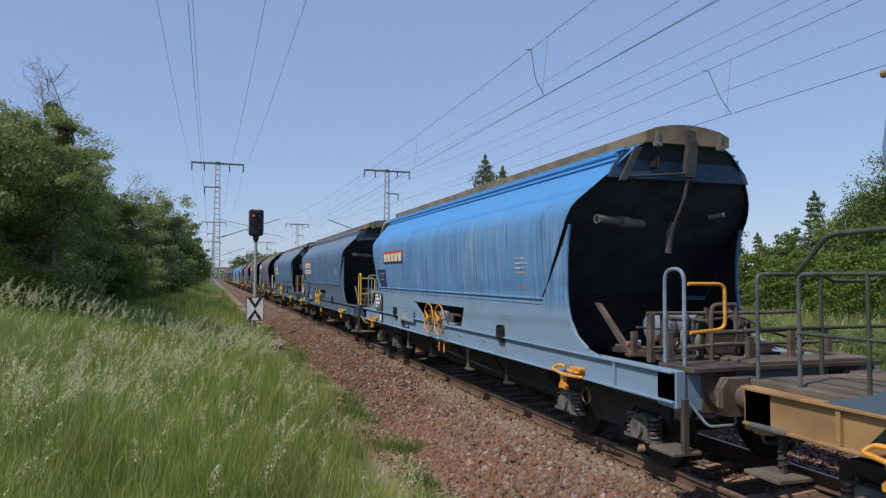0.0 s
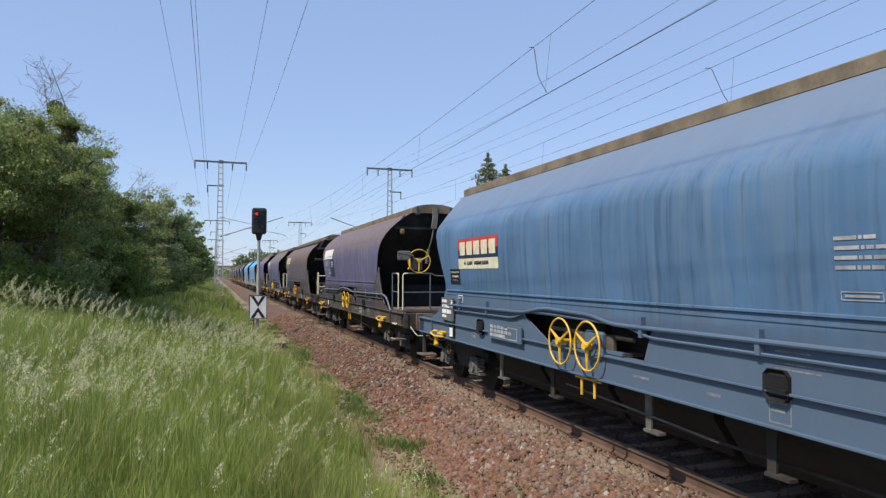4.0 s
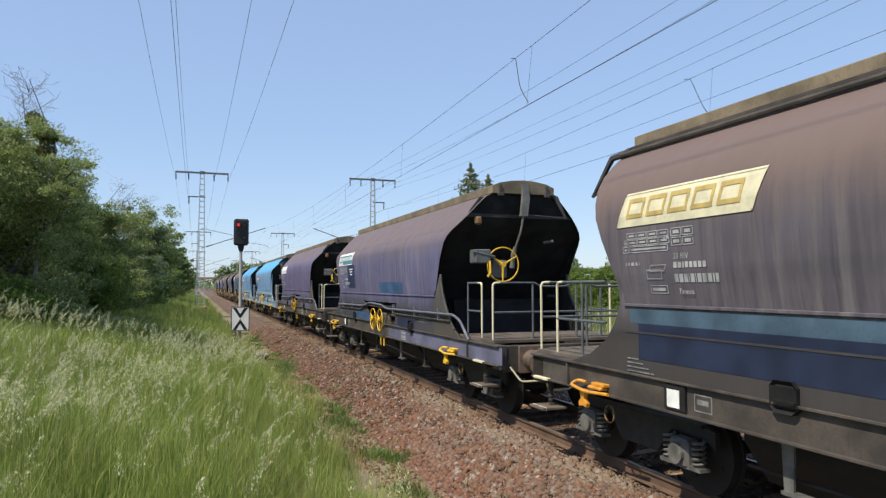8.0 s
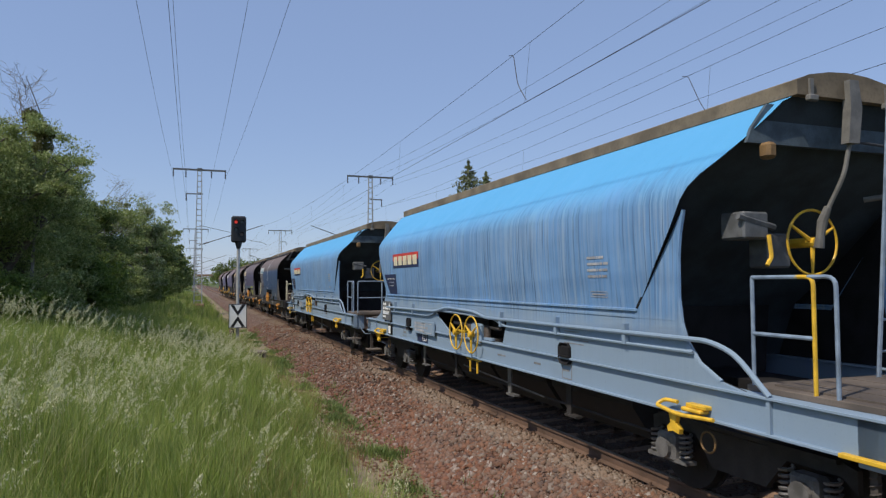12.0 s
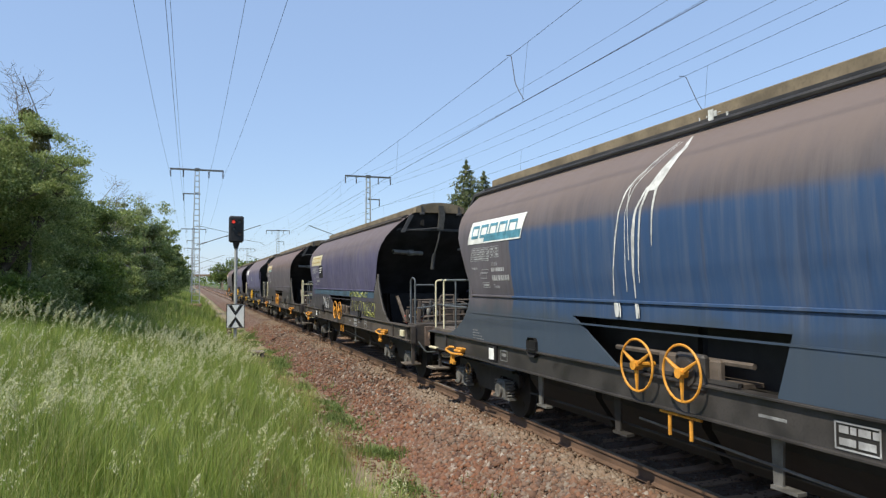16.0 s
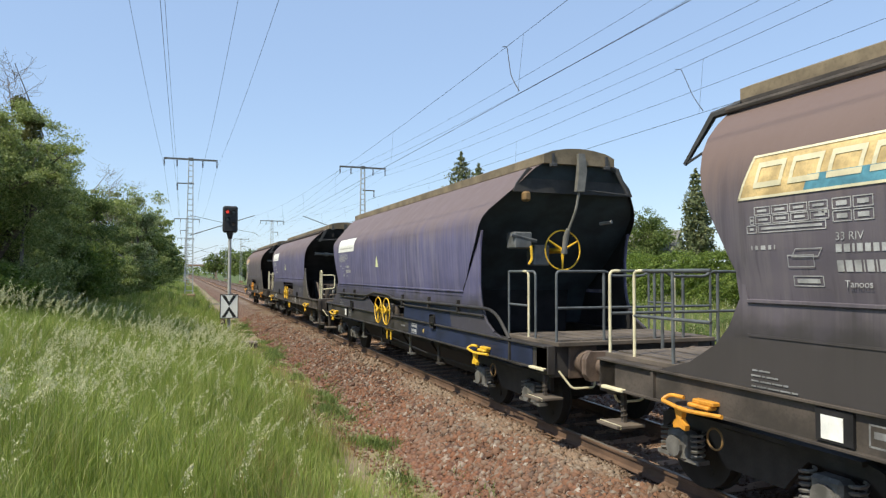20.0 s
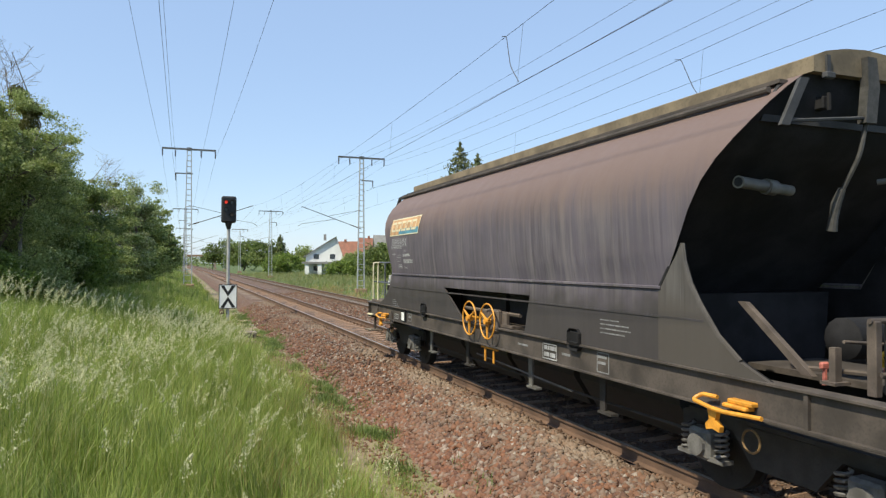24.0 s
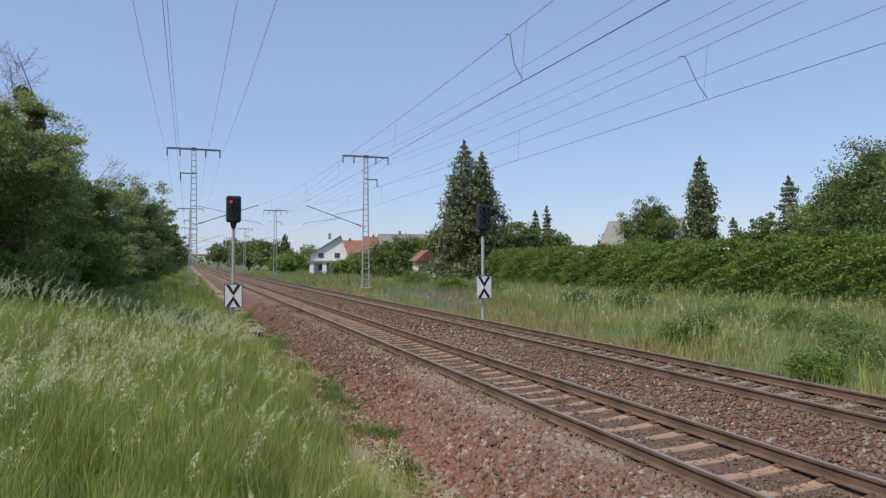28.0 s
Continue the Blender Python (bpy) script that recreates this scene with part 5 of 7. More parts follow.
        part("side_pipe", lambda bm: tube(bm, rounded([(-1.47, 5.6, 1.56), (-1.47, 2.5, 1.58), (-1.47, 1.9, 1.72), (-1.47, -0.7, 1.68), (-1.47, -1.1, 1.58), (-1.47, pf + 0.5, 1.58)], 0.2), 0.018, 6), trim, w, "thin pipe under the first", ("thin_pipe", pk))
        if ladder:
            part("ladder", lambda bm: (tube(bm, [(0.1, -6.3, 4.1), (0.1, -6.1, 1.34)], 0.022, 6), tube(bm, [(0.5, -6.3, 4.1), (0.5, -6.1, 1.34)], 0.022, 6), *[tube(bm, [(0.1, -6.0 - 0.072 * z, z), (0.5, -6.0 - 0.072 * z, z)], 0.014, 6) for z in (1.6 + 0.3 * i for i in range(9))]), grey, w, "steel ladder up the end wall", "ladder")
    hopper_fittings(w, prof, fk, -1, front, paint_m, trim)
    hopper_fittings(w, prof, "RP" if fk == "E" else "RE", 1, rear, paint_m, trim)
    decals(w, prof, logo, marks)
    return w


def bars(bm, y, z, widths, h, x=None, prof=None, gap=0.03):
    """A line of writing too small to read, as plain bars that run towards the front."""
    for k in widths:
        if prof:
            patch(bm, prof, y - k, y, z, z + h, 0, 0.006, -1, 2)
        else:
            box(bm, x, x + 0.002, y - k, y, z, z + h)
        y -= k + gap


def hollow(bm, prof, y0, y1, z0, z1, t=0.045, slant=-0.05):
    """An outlined block, leaning with the panel."""
    h, k = z1 - z0, t / (z1 - z0)
    for a, b, c, d in ((y0, y1, 0, k), (y0, y1, 1 - k, 1), (y0, y0 + t * 0.8, 0, 1), (y1 - t * 0.8, y1, 0, 1)):
        patch(bm, prof, a + slant * c, b + slant * c, z0 + h * c, z0 + h * d, slant * (d - c), 0.0115, -1, 2)


def cells(bm, prof, y, z, widths, h):
    """A row of outlined boxes with a short bar of writing in each."""
    for k in widths:
        for q in ((y - k, y, z, z + 0.008), (y - k, y, z + h - 0.008, z + h), (y - 0.008, y, z, z + h), (y - k, y - k + 0.008, z, z + h)):
            patch(bm, prof, *q, 0, 0.006, -1, 1)
        patch(bm, prof, y - k + 0.035, y - 0.035, z + 0.025, z + h - 0.025, 0, 0.006, -1, 1)
        y -= k + 0.012


def leaning(bm, prof):
    """A panel whose rear edge leans with the hopper's end."""
    rows = []
    for i in range(7):
        z = 1.99 + 0.47 * i / 6
        x = -(half_width(prof, z) + 0.006)
        rows.append([bm.verts.new((x, 4.9, z)), bm.verts.new((x, 5.52 + 0.4 * i / 6, z))])
    for a, b in zip(rows, rows[1:]):
        bm.faces.new((a[0], a[1], b[1], b[0]))


def trim_of(w):
    return next(c.data.materials[0] for c in w.children if c.name.startswith("skirt_panel"))


def decals(w, prof, logo, marks):
    kind, c1, c2 = logo
    if kind == "slant":
        panel = part("logo_panel", lambda bm: patch(bm, prof, 3.6, 5.63, 2.9, 3.27, -0.16), c1, w, "faded company panel")
        if c2 is not c1:
            part("logo_band", lambda bm: patch(bm, prof, 3.62, 4.95, 2.92, 3.04, -0.05, 0.008), c2, panel)
        rim = cream if c1 is not white else white
        part("logo_border", lambda bm: (patch(bm, prof, 3.6, 5.63, 2.9, 2.922, -0.01, 0.0095, -1, 1), patch(bm, prof, 3.45, 5.48, 3.25, 3.27, -0.01, 0.0095, -1, 1), patch(bm, prof, 3.6, 3.625, 2.9, 3.27, -0.16, 0.0095), patch(bm, prof, 5.605, 5.63, 2.9, 3.27, -0.16, 0.0095)), rim, panel)
        ink = gold if c1 is cream and c2 is cream else cream if c1 is not white and c1 is not cream else plain("faded_letter_grey", (0.3, 0.31, 0.33), 0.6) if c2 is white else c2
        if c1 is white and c2 is white:
            part("inscription", lambda bm: bars(bm, 5.35, 2.99, (0.16, 0.1, 0.2, 0.06, 0.14, 0.2, 0.12, 0.2), 0.022, prof=prof, gap=0.06), ink, panel)
        else:
            for i in range(5):
                part("logo_shape", lambda bm: hollow(bm, prof, 3.74 + 0.355 * i, 4.03 + 0.355 * i, 2.99, 3.2), ink, panel)
        part("load_table", lambda bm: (cells(bm, prof, 5.45, 2.76, (0.17,) * 4, 0.07), cells(bm, prof, 5.5, 2.685, (0.045,) + (0.17,) * 4, 0.07), cells(bm, prof, 5.54, 2.61, (0.11, 0.66), 0.07), cells(bm, prof, 4.7, 2.75, (0.16, 0.16), 0.085), cells(bm, prof, 4.7, 2.655, (0.16, 0.16), 0.085),
                                       bars(bm, 4.82, 2.73, (0.03, 0.03), 0.03, prof=prof, gap=0.02)), faded_white, w, "faded white load table")
        part("inscription", lambda bm: (bars(bm, 4.69, 2.43, (0.05, 0.05, 0.02, 0.045) + (0.045,) * 4, 0.06, prof=prof, gap=0.018), bars(bm, 4.69, 2.285, (0.055, 0.055, 0.055, 0.01, 0.055, 0.01, 0.055, 0.055, 0.055, 0.02, 0.04), 0.085, prof=prof, gap=0.016)), faded_white, w, "white wagon inscription")
        part("inscription", lambda bm: (bars(bm, 5.5, 2.47, (0.01, 0.03, 0.05, 0.03, 0.01), 0.035, prof=prof, gap=0.03), cells(bm, prof, 5.1, 2.17, (0.28,), 0.085), hollow(bm, prof, 4.88, 5.13, 2.32, 2.42, 0.008, 0.0), hollow(bm, prof, 4.84, 5.09, 2.4, 2.47, 0.008, -0.04)), faded_white, w)
        letters("33 RIV", 0.085, faded_white, w, (-(half_width(prof, 2.55) + 0.006), 4.69, 2.52))
        letters("Tanoos", 0.075, faded_white, w, (-(half_width(prof, 2.2) + 0.016), 4.64, 2.17))
    else:
        y1, y0, z0, z1 = (5.1, 3.12, 2.6, 2.93) if kind == "short" else (5.03, 3.06, 2.58, 2.95)
        panel = part("logo_panel", lambda bm: patch(bm, prof, y0, y1, z0 + 0.17, z1, 0, 0.006), c1, w, "red and navy company panel")
        part("logo_band", lambda bm: patch(bm, prof, y0, y1, z0, z0 + 0.17, 0, 0.006), c2, panel)
        step = (y1 - y0 - 0.12) / 5
        for i in range(5):
            part("logo_shape", lambda bm: patch(bm, prof, y0 + 0.06 + step * i + 0.04, y0 + 0.06 + step * (i + 1) - 0.04, z0 + 0.06, z1 - 0.06, 0, 0.0095, -1, 2), cream, panel, "cream block shape")
        if kind == "long":
            strip = part("logo_strip", lambda bm: patch(bm, prof, y0, y1, 2.38, 2.575, 0, 0.006), cream, w, "cream company strip")
            part("logo_shape", lambda bm: bars(bm, y1 - 0.3, 2.45, (0.1, 0.28, 0.7), 0.07, prof=prof, gap=0.08), navy, strip)
            part("inscription_plate", lambda bm: patch(bm, prof, 5.0, 5.57, 2.08, 2.38), end_black, w, "black plate with white writing")
            part("inscription", lambda bm: [bars(bm, 5.29 + k / 2, z, (0.07, k - 0.07), 0.035, prof=prof, gap=0.015) for z, k in ((2.3, 0.48), (2.22, 0.34), (2.14, 0.28))], white, w)
        else:
            part("inscription_plate", lambda bm: leaning(bm, prof), navy, w, "navy panel with white writing")
            part("inscription", lambda bm: [bars(bm, 5.34 + k / 2, z, (0.1, k - 0.1), 0.035, prof=prof, gap=0.02) for z, k in ((2.33, 0.62), (2.25, 0.46), (2.17, 0.38))], white, w)
        part("inscription", lambda bm: ([bars(bm, -3.55, 2.54 - 0.075 * i, k, 0.03, prof=prof, gap=0.015) for i, k in enumerate(((0.2, 0.03, 0.1), (0.22, 0.03, 0.06, 0.1), (0.2, 0.03, 0.06, 0.1), (0.18, 0.03, 0.06, 0.1)))],
                                        cells(bm, prof, -3.58, 2.08, (0.36,), 0.07)), faded_white, w, "small white data block on the side")
        plate = part("number_plate", lambda bm: slab(bm, [(5.33, 1.34), (6.06, 1.34), (6.06, 1.8), (5.33, 1.8)], 0, -1.5, -1.475), MATS["painted_dark_steel"], w, "grey inscription plate on brackets")
        for y in (5.4, 5.9):
            part("plate_bracket", lambda bm: box(bm, -1.475, -1.38, y, y + 0.05, 1.29, 1.5), frame_black, plate)
        part("inscription", lambda bm: (bars(bm, 6.0, 1.7, (0.09, 0.17), 0.06, -1.503), bars(bm, 6.0, 1.6, (0.07, 0.02, 0.32), 0.06, -1.503), bars(bm, 6.0, 1.48, (0.26, 0.18, 0.06), 0.085, -1.503), bars(bm, 6.0, 1.4, (0.26,), 0.05, -1.503), frame_lines(bm, 5.36, 5.46, 1.6, 1.76, -1.503), bars(bm, 5.45, 1.63, (0.07,), 0.1, -1.503)), white, plate)
        board = part("load_board", lambda bm: box(bm, -1.49, -1.468, 2.15, 3.5, 1.19, 1.45), trim_of(w), w, "hinged load table board")
        part("inscription", lambda bm: (bars(bm, 3.4, 1.37, (0.12,) * 5, 0.05, -1.493), bars(bm, 3.4, 1.3, (0.12,) * 6, 0.05, -1.493), bars(bm, 3.4, 1.23, (0.1, 0.5), 0.05, -1.493), frame_lines(bm, 2.3, 2.9, 1.22, 1.42, -1.493)), faded_white, board)
        gy, gz, gx = (5.12, 1.76, -1.4495) if kind == "long" else (3.02, 1.07, -1.4265)
        if kind == "short":
            part("mark_plate", lambda bm: box(bm, -1.424, -1.42, 2.72, 3.42, 1.0, 1.24), navy, w, "dark painted field on the frame")
        letters("GE", 0.1, white, w, (gx, gy, gz))
        part("inscription", lambda bm: frame_lines(bm, gy - 0.22, gy + 0.05, gz - 0.03, gz + 0.11, gx), white, w)
    part("label_plate", lambda bm: box(bm, -1.452, -1.42, 4.6, 4.92, 1.0, 1.25), end_black, w, key=("label_back", kind == "slant")).location = (0, 0 if kind == "slant" else 0.8, 0)
    part("label_card", lambda bm: box(bm, -1.457, -1.4525, 4.68, 4.87, 1.02, 1.2), white, w, "white label card", ("label_card", kind == "slant")).location = (0, 0 if kind == "slant" else 0.8, 0)
    part("inscription", lambda bm: (frame_lines(bm, 4.25, 4.5, 1.03, 1.2, -1.4225), bars(bm, 4.46, 1.1, (0.16,), 0.05, -1.4225), 
                                    bars(bm, -0.75, 1.1, (0.3,), 0.025, -1.4225), bars(bm, -2.0, 1.1, (0.2,), 0.03, -1.4225), frame_lines(bm, -3.05, -2.8, 1.0, 1.24, -1.4225), bars(bm, -2.82, 1.17, (0.18,), 0.03, -1.4225), bars(bm, -2.82, 1.1, (0.16,), 0.03, -1.4225)), dim_white, w, "small faded frame inscriptions", "sole_marks")
    part("inscription", lambda bm: [bars(bm, -2.9, 1.62 - 0.05 * i, k, 0.014, -1.442, gap=0.012) for i, k in enumerate(((0.07, 0.1, 0.06, 0.04, 0.05), (0.1, 0.04, 0.12, 0.1, 0.05, 0.08), (0.08, 0.12, 0.1, 0.05, 0.12, 0.06), (0.05, 0.1, 0.12, 0.1, 0.06)))], dim_white, w, key="small_lines")
    if kind == "slant":
        part("inscription", lambda bm: [bars(bm, 5.43 + k, 1.44 - 0.045 * i, ws, 0.014, -1.4485, gap=0.012) for i, (k, ws) in enumerate(((0.12, (0.06, 0.12)), (0.13, (0.1, 0.04, 0.12)), (0.13, (0.08, 0.12, 0.1, 0.05)), (0.13, (0.05, 0.1, 0.12, 0.1, 0.06))))], dim_white, w, key="flare_lines")
        part("inscription", lambda bm: (frame_lines(bm, -1.88, -1.5, 1.0, 1.21, -1.4285), bars(bm, -1.54, 1.125, (0.08, 0.05, 0.1, 0.05), 0.055, -1.4285, gap=0.015), bars(bm, -1.54, 1.035, (0.14, 0.14), 0.055, -1.4285, gap=0.02)), faded_white, w, "white boxed writing on the frame", "sole_box")
    for m in marks:
        m(w, prof)


def scrawl(bm, prof, y, z, size, seed, count=7, x=-1.446, thick=0.0055):
    """Sprayed loops and zigzags."""
    g = random.Random(seed)
    for i in range(count):
        pts, k = [], g.choice((3, 4, 5))
        for j in range(12):
            a = j / 11 * k * 1.6
            pts.append((x, y - size * (i * 0.85 + 0.35 * math.sin(a * 1.7 + i) + 0.03 * j), z + size * (0.5 + 0.48 * math.cos(a + i * 1.3))))
        tube(bm, pts, thick, 4)


def graffiti(w, prof):
    part("label_box", lambda bm: box(bm, -1.47, -1.42, -6.66, -6.42, 1.03, 1.17, 0.008), cream, w, "small cream label box on the frame")
    spray = plain("spray_yellow", (0.36, 0.37, 0.1), 0.7, vary=0.4)
    part("graffiti", lambda bm: scrawl(bm, prof, -1.0, 1.84, 0.15, 1, 18, -1.452, 0.0045), spray, w, "yellow sprayed scrawl")
    part("graffiti", lambda bm: scrawl(bm, prof, -1.3, 1.42, 0.32, 2, 5, -1.449, 0.0045), spray, w)
    part("graffiti", lambda bm: scrawl(bm, prof, -2.75, 1.38, 0.34, 5, 5, -1.449, 0.0045), spray, w)
    part("graffiti", lambda bm: scrawl(bm, prof, -2.9, 1.33, 0.14, 6, 10, -1.449, 0.004), spray, w)
    part("graffiti", lambda bm: scrawl(bm, prof, 3.4, 1.36, 0.4, 9, 4, -1.449, 0.008), faded_white, w, "white sprayed scrawl")


def triangle(w, prof):
    def shape(bm):
        rows = []
        for i in range(5):
            z = 2.43 + 0.28 * i / 4
            k = 0.135 * (1 - i / 4) + 0.004
            rows.append([bm.verts.new((-(half_width(prof, z) + 0.006), 1.13 + d * k, z)) for d in (-1, 1)])
        for a, b in zip(rows, rows[1:]):
            bm.faces.new((a[0], a[1], b[1], b[0]))
    part("warning_triangle", shape, plain("pale_yellow", (0.7, 0.72, 0.42), 0.5), w, "pale yellow triangle")


def touch_up(*spots):
    """Repainted stretches: on the shell above the lip, or on the flat side panel below it."""
    def mark(w, prof):
        for y0, y1, z0, z1, m in spots:
            if z0 > 1.96:
                part("repainted_patch", lambda bm: patch(bm, prof, y0, y1, z0, z1, 0.0, 0.003), m, w, "newer paint over the old")
            else:
                part("repainted_patch", lambda bm: box(bm, -1.4435, -1.4405, y0, y1, z0, z1) if z0 > 1.28 else box(bm, -1.424, -1.4205, y0, y1, z0, z1), m, w, "newer paint over the old")
    return mark


def navy_sole(w, prof):
    part("round_mark", lambda bm: tube(bm, [(-1.4205, -2.3, 1.1), (-1.4285, -2.3, 1.1)], 0.042, 14), gold, w, "small round gold mark")
    part("repainted_solebar", lambda bm: box(bm, -1.426, -1.4205, -7.0, -1.3, 0.98, 1.26), deep_navy, w, "navy repainted stretch of the frame")
    part("repainted_panel", lambda bm: slab(bm, [(-3.9, 1.3), (-0.99, 1.3), (-1.1, 1.64), (-3.8, 1.64)], 0, -1.4445, -1.4405), deep_navy, w, "navy repainted stretch of the side panel")


def trail(bm, prof, course, proud=0.005):
    """A run of dried liquid on the shell: stations of (along, height, width), drawn out smoothly."""
    zs = [c[1] for c in course][::-1]
    n = max(4, int(abs(course[0][1] - course[-1][1]) / 0.07))
    rows = []
    for i in range(n + 1):
        z = course[0][1] + (course[-1][1] - course[0][1]) * i / n
        y, w = (float(np.interp(z, zs, [c[k] for c in course][::-1])) for k in (0, 2))
        x = -(half_width(prof, z) + proud) if z > 2.06 else -1.468
        rows.append([bm.verts.new((x, y + d * w / 2, z)) for d in (-1, 1)])
    for p, q in zip(rows, rows[1:]):
        bm.faces.new((p[0], q[0], q[1], p[1]))


def spill(w, prof):
    """Dried white spill: one thick tongue from the hatch that parts into thin runs."""
    lab = "dried white spill running down"
    part("white_spill", lambda bm: trail(bm, prof, ((0.46, 3.8, 0.03), (0.38, 3.66, 0.07), (0.45, 3.45, 0.15), (0.55, 3.27, 0.2), (0.57, 3.22, 0.12))), dried, w, lab)
    runs = (((0.62, 3.28, 0.05), (0.74, 3.02, 0.035), (0.79, 2.7, 0.025), (0.84, 2.25, 0.012)),
            ((0.66, 3.27, 0.03), (0.84, 3.0, 0.04), (0.89, 2.76, 0.06), (0.93, 2.3, 0.03), (0.95, 2.08, 0.015)),
            ((0.5, 3.24, 0.04), (0.545, 2.95, 0.028), (0.575, 2.64, 0.01)),
            ((0.62, 3.77, 0.02), (0.82, 3.5, 0.022), (1.03, 3.3, 0.03), (1.13, 3.05, 0.022), (1.22, 2.75, 0.026), (1.3, 2.4, 0.018), (1.36, 2.1, 0.02)),
            ((0.55, 3.76, 0.012), (0.72, 3.5, 0.014), (0.9, 3.32, 0.016), (1.02, 3.0, 0.01), (1.05, 2.6, 0.014), (1.09, 2.15, 0.01)),
            ((0.6, 3.74, 0.01), (0.78, 3.5, 0.01), (0.98, 3.3, 0.012), (0.97, 2.9, 0.01), (0.99, 2.5, 0.014)))
    for course in runs:
        part("white_spill", lambda bm: trail(bm, prof, course, 0.006), dried, w, lab)
    for y, k in ((1.255, 0.1), (1.19, 0.03), (0.88, 0.05), (0.845, 0.02)):
        part("white_spill", lambda bm: trail(bm, prof, ((y + 0.02, 2.02, k * 0.7), (y, 1.95, k), (y, 1.86, k * 0.5))), dried, w, lab)
    part("white_spill", lambda bm: [box(bm, -0.91, -0.9, 0.08 + 0.07 * i + 0.03 * (i % 3), 0.1 + 0.07 * i + 0.05 * (i % 2), 3.95 + 0.03 * (i * 2 % 3), 3.99 + 0.025 * (i % 4)) for i in range(6)], dried, w, "white crust by the roof hatch")


def blue_panel(w, prof):
    part("notice_panel", lambda bm: patch(bm, prof, 3.27, 4.24, 2.19, 2.88, 0, 0.005), navy, w, "navy notice panel with white writing")
    part("inscription", lambda bm: [bars(bm, 3.76 + k / 2, z, (0.07, k - 0.07), 0.035, prof=prof, gap=0.015) for z, k in ((2.74, 0.46), (2.66, 0.34), (2.58, 0.28))], white, w)


def black_panel(w, prof):
    part("notice_panel", lambda bm: patch(bm, prof, 3.33, 4.08, 2.43, 2.88, 0, 0.0035), end_black, w, "black notice panel with white writing")
    part("inscription", lambda bm: [bars(bm, 4.0, z, k, 0.035, x=None, prof=prof, gap=0.02) for z, k in ((2.78, (0.08, 0.1, 0.24, 0.14)), (2.7, (0.1, 0.2, 0.12)), (2.62, (0.08, 0.2)))], white, w)


BLUE_LABEL = "bright blue hopper wagon with dirty drip marks"
TRAIN = []


def tail_wagon_end():
    """The leading ochre-framed wagon, of which the rear end shows."""
    w = wagon(0, STEEL_BLUE, "E", ("long", red, navy), orange, ANGLED, loco_orange, "blue hopper wagon with ochre underframe and dark guard rails", post=grey_rail, grey=plain("olive_rail", (0.05, 0.06, 0.04), 0.6))
    part("warning_sign", lambda bm: slab(bm, [(6.35, 1.06), (6.65, 1.06), (6.5, 1.22)], 0, -1.4245, -1.4215), black, w, "small black warning triangle")
    part("guard_hoop", lambda bm: tube(bm, rounded([(-1.3, 7.42, 2.3), (-1.3, 7.1, 2.62), (-1.3, 5.4, 2.66)], 0.1), 0.024, 8), MATS["olive_rail"], w, "tall dark green guard hoop")
    letters("15 mm", 0.1, frame_black, w, (-1.4235, 6.1, 1.08))
    part("notice_plate", lambda bm: box(bm, -1.48, -1.46, 5.2, 5.65, 1.02, 1.22), plain("sign_blue", (0.03, 0.2, 0.5), 0.4), w, "blue sign with white lines")
    part("inscription", lambda bm: [bars(bm, 5.6, z, (0.16, 0.16), 0.03, -1.4825) for z in (1.06, 1.11, 1.16)], white, w)
    return w


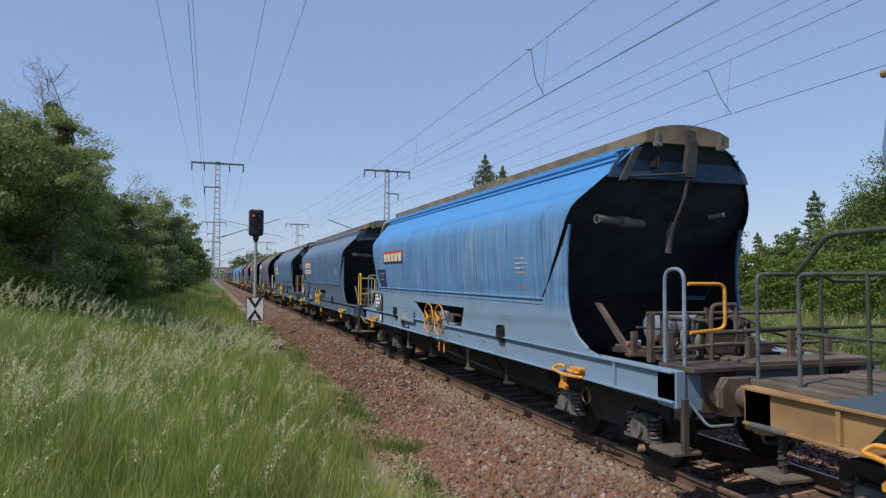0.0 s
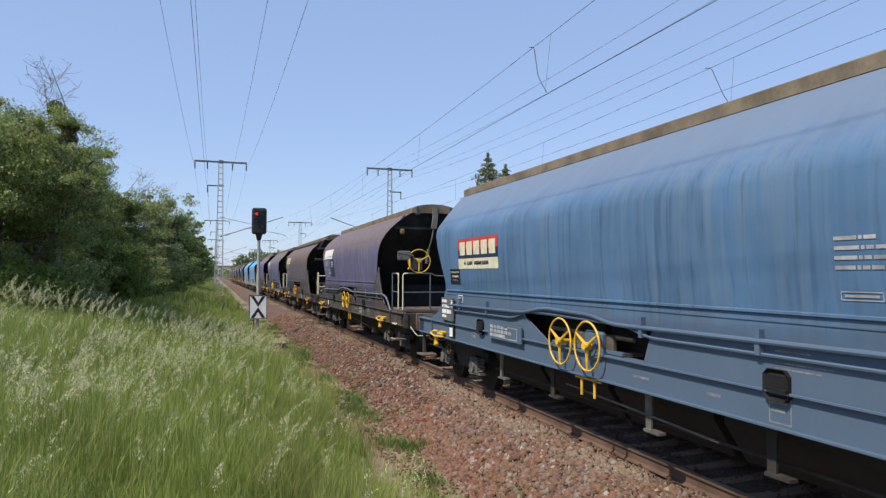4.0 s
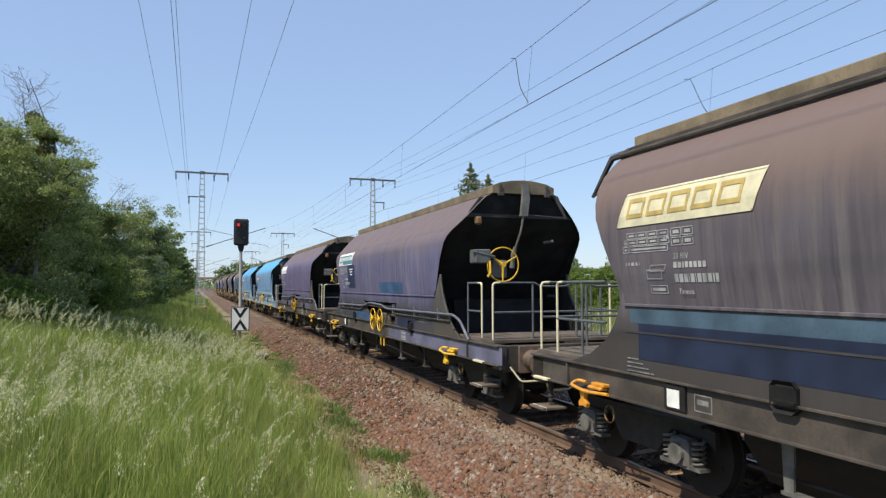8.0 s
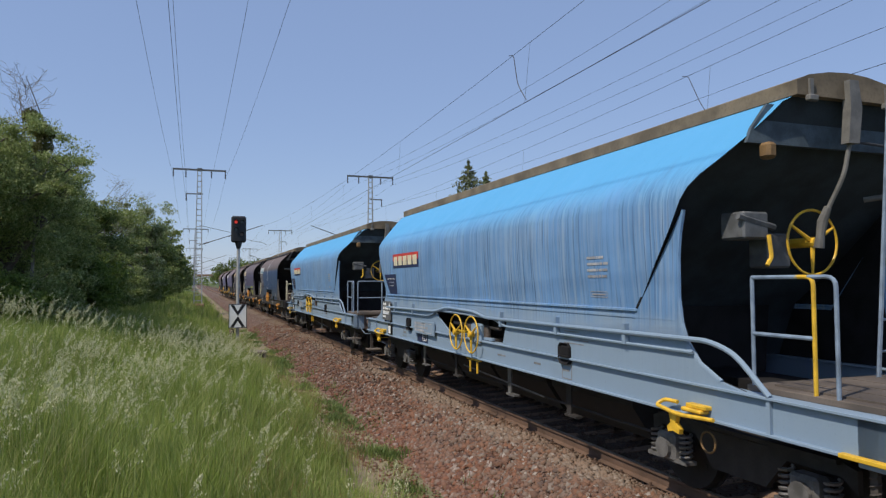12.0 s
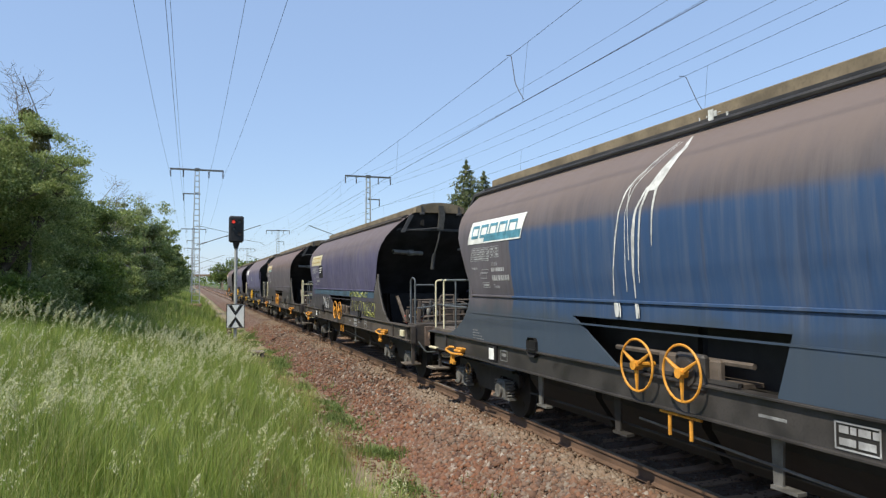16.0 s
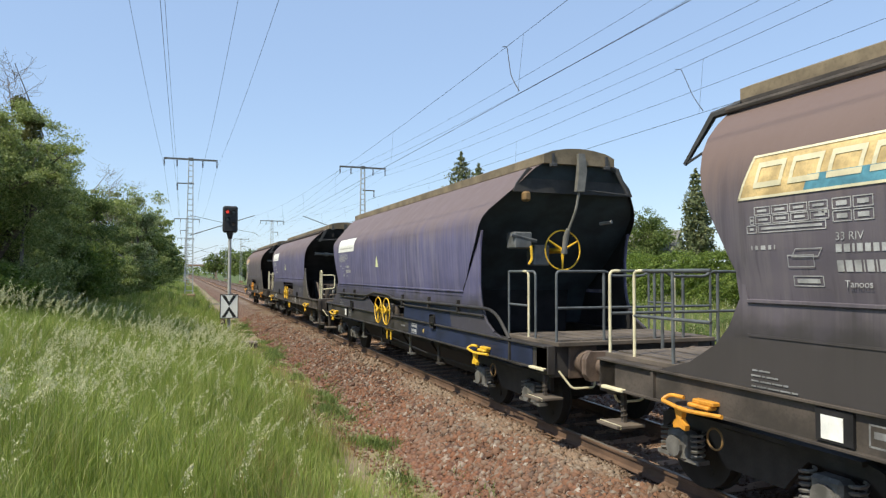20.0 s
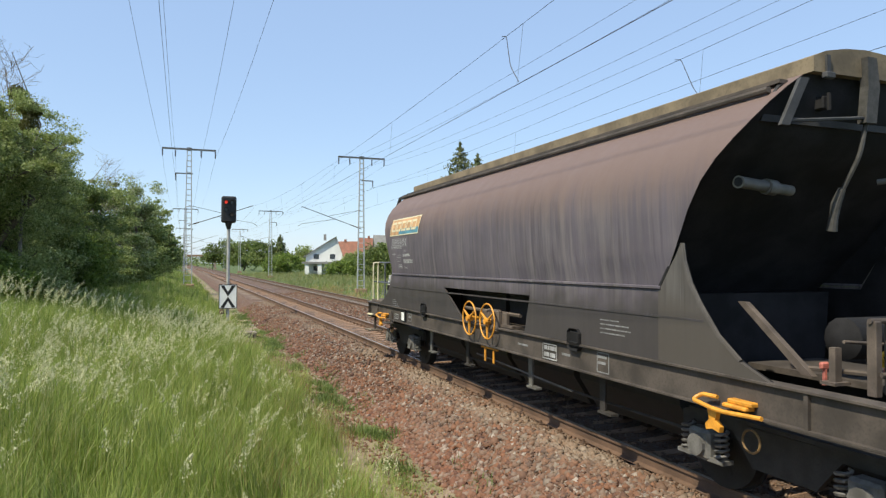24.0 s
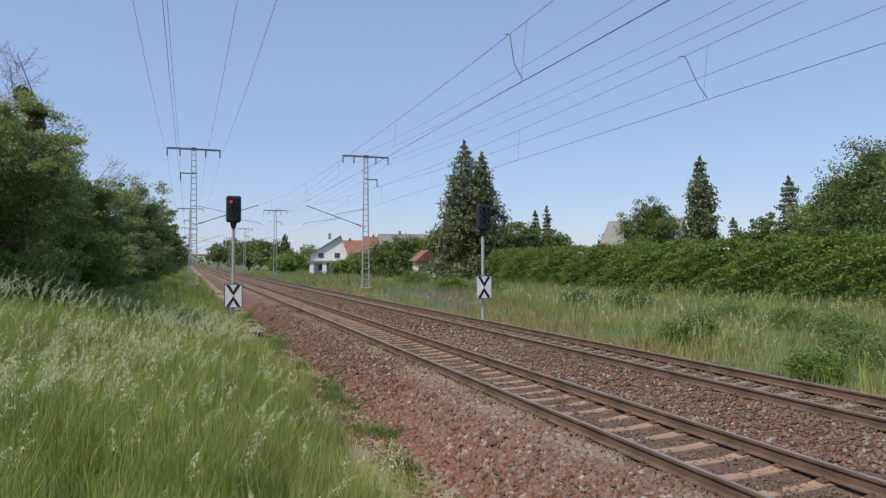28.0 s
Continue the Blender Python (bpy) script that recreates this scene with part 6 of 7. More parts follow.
def build_train():
    rows = [
        tail_wagon_end(),
        wagon(1, SKY_BLUE, "E", ("short", red, navy), orange, ANGLED, SKY_BLUE, BLUE_LABEL + ", orange hand wheels", post=plain("blue_grey_rail", (0.2, 0.26, 0.34), 0.5), grey=MATS["blue_grey_rail"]),
        wagon(2, STEEL_BLUE, "E", ("long", red, navy), yellow, ANGLED, STEEL_BLUE, "steel-blue hopper wagon with yellow hand wheels and red company panel", post=yellow),
        wagon(3, STEEL_BLUE, "P", ("long", red, navy), yellow, ANGLED, STEEL_BLUE, "steel-blue hopper wagon with yellow brake wheel and end ladder", True, post=yellow),
        wagon(4, VIOLET, "P", ("slant", white, white), yellow, ROUND, frame_black, "brown and violet hopper wagon with white panel and yellow hand wheels", marks=(blue_panel,)),
        wagon(5, BROWN, "E", ("slant", cream, cream), orange, ROUND, frame_black, "dark brown hopper wagon with cream panel and orange hand wheels", marks=(touch_up((2.25, 5.35, 1.45, 1.84, deep_navy), (2.25, 5.5, 1.84, 2.0, band_blue)),)),
        wagon(6, VIOLET, "P", ("slant", white, teal), yellow, ANGLED, frame_black, "brown and violet hopper wagon with yellow brake wheel", marks=(blue_panel, touch_up((-1.76, 0.36, 2.07, 2.34, fresh_blue), (1.5, 3.4, 1.3, 1.5, fresh_blue), (-2.6, -1.26, 1.3, 1.5, deep_navy), (-7.2, -0.4, 0.98, 1.255, lilac)))),
        wagon(7, PURPLE, "P", ("slant", white, white), yellow, ANGLED, frame_black, "purple hopper wagon with white panel and yellow hand wheels"),
        wagon(8, CYAN_BLUE, "P", ("short", red, navy), yellow, ANGLED, CYAN_BLUE, BLUE_LABEL + ", yellow brake wheel", True, post=yellow, grey=MATS["blue_grey_rail"]),
        wagon(9, CYAN_BLUE, "P", ("short", red, navy), yellow, ANGLED, CYAN_BLUE, BLUE_LABEL + ", yellow hand wheels", False, post=MATS["blue_grey_rail"], grey=MATS["blue_grey_rail"]),
        wagon(10, BROWN_BLUE, "E", ("slant", white, teal), orange, ROUND, frame_oily, "brown hopper wagon with blue repainted side and white spills", marks=(spill,)),
        wagon(11, VIOLET_GREY, "E", ("slant", cream, cream), orange, ROUND, frame_black, "dark violet-brown hopper wagon with yellow sprayed scrawls", post=grey_rail, marks=(graffiti, black_panel, touch_up((-4.0, 5.3, 1.84, 2.0, band_blue)))),
        wagon(12, BROWN, "E", ("slant", plain("faded_gold", (0.58, 0.42, 0.2), 0.6, vary=0.3), teal), orange, ROUND, frame_black, "dark grey-brown hopper wagon with cream panel and orange hand wheels"),
        wagon(13, VIOLET, "P", ("slant", white, white), yellow, ANGLED, frame_oily, "violet hopper wagon with pale triangle and yellow brake wheel", marks=(triangle, navy_sole)),
        wagon(14, VIOLET, "E", ("slant", white, white), yellow, ROUND, frame_black, "violet-brown hopper wagon with white panel and yellow hand wheels", marks=(triangle,)),
        wagon(15, BROWN, "E", ("slant", plain("faded_orange", (0.55, 0.32, 0.16), 0.6), teal), orange, ROUND, frame_black, "last dark violet-brown hopper wagon with tail signal on its railing"),
    ]
    last = rows[-1]
    part("tail_signal", lambda bm: slab(bm, [(-1.02, 1.72), (-0.88, 1.72), (-0.92, 1.98), (-0.98, 1.98)], 1, 7.44, 7.47), white, last, "white tail signal plate")
    part("tail_lamp", lambda bm: box(bm, -1.02, -0.88, 7.44, 7.54, 1.58, 1.72, 0.02), end_black, last, "dark tail lamp")
    letters("75 m", 0.075, faded_white, last, (-1.4235, 5.42, 1.04))
    part("inscription", lambda bm: frame_lines(bm, 5.2, 5.5, 1.015, 1.125, -1.4235), faded_white, last)
    part("foot_bracket", lambda bm: (slab(bm, [(5.6, 0.91), (5.78, 0.91), (5.72, 1.17), (5.68, 1.17)], 0, -1.45, -1.43), box(bm, -1.6, -1.43, 5.53, 5.86, 0.88, 0.905, 0.006)), frame_black, last, "small dark foot bracket")
    TRAIN.extend(rows)


def motions():
    """The train rolls past at a steady speed, and its wheels turn."""
    for n, w in enumerate(TRAIN):
        y = START + PITCH * n + OFFSET[n]
        walk(w, [(0.0, pose(0, y, 0)), (14.0, pose(0, y - SPEED * 14.0, 0)), (28.0, pose(0, y - SPEED * 28.0, 0))])
    step = 2 / 30
    turn = math.degrees(SPEED * step / 0.46)
    rows = 419
    for ws, a in WHEELS:
        walk(ws, [(step * i, pose(0, a, 0.46, turn * i)) for i in range(rows + 1)] + [(28.0, pose(0, a, 0.46, turn * 28.0 / step))])


build_train()
overhead()
signal(-4.05, 33.0, 5.34, 0.2, True)
signal(7.15, 30.0, 5.02, 0.55, False)

# ---- plants ----
def leaf_material(name, colours, rough=0.55, through_light=0.3):
    m, n, l, b = graph(name, rough)
    g, cr = n.new("ShaderNodeNewGeometry"), n.new("ShaderNodeValToRGB")
    e = cr.color_ramp.elements
    e[0].color, e[1].color = (*colours[0], 1), (*colours[-1], 1)
    for i, c in enumerate(colours[1:-1], 1):
        e.new(i / (len(colours) - 1)).color = (*c, 1)
    l.new(g.outputs["Random Per Island"], cr.inputs[0])
    big = grain(n, l, 0.45)
    col = mix(n, l, calc(n, l, "MULTIPLY", ramp(n, l, big, 0.4, 0.7), 0.35), cr.outputs[0], [c * 1.5 for c in colours[len(colours) // 2]])
    l.new(col, b.inputs["Base Color"])
    t, mx = n.new("ShaderNodeBsdfTranslucent"), n.new("ShaderNodeMixShader")
    l.new(col, t.inputs[0])
    mx.inputs[0].default_value = through_light
    l.new(b.outputs[0], mx.inputs[1]), l.new(t.outputs[0], mx.inputs[2])
    l.new(mx.outputs[0], n["Material Output"].inputs[0])
    return m


GRASS = leaf_material("meadow_grass", ((0.1, 0.155, 0.026), (0.165, 0.24, 0.04), (0.22, 0.3, 0.06), (0.28, 0.345, 0.08), (0.32, 0.35, 0.11), (0.47, 0.44, 0.21)), 0.6, 0.38)
THATCH = leaf_material("dry_straw_grass", ((0.2, 0.15, 0.065), (0.33, 0.235, 0.115), (0.44, 0.33, 0.17)), 0.8)
CREEPER = leaf_material("creeping_weeds", ((0.08, 0.125, 0.03), (0.13, 0.19, 0.05), (0.19, 0.24, 0.08)), 0.6)
RUSTY = leaf_material("rusty_sorrel_stems", ((0.2, 0.1, 0.05), (0.3, 0.17, 0.09)), 0.8)
SEED = leaf_material("grass_seed_heads", ((0.42, 0.43, 0.23), (0.55, 0.54, 0.33), (0.68, 0.65, 0.44)), 0.8)
WEED = leaf_material("trackside_weeds", ((0.09, 0.135, 0.035), (0.14, 0.19, 0.055), (0.19, 0.225, 0.08), (0.27, 0.26, 0.11), (0.38, 0.32, 0.17)))
FLOWER = leaf_material("viper_bugloss", ((0.17, 0.175, 0.2), (0.23, 0.225, 0.26)), 0.8)
ROBINIA = leaf_material("robinia_leaves", ((0.1, 0.145, 0.042), (0.175, 0.23, 0.07), (0.27, 0.325, 0.11), (0.44, 0.47, 0.22)), 0.5, 0.5)
PALE = leaf_material("pale_blossom_leaves", ((0.11, 0.15, 0.05), (0.22, 0.27, 0.11), (0.46, 0.48, 0.31)), 0.55, 0.4)
DEEP = leaf_material("deep_green_leaves", ((0.068, 0.105, 0.03), (0.13, 0.18, 0.05), (0.26, 0.31, 0.1)), 0.5, 0.5)
NEEDLE = leaf_material("spruce_needles", ((0.065, 0.085, 0.04), (0.12, 0.145, 0.062), (0.2, 0.21, 0.1)), 0.6, 0.25)
HEDGE = leaf_material("hedge_leaves", ((0.065, 0.105, 0.018), (0.135, 0.2, 0.038), (0.25, 0.32, 0.065)), 0.62, 0.42)
BARK = plain("bark", (0.1, 0.08, 0.06), 0.9, vary=0.35, scale=8, fine=30, bump=0.6, depth=0.02)


def blades(name, pts, height, width, seed, material, label, lean=0.35, simple=False):
    """Grass blades that lean together in tufts: two quads and a tip each, or one plain sliver where far off."""
    g = np.random.default_rng(seed)
    c = len(pts)
    x, y = pts[:, 0], pts[:, 1]
    z = np.where((x > -2.8) & (x < 6.9), bed_z(x, y), ground_z(x, y)) - 0.03
    h = height * g.uniform(0.45, 1.25, c) * (1 + 0.28 * wave(x, y, 0.75, 0.7) + 0.22 * wave(x, y, 2.3, 1.9) + 0.12 * wave(x, y, 6.1, 0.4))
    w = width * g.uniform(0.6, 1.4, c)
    a, d = g.uniform(0, 2 * np.pi, c), 2.6 * wave(x, y, 1.7, 0.3) + 1.9 * wave(x, y, 4.3, 2.0) + g.normal(0, 1.1, c)
    k = h * np.abs(g.normal(lean, lean * 0.7, c))
    sx, sy = np.cos(a) * w / 2, np.sin(a) * w / 2
    dx, dy = np.cos(d) * k, np.sin(d) * k
    left, right = np.stack([x - sx, y - sy, z], 1), np.stack([x + sx, y + sy, z], 1)
    tip = np.stack([x + dx, y + dy, z + np.sqrt(np.maximum(h * h - k * k, (0.3 * h) ** 2))], 1)
    if simple:
        v, t = np.stack([left, right, tip], 1), np.array([(0, 1, 2)])
    else:
        bend = np.stack([dx * 0.3, dy * 0.3, (tip[:, 2] - z) * 0.62], 1)
        side = np.stack([sx, sy, 0 * sx], 1) * 0.2
        v, t = np.stack([left, right, left + bend + side, right + bend - side, tip], 1), np.array([(0, 1, 3), (0, 3, 2), (2, 3, 4)])
    m = v.shape[1]
    f = (np.arange(c)[:, None, None] * m + t[None]).reshape(-1, 3)
    return tagged(cloud(name, v.reshape(-1, 3), f, material), label, "grass", kind="stuff")


def strew(count, x0, x1, y0, y1, seed, power=1.0, keep=None):
    g = np.random.default_rng(seed)
    p = np.stack([g.uniform(x0, x1, count), y0 + (y1 - y0) * g.random(count) ** power], 1)
    return p[keep(p[:, 0], p[:, 1], g.random(count))] if keep is not None else p


def edge(x, y, r):
    """Thin out towards the bare strip beside the ballast."""
    return r < np.clip((-3.72 - x + 0.3 * wave(x, y, 0.9) + 0.16 * wave(x, y, 2.9)) / 0.5, 0.03, 1.0)


def meadow():
    label = "tall green meadow grass swaying on the bank"
    blades("meadow_grass", strew(150000, -10.5, -3.2, 4.2, 14, 1, 1.2, edge), 0.4, 0.0068, 11, GRASS, label, 0.42)
    blades("meadow_grass", strew(26000, -11, -3.4, 4.2, 18, 43, 1.2, edge), 0.62, 0.0055, 44, GRASS, label, 0.3)
    blades("meadow_grass", strew(110000, -16, -3.2, 12, 40, 2, 1.25, edge), 0.5, 0.016, 12, GRASS, label, 0.4, True)
    blades("meadow_grass", strew(34000, -14, -3.2, 38, 150, 3, 1.1, edge), 0.55, 0.05, 13, GRASS, label, 0.3, True)
    blades("meadow_grass", strew(14000, -13, -3.2, -14, 4.4, 41, 1.0, edge), 0.45, 0.03, 42, GRASS, label, 0.3, True)
    plumes("plume_grass", strew(3600, -11.5, -3.9, 5.0, 26, 4, 1.0, tuft), 0.88, 23, "pale feathery seed plumes nodding over the meadow")
    plumes("plume_grass", strew(450, -13.5, -6.2, 10, 24, 51, 1.0, tuft), 1.1, 52, "tall pale plumes of grass in front of the wood")
    # low weeds and dry straw over the foot of the ballast
    blades("dry_straw", strew(60000, -4.6, -2.95, 4.2, 40, 24, 1.4, straw), 0.13, 0.009, 25, THATCH, "flattened dry straw between grass and ballast", 0.85, True)
    blades("path_grass", strew(60000, -4.2, -2.9, 4.2, 36, 46, 1.4, sparse), 0.16, 0.008, 47, GRASS, "short trodden grass beside the ballast", 0.6, True)
    blades("ballast_weeds", strew(150000, -3.9, -2.3, 4.2, 45, 5, 1.5, low), 0.17, 0.016, 16, CREEPER, "low green weeds creeping over the ballast edge", 0.7)
    blades("rusty_stems", strew(7000, -6.5, -3.4, 4.2, 16, 26, 1.3, rusty), 0.42, 0.006, 27, RUSTY, "rusty brown sorrel stems in the grass", 0.3)


def tuft(x, y, r):
    return r < np.clip(1.2 * wave(x, y, 0.62, 1.0) + 0.9 * wave(x, y, 1.9) - 0.1, 0.12, 1.0) * np.clip((-3.5 - x) / 1.6, 0.08, 1)


def low(x, y, r):
    return r < np.clip(1.3 * wave(x, y, 1.35, 3.0) + 1.0 * wave(x, y, 3.3) + 0.1, 0, 1) * np.exp(-((x + 2.98) / 0.42) ** 2)


def sparse(x, y, r):
    return r < np.clip(0.35 + 0.7 * wave(x, y, 1.6, 4.1) + 0.5 * wave(x, y, 3.9, 1.0), 0.04, 1)


def straw(x, y, r):
    return r < np.clip(0.4 + 0.6 * wave(x, y, 0.9, 5.0) - 0.7 * np.abs(x + 3.6), 0.02, 1)


def rusty(x, y, r):
    return r < np.clip(1.2 * wave(x, y, 0.8, 2.4) - 0.15, 0.02, 1)


def plumes(name, p, height, seed, label):
    """Thin stalks that arch over in the wind, each with a drooping feathery head."""
    g = np.random.default_rng(seed)
    c = len(p)
    h = height * g.uniform(0.65, 1.2, c)
    d, k = g.normal(0.3, 1.1, c), h * np.clip(g.normal(0.28, 0.18, c), 0.03, 0.8)
    dx, dy, z0 = np.cos(d) * k, np.sin(d) * k, ground_z(p[:, 0], p[:, 1])

    def at(u, i):
        return np.stack([p[i, 0] + dx[i] * u ** 2.2, p[i, 1] + dy[i] * u ** 2.2, z0[i] + h[i] * (u - 0.14 * u ** 3)], 1)
    one = np.arange(c)
    us = (0.0, 0.4, 0.65, 0.85, 1.0)
    side = np.stack([-np.sin(d), np.cos(d), 0 * d], 1) * 0.0016 + np.array([0.001, 0, 0])
    pts = np.stack([at(np.full(c, u), one) + s * side for u in us for s in (-1, 1)], 1)
    f = np.array([(0, 1, 3, 2), (2, 3, 5, 4), (4, 5, 7, 6), (6, 7, 9, 8)])
    tagged(cloud(name, pts.reshape(-1, 3), (one[:, None, None] * 10 + f[None]).reshape(-1, 4), GRASS), label, "grass", kind="stuff")
    n = 72
    i = np.repeat(one, n)
    u = g.uniform(0.66, 1.03, c * n)
    m = at(u, i) + g.normal(0, 1, (c * n, 3)) * (0.005 + 0.06 * (1.03 - u))[:, None]
    size = 0.014 + 0.00035 * np.clip(m[:, 1] - 6, 0, 16)
    q = leaf_corners(c * n, 1.0, g, 0.5) * size[:, None, None]
    tagged(cloud(name + "_heads", (m[:, None] + q).reshape(-1, 3), np.arange(c * n * 3).reshape(-1, 3), SEED), "feathery pale seed heads of the meadow grass", "grass", kind="stuff")


def far_side():
    clump = lambda x, y, r: r < np.clip(0.3 + 0.8 * wave(x, y, 0.5, 2.0) + 0.5 * wave(x, y, 1.7), 0.03, 1.0)
    blades("verge_weeds", strew(22000, 6.9, 14, 6, 45, 6, 1.0, clump), 0.5, 0.016, 17, WEED, "dry and green weeds along the far track", 0.3, True)
    dry = lambda x, y, r: r < np.clip(0.05 + 1.3 * wave(x, y, 0.33, 0.4) + 0.6 * wave(x, y, 1.3) + 0.7 * np.clip(8.6 - x, 0, 1), 0.02, 1.0)
    blades("verge_straw", strew(90000, 6.7, 17, 6, 80, 31, 1.0, dry), 0.4, 0.028, 32, THATCH, "dry straw-coloured grass along the far track", 0.75, True)
    lush = lambda x, y, r: r < np.clip(0.8 * wave(x, y, 0.42, 3.1) + 0.5 * wave(x, y, 1.1, 1.2), 0.02, 1.0)
    blades("verge_grass", strew(62000, 7.2, 26, 8, 80, 33, 1.0, lush), 0.85, 0.02, 34, GRASS, "tall lush green grass tufts on the far bank", 0.3, True)
    plumes("verge_plumes", strew(2500, 8, 24, 10, 45, 35, 1.0, lush), 1.1, 36, "pale seed plumes over the far bank")
    blades("verge_weeds", strew(52000, 12, 27, 12, 75, 7, 1.0, clump), 0.75, 0.03, 18, WEED, "tall weeds and grass in front of the hedge", 0.25, True)
    blades("verge_weeds", strew(26000, 6.9, 40, 60, 190, 8, 1.0), 0.6, 0.07, 19, WEED, "grassy verge far along the line", 0.25, True)
    lilac = lambda x, y, r: r < np.clip(0.9 * wave(x, y, 0.35, 4.0) + 0.3 * wave(x, y, 1.1), 0, 1)
    blades("verge_flowers", strew(7000, 8.5, 17, 30, 62, 9, 1.0, lilac), 0.8, 0.03, 20, FLOWER, "greyish-lilac flowering weeds beside the signal", 0.15, True)


def leaf_corners(c, size, g, droop=0.0):
    """Corners of c three-cornered leaves about their own middles."""
    a = g.normal(0, 1, (c, 3))
    a /= np.linalg.norm(a, axis=1)[:, None]
    b = np.cross(a, g.normal(0, 1, (c, 3)))
    b /= np.linalg.norm(b, axis=1)[:, None] + 1e-9
    s = size * g.uniform(0.6, 1.3, (c, 1))
    a, b = a * s * 0.62, b * s * 0.36
    a[:, 2] -= droop * s[:, 0]
    return np.stack([-a, a * 0.8 + b, a * 0.8 - b], 1)


def puff(c, g):
    """Points in a ball, denser towards its middle."""
    v = g.normal(0, 1, (c, 3))
    return v / np.linalg.norm(v, axis=1)[:, None] * g.random((c, 1)) ** 0.55


def crown_mesh(name, centres, size, g, material, parent, droop=0.0):
    c = len(centres)
    v = centres[:, None] + leaf_corners(c, size, g, droop)
    return cloud(name, v.reshape(-1, 3), np.arange(c * 3).reshape(-1, 3), material, parent)


def limb(bm, a, b, r0, r1, g, n=5):
    a, b = Vector(a), Vector(b)
    k = (b - a).length * 0.07
    pts = [a.lerp(b, i / 4) + (Vector(g.normal(0, k, 3)) if 0 < i < 4 else Vector()) for i in range(5)]
    tube(bm, pts, [r0 + (r1 - r0) * i / 4 for i in range(5)], n)
    return pts


def broad_tree(x, y, h, r, seed, material, leaves, size, label, name="tree", low=0.12, gaps=False):
    """A trunk with limbs, and leaves in clumps about the limb ends; low: where the crown begins, as a share of the height."""
    g = np.random.default_rng(seed)
    t = thing(name, label, "bush" if "bush" in name else "tree", "trees and bushes", "", (x, y, float(ground_z(x, y)) - 0.1))
    bm = bmesh.new()
    top = (g.normal(0, r * 0.08), g.normal(0, r * 0.08), h * 0.78)
    trunk = limb(bm, (0, 0, 0), top, 0.022 * h, 0.006 * h, g, 7)
    ends = [Vector(top)]
    for i in range(int(13 + r * 3)):
        u = g.uniform(low + 0.08, 0.95)
        p = Vector(trunk[0]).lerp(Vector(top), u)
        az, rr = i * 2.4 + g.normal(0, 0.4), r * math.sqrt(max(0.05, 1 - (2 * u - 0.95) ** 2)) * g.uniform(0.5, 0.95)
        q = p + Vector((math.cos(az) * rr, math.sin(az) * rr, h * g.uniform(0.05, 0.2)))
        b = limb(bm, p, q, 0.009 * h * (1.1 - u), 0.0025 * h, g)
        ends += [q, b[3]]
        for k in range(2):
            e = Vector(b[2]) + Vector((g.normal(0, r * 0.25), g.normal(0, r * 0.25), g.uniform(0, r * 0.3)))
            limb(bm, b[2], e, 0.003 * h, 0.0015 * h, g, 4)
            ends.append(e)
    link("trunk", bm, BARK, t)
    if leaves:
        # clumps about the limb ends and over an uneven shell
        n = 22 + int(r * 8)
        sph = g.normal(0, 1, (n, 3))
        sph /= np.linalg.norm(sph, axis=1)[:, None]
        lump = 1 + 0.22 * np.sin(sph[:, 0] * 4 + seed) + 0.15 * np.sin(sph[:, 2] * 6 + seed * 2)
        mid = h * (1 + low) / 2
        shell = sph * np.array([r, r, h * (1 - low) / 2]) * (lump * g.uniform(0.55, 0.98, n))[:, None] + [0, 0, mid]
        hubs = np.concatenate([np.array([tuple(e) for e in ends]), shell])
        hubs = hubs[hubs[:, 2] > h * low * 0.6]
        pick = g.integers(0, len(hubs), leaves)
        spread = min(r * 0.17, 0.42 if gaps else 9) * g.uniform(0.5, 1.5, len(hubs))
        c = hubs[pick] + puff(leaves, g) * (1.75 * spread[pick])[:, None] * np.array([1, 1, 0.5 if gaps else 0.62])
        crown_mesh("crown", c[c[:, 2] > 0.1], size, g, material, t)
    return t


def dead_tree(x, y, h, seed):
    """A bare trunk with many thin upright twigs."""
    g = np.random.default_rng(seed)
    t = thing("dead_tree", "bare grey dead tree among green crowns", "tree", "trees and bushes", "", (x, y, float(ground_z(x, y)) - 0.1))
    bm = bmesh.new()
    trunk = limb(bm, (0, 0, 0), (0.1, 0, h * 0.97), 0.009 * h, 0.0015 * h, g, 6)
    for i in range(46):
        u = g.uniform(0.5, 0.97)
        p, az, k = Vector((0.1 * u, 0, h * u * 0.97)), i * 2.4, h * g.uniform(0.05, 0.13)
        q = p + Vector((math.cos(az) * k, math.sin(az) * k, k * g.uniform(0.3, 1.0)))
        b = limb(bm, p, q, 0.009, 0.005, g, 4)
        for j in range(3):
            limb(bm, b[1 + j], Vector(b[1 + j]) + Vector((g.normal(0, 0.3), g.normal(0, 0.3), g.uniform(0.1, 0.45))), 0.005, 0.003, g, 3)
    link("trunk", bm, plain("dead_bark", (0.2, 0.18, 0.16), 0.9), t)
    return t


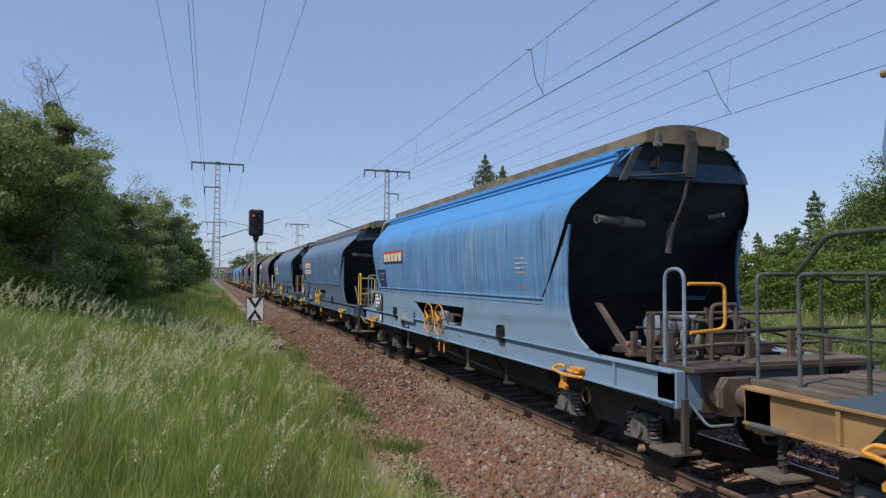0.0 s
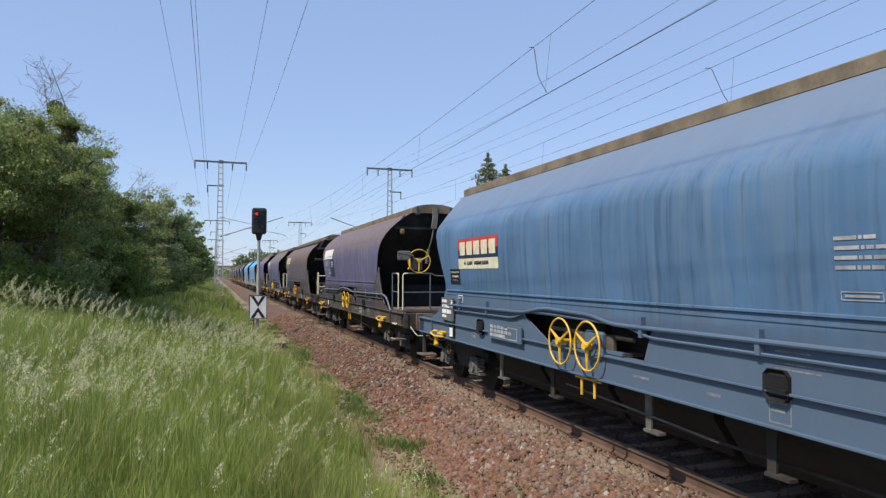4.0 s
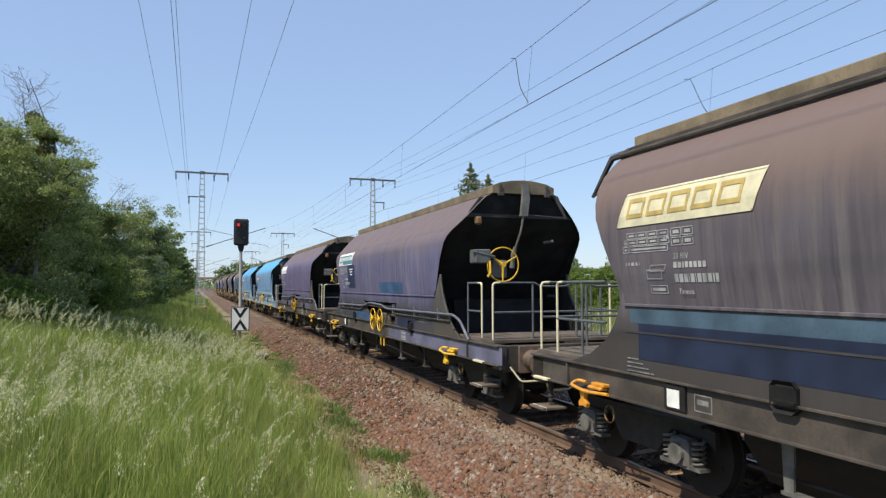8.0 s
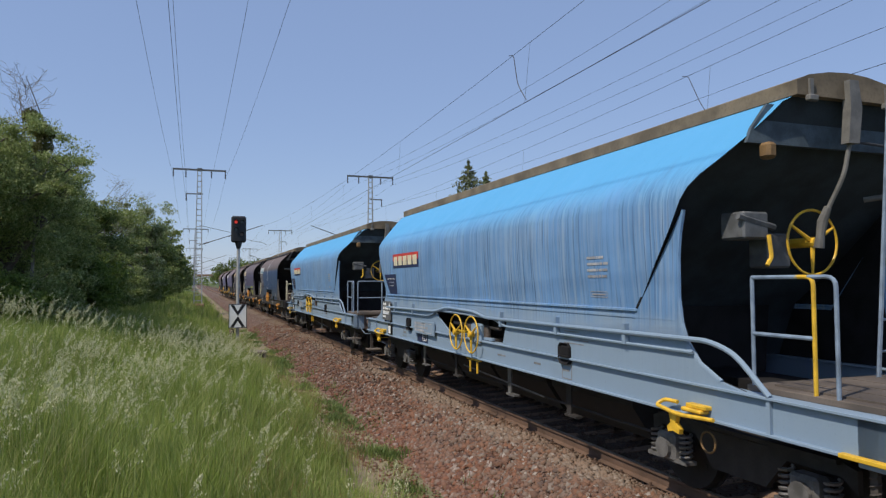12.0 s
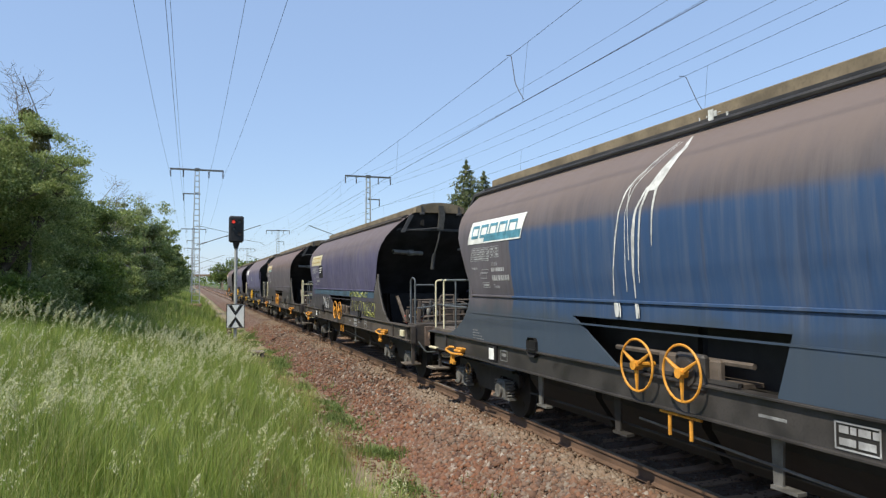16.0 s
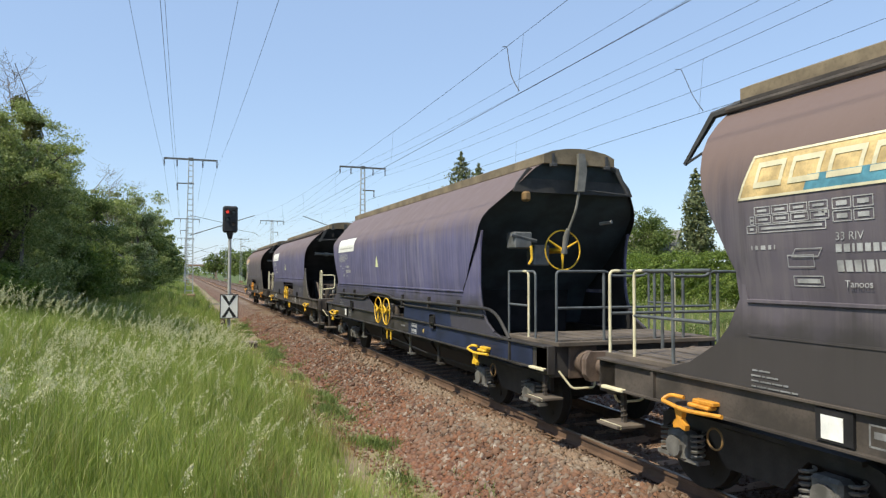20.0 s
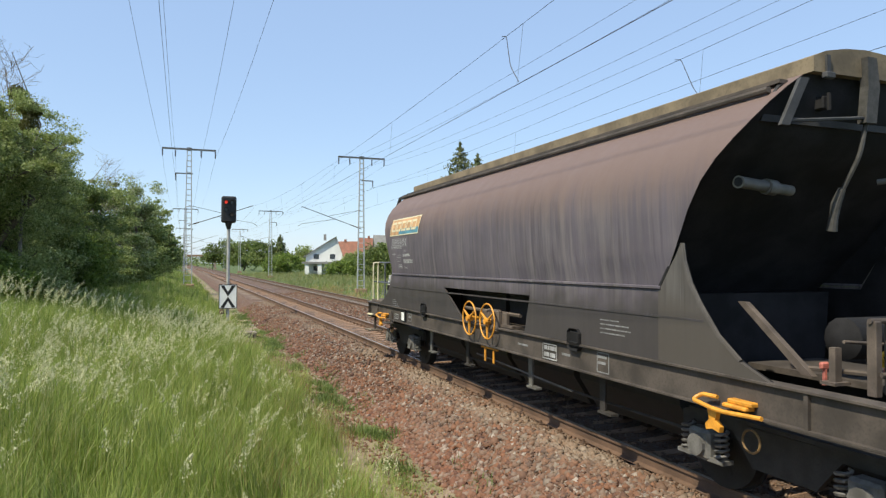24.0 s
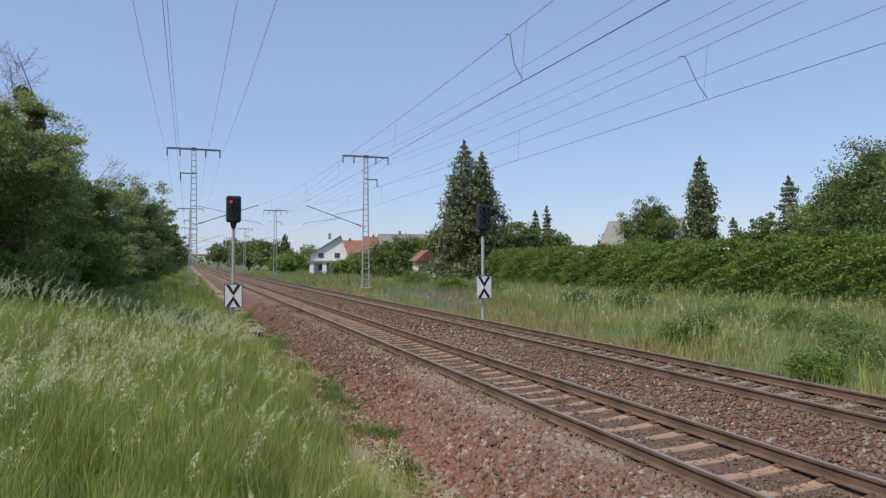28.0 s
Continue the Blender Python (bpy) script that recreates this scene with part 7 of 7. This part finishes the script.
def conifer(x, y, h, r, seed, leaves, size, label, material=None, slim=1.0):
    """A straight trunk with whorls of drooping boughs."""
    g = np.random.default_rng(seed)
    t = thing("conifer", label, "tree", "conifers", "", (x, y, float(ground_z(x, y)) - 0.1))
    bm = bmesh.new()
    limb(bm, (0, 0, 0), (0, 0, h * 0.98), 0.016 * h, 0.003 * h, g, 7)
    hubs, spread = [], []
    tiers = int(h * 1.6)
    for i in range(tiers):
        u = 0.06 + 0.93 * i / tiers
        reach = r * (1 - u) ** (0.75 * slim) * g.uniform(0.75, 1.15)
        for k in range(6):
            az = k * 1.05 + i * 0.7 + g.normal(0, 0.2)
            rr = reach * g.uniform(0.6, 1.1)
            tip = (math.cos(az) * rr, math.sin(az) * rr, h * u - rr * 0.28)
            if k % 2 == 0:
                limb(bm, (0, 0, h * u), tip, 0.003 * h * (1.2 - u), 0.001 * h, g, 4)
            for f in (0.45, 0.75, 1.0):
                hubs.append((tip[0] * f, tip[1] * f, h * u - rr * 0.28 * f * f)), spread.append(0.1 + rr * 0.13)
    link("trunk", bm, BARK, t)
    hubs, spread = np.array(hubs), np.array(spread)
    wgt = spread ** 2 / (spread ** 2).sum()
    pick = g.choice(len(hubs), leaves, p=wgt)
    c = hubs[pick] + g.normal(0, 1, (leaves, 3)) * spread[pick][:, None] * np.array([1, 1, 0.55])
    tip = np.stack([g.normal(0, 0.06, 60), g.normal(0, 0.06, 60), h * g.uniform(0.93, 1.0, 60)], 1)
    crown_mesh("crown", np.concatenate([c, tip]), size, g, material or NEEDLE, t, 0.25)
    return t


def bearing(px, away):
    """A place so far from the camera, in the direction that a point px across the last view has."""
    a = radians(20.31) + math.atan((px - 784) / 1220)
    return EYE[0] + away * math.sin(a), away * math.cos(a)


def tall(px, py, away):
    x, y = bearing(px, away)
    return EYE[2] + (465 - py) / 1220 * away * math.cos(math.atan((px - 784) / 1220)) - float(ground_z(x, y))


def left_wood():
    lab = "leafy green deciduous tree at the edge of the wood"
    x, y = bearing(-112, 24)
    big = broad_tree(x, y, tall(40, 158, 24), 2.6, 21, ROBINIA, 60000, 0.062, "tall robinia with mistletoe at the edge of the wood", low=0.3, gaps=True)
    # its long bough reaches out over the meadow
    g = np.random.default_rng(77)
    bm, hubs = bmesh.new(), []
    for (ax, az, bx, bz) in ((0.1, 3.2, 3.15, 4.4), (1.2, 3.6, 2.9, 3.7), (0.1, 4.0, 2.1, 5.6)):
        pts = limb(bm, (ax, 0, az), (bx, -0.5, bz), 0.06, 0.02, g)
        for p in pts[1:]:
            for k in range(6):
                e = Vector(p) + Vector((g.normal(0.1, 0.35), g.normal(0, 0.5), g.normal(0.08, 0.16)))
                limb(bm, p, e, 0.012, 0.005, g, 4)
                hubs.append(tuple(e))
    link("bough", bm, BARK, big)
    hubs = np.array(hubs)
    c = hubs[g.integers(0, len(hubs), 19000)] + puff(19000, g) * np.array([0.3, 0.3, 0.13])
    crown_mesh("bough_leaves", c, 0.056, g, ROBINIA, big)
    for i, (px, py, d, r, m, n, s, lo) in enumerate((
            (4, 132, 25.5, 1.9, ROBINIA, 34000, 0.064, 0.2), (-70, 150, 25, 2.6, ROBINIA, 38000, 0.068, 0.15), (42, 172, 26.5, 1.8, ROBINIA, 38000, 0.064, 0.1), (75, 285, 31, 2.1, DEEP, 30000, 0.074, 0.1), (150, 278, 35, 1.9, DEEP, 28000, 0.08, 0.1), (20, 225, 31, 2.4, ROBINIA, 22000, 0.095, 0.1),
            (200, 305, 42, 1.8, ROBINIA, 16000, 0.11, 0.06), (240, 305, 48, 1.8, PALE, 20000, 0.1, 0.12), (256, 355, 56, 1.7, DEEP, 7000, 0.18, 0.05), (278, 345, 66, 1.9, ROBINIA, 8000, 0.2, 0.06),
            (290, 370, 82, 1.9, DEEP, 6000, 0.24, 0.05), (301, 395, 100, 2.0, ROBINIA, 5000, 0.28, 0.05), (309, 415, 125, 2.2, DEEP, 4500, 0.34, 0.04), (312, 437, 155, 2.4, ROBINIA, 4000, 0.4, 0.04), (316, 446, 195, 2.8, DEEP, 3500, 0.5, 0.04), (320, 452, 250, 3.2, DEEP, 3000, 0.6, 0.04),
            (120, 350, 44, 3.0, DEEP, 7000, 0.2, 0.1), (200, 380, 60, 3.2, DEEP, 6000, 0.24, 0.1), (250, 405, 85, 3.6, DEEP, 5000, 0.3, 0.1))):
        x, y = bearing(px, d)
        broad_tree(x, y, tall(px, py, d), r, 30 + i, m, n, s, lab if m is not PALE else "pale blossoming tree at the edge of the wood", low=lo, gaps=d < 50)
    for i, (px, py, d, r) in enumerate(((0, 445, 24, 1.2), (45, 440, 25, 1.1), (95, 436, 28, 1.1), (10, 440, 27, 1.3), (70, 425, 29, 1.3), (-50, 420, 25, 1.6), (135, 415, 32, 1.2), (60, 395, 31, 1.6), (178, 424, 36, 1.2), (150, 395, 33, 1.5), (215, 425, 40, 1.3), (240, 440, 50, 1.4), (262, 442, 62, 1.5), (282, 448, 80, 1.7), (298, 453, 105, 2.0), (310, 457, 140, 2.4))):
        x, y = bearing(px, d)
        broad_tree(x, y, tall(px, py, d), r, 60 + i, ROBINIA if i % 3 else HEDGE, 9000 if d < 60 else 4000, 0.09 if d < 45 else 0.17, "dense green bush in front of the wood", "bush", 0.0)
    for i, (px, py, d) in enumerate(((20, 72, 25), (196, 272, 40), (236, 300, 52), (8, 100, 27))):
        x, y = bearing(px, d)
        dead_tree(x, y, tall(px, py, d), 81 + i)
    for i, (x, y, z, r) in enumerate(((*bearing(37, 23.5), tall(37, 155, 23.5) + float(ground_z(-10, 23)), 0.24), (*bearing(63, 23.0), tall(63, 193, 23) + float(ground_z(-10, 23)), 0.27), (*bearing(60, 22.8), tall(60, 217, 22.8) + float(ground_z(-10, 23)), 0.26))):
        k = np.random.default_rng(90 + i)
        v = k.normal(0, 1, (1100, 3))
        v = v / np.linalg.norm(v, axis=1)[:, None] * (k.random((1100, 1)) ** 0.4) * r
        m = thing("mistletoe", "round ball of mistletoe in the robinia", "plant", "mistletoe balls", "", (x, y, z))
        crown_mesh("ball", v, 0.06, k, leaf_material("mistletoe_leaves", ((0.07, 0.075, 0.02), (0.12, 0.12, 0.04))) if i == 0 else MATS["mistletoe_leaves"], m)
    # the wood behind closes the view
    k = np.random.default_rng(99)
    c = np.stack([k.uniform(-50, -17.5, 15000), k.uniform(16, 240, 15000), 0.8 + 3.8 * k.random(15000) ** 0.8], 1)
    tagged(crown_mesh("wood_behind", c, 0.7, k, DEEP, None), "dark green wood behind the first trees", "wood", kind="stuff")


def hedge():
    k = np.random.default_rng(101)
    h = thing("hedge", "tall overgrown green hedge along the gardens", "hedge", "", "", (27.0, 0, 0))
    n = 100000
    y = k.uniform(14, 72, n)
    top = 3.45 + 0.22 * wave(y, y * 0.3, 0.9) + 0.15 * wave(y, 0 * y, 2.7)
    u = k.random(n)
    z = 0.0 + (top - 0.1) * u ** 0.8
    bulge = 0.55 * wave(y, z, 1.1) + 0.45 * wave(y, z * 1.6, 2.7) + 0.25 * wave(y * 1.3, z * 3, 4.2, 1.0)
    x = np.where(k.random(n) < 0.75, -1.0 + bulge + k.normal(0, 0.16, n) + 0.5 * u ** 4, k.uniform(-1.0, 1.2, n))
    z = np.where(x > -0.6, top + k.normal(0, 0.12, n), z)
    crown_mesh("leaves", np.stack([x, y, z], 1), 0.125, k, HEDGE, h)
    m = 14000
    yi = k.uniform(14, 72, m)
    crown_mesh("inner_leaves", np.stack([k.uniform(-0.5, 0.5, m), yi, 3.1 * k.random(m)], 1), 0.34, k, HEDGE, h)
    for i in range(30):
        yy = 15 + 1.9 * i
        bm = bmesh.new()
        limb(bm, (0, yy, -0.2), (-0.3 + 0.1 * (i % 5), yy + 0.3, 2.8), 0.05, 0.02, k, 5)
        link("stem", bm, BARK, h)


def right_side():
    hedge()
    x, y = bearing(822, 88)
    conifer(x, y, tall(822, 247, 88), 5.4, 201, 18000, 0.34, "tall dense green spruce beside the hedge")
    x, y = bearing(853, 91)
    conifer(x, y, tall(853, 267, 91), 5.2, 202, 15000, 0.34, "tall dense green spruce beside the hedge")
    for i, (px, py, d, r, n, s) in enumerate(((1240, 274, 75, 2.5, 11000, 0.3), (1298, 384, 112, 1.5, 2500, 0.3), (1397, 310, 82, 2.4, 6000, 0.3), (948, 372, 112, 1.3, 2500, 0.35), (968, 364, 114, 1.6, 3000, 0.35), (505, 414, 230, 3.0, 2500, 0.6))):
        x, y = bearing(px, d)
        conifer(x, y, tall(px, py, d), r, 210 + i, n, s, "slender spruce standing behind the hedge", slim=0.8)
    lab = "leafy garden tree behind the hedge"
    for i, (px, py, d, r, n, s, low, m) in enumerate((
            (1148, 349, 95, 3.7, 15000, 0.24, 0.3, DEEP), (1358, 371, 92, 2.0, 3500, 0.3, 0.3, DEEP), (1440, 338, 74, 2.6, 14000, 0.19, 0.1, ROBINIA), (1490, 300, 70, 3.0, 18000, 0.19, 0.1, DEEP), (1560, 236, 64, 4.3, 34000, 0.19, 0.1, DEEP), (1640, 240, 60, 4.6, 14000, 0.22, 0.1, DEEP),
            (1085, 402, 105, 2.4, 3500, 0.34, 0.1, ROBINIA), (1320, 402, 88, 2.0, 2500, 0.3, 0.1, DEEP), (900, 385, 100, 3.2, 6000, 0.34, 0.05, DEEP), (935, 395, 105, 3.2, 5000, 0.34, 0.05, DEEP), (985, 398, 108, 3.0, 4500, 0.34, 0.05, DEEP),
            (775, 405, 104, 3.0, 5000, 0.34, 0.05, ROBINIA), (722, 417, 112, 3.8, 7500, 0.34, 0.03, DEEP), (690, 426, 116, 3.4, 6500, 0.34, 0.03, DEEP), (668, 436, 122, 3.0, 4500, 0.34, 0.03, DEEP), (632, 441, 150, 3.2, 4000, 0.4, 0.03, ROBINIA), (745, 425, 118, 3.0, 4500, 0.34, 0.03, ROBINIA),
            (640, 455, 130, 2.6, 3000, 0.34, 0.03, HEDGE), (610, 462, 140, 3.4, 3000, 0.36, 0.03, HEDGE), (520, 447, 190, 4.5, 3500, 0.5, 0.05, HEDGE), (480, 424, 230, 6, 3500, 0.7, 0.05, DEEP), (440, 422, 250, 6, 3500, 0.75, 0.05, DEEP), (545, 435, 220, 5, 3000, 0.6, 0.05, ROBINIA), (385, 432, 330, 5, 1800, 0.9, 0.25, DEEP), (412, 418, 330, 6, 1800, 0.9, 0.1, DEEP), (500, 452, 185, 4, 2500, 0.5, 0.02, HEDGE))):
        x, y = bearing(px, d)
        broad_tree(x, y, tall(px, py, d), r, 230 + i, m, n, s, lab if d < 125 else "green tree far along the line", low=low)
    for i, (px, d, h, r) in enumerate(((1205, 25, 1.0, 0.8), (1235, 27, 0.9, 0.7), (1530, 21, 1.2, 1.0), (1440, 19, 0.8, 0.7), (1300, 34, 1.0, 0.8), (1120, 40, 1.2, 1.0), (1400, 30, 1.1, 0.8), (1480, 27, 1.2, 0.9), (1020, 42, 1.1, 0.9), (800, 62, 1.6, 1.4), (860, 58, 1.4, 1.2), (735, 80, 2.0, 1.5))):
        x, y = bearing(px, d)
        broad_tree(x, y, h * 0.85, r * 1.25, 270 + i, CREEPER if i % 3 else HEDGE, 6000, 0.055 if d < 40 else 0.12, "low green bush in the weeds", "bush", 0.0)
    k = np.random.default_rng(301)
    a = radians(20.31) + np.radians(k.uniform(-14, 36, 16000))
    d = k.uniform(300, 520, 16000)
    hh = 5 + 3 * np.sin(a * 40) + 2 * np.sin(a * 97)
    c = np.stack([EYE[0] + d * np.sin(a), d * np.cos(a), hh * k.random(16000)], 1)
    c = c[(c[:, 0] > 16)]
    # woods beyond the bridge close the end of the line
    beyond = np.stack([k.uniform(-160, 260, 9000), k.uniform(700, 900, 9000), 9.5 * k.random(9000)], 1)
    c = np.concatenate([c, beyond])
    tagged(crown_mesh("far_woods", c, 2.2, k, DEEP, None), "dark band of distant woods on the horizon", "wood", kind="stuff")


# ---- houses ----
wall_white = plain("white_render", (0.74, 0.74, 0.72), 0.85, vary=0.06, scale=0.6, fine=14)
wall_cream = plain("cream_render", (0.6, 0.53, 0.42), 0.85, vary=0.08, scale=0.6, fine=14)
tile_red = plain("red_roof_tiles", (0.22, 0.09, 0.06), 0.8, vary=0.2, scale=1.2, fine=18)
tile_grey = plain("grey_roof_tiles", (0.2, 0.195, 0.19), 0.8, vary=0.15, scale=1.2, fine=18)
pane_dark = plain("dark_window_glass", (0.05, 0.06, 0.07), 0.12, vary=0.2)


def house(px, d, turn, w, l, eave, ridge, wall_m, roof_m, label, floors=2, porch=False, peak=0.0):
    x, y = bearing(px, d)
    h = thing("house", label, "house", "houses", "", (x, y, float(ground_z(x, y)) - 0.1))
    h.rotation_euler = (0, 0, radians(turn))
    part("wall", lambda bm: slab(bm, [(-w / 2, 0), (w / 2, 0), (w / 2, eave), (peak, ridge), (-w / 2, eave)], 1, 0, l), wall_m, h)
    o = 0.5
    for s in (-1, 1):
        k = (ridge - eave) / (w / 2 - s * peak)
        part("roof", lambda bm: slab(bm, [(peak, ridge + 0.02), (s * (w / 2 + o), eave - k * o + 0.02), (s * (w / 2 + o), eave - k * o + 0.22), (peak, ridge + 0.24)], 1, -o, l + o), roof_m, h)
    for f in range(floors):
        for s in (-1, 1):
            zz = 0.9 + 2.7 * f
            win = part("window", lambda bm: box(bm, s * w * 0.22 - 0.7, s * w * 0.22 + 0.7, -0.05, 0.02, zz, zz + 1.3), MATS["white_paint"], h)
            part("pane", lambda bm: box(bm, s * w * 0.22 - 0.6, s * w * 0.22 + 0.6, -0.07, -0.052, zz + 0.1, zz + 1.2), pane_dark, win)
    part("chimney", lambda bm: box(bm, -0.3, 0.3, l * 0.6, l * 0.6 + 0.6, ridge - 0.5, ridge + 0.9), roof_m, h)
    if porch:
        part("porch_roof", lambda bm: box(bm, -w / 2 - 0.8, w / 2 + 1.0, -2.6, -0.08, 2.6, 3.05), tile_grey, h)
        for s in (-0.46, -0.12):
            part("porch_pillar", lambda bm: box(bm, w * s - 0.45, w * s + 0.45, -2.4, -1.6, 0, 2.6), wall_m, h)
    return h


def village():
    house(583, 158, -12, 8.2, 10, 4.4, tall(597, 418, 158) + 0.1, wall_white, tile_grey, "white two-storey house with grey roof and porch", porch=True, peak=2.6)
    house(645, 215, 62, 7, 7, 4.2, tall(668, 426, 215), wall_cream, tile_red, "house with red tiled roof behind bushes", 1)
    house(690, 205, 70, 8, 7.5, 4.6, tall(700, 420, 205), wall_white, tile_red, "house with red tiled roof behind bushes", 1)
    house(765, 172, 80, 9, 13, 3.6, tall(770, 415, 172), wall_cream, tile_grey, "long low house with grey roof", 1)
    house(1205, 98, 30, 8, 10, 3.2, tall(1200, 388, 98), wall_cream, tile_grey, "house with steep grey roof behind the hedge", 1)
    x, y = bearing(753, 97)
    s = thing("garden_shed", "small garden shed with red roof among bushes", "shed", "", "", (x, y, float(ground_z(x, y)) - 0.1))
    part("wall", lambda bm: box(bm, -1.5, 1.5, -1.2, 1.2, 0, 2.7), wall_cream, s)
    part("roof", lambda bm: slab(bm, [(-2.0, 2.65), (2.0, 2.65), (0, 4.2)], 1, -1.6, 1.6), tile_red, s)
    b = thing("road_bridge", "pale distant road bridge across the line", "bridge", "", "", (0, 430, 0))
    part("deck", lambda bm: box(bm, -30, 20, -4, 4, 6.2, 7.3), concrete, b)
    for px in (-9, 12):
        part("pier", lambda bm: box(bm, px - 0.5, px + 0.5, -3, 3, -0.6, 6.2), concrete, b)


meadow(), far_side(), left_wood(), right_side(), village()

track(0.0, concrete, 1.6)
track(4.22, old_concrete, 4.0)
single_stones(BALLAST)
motions()
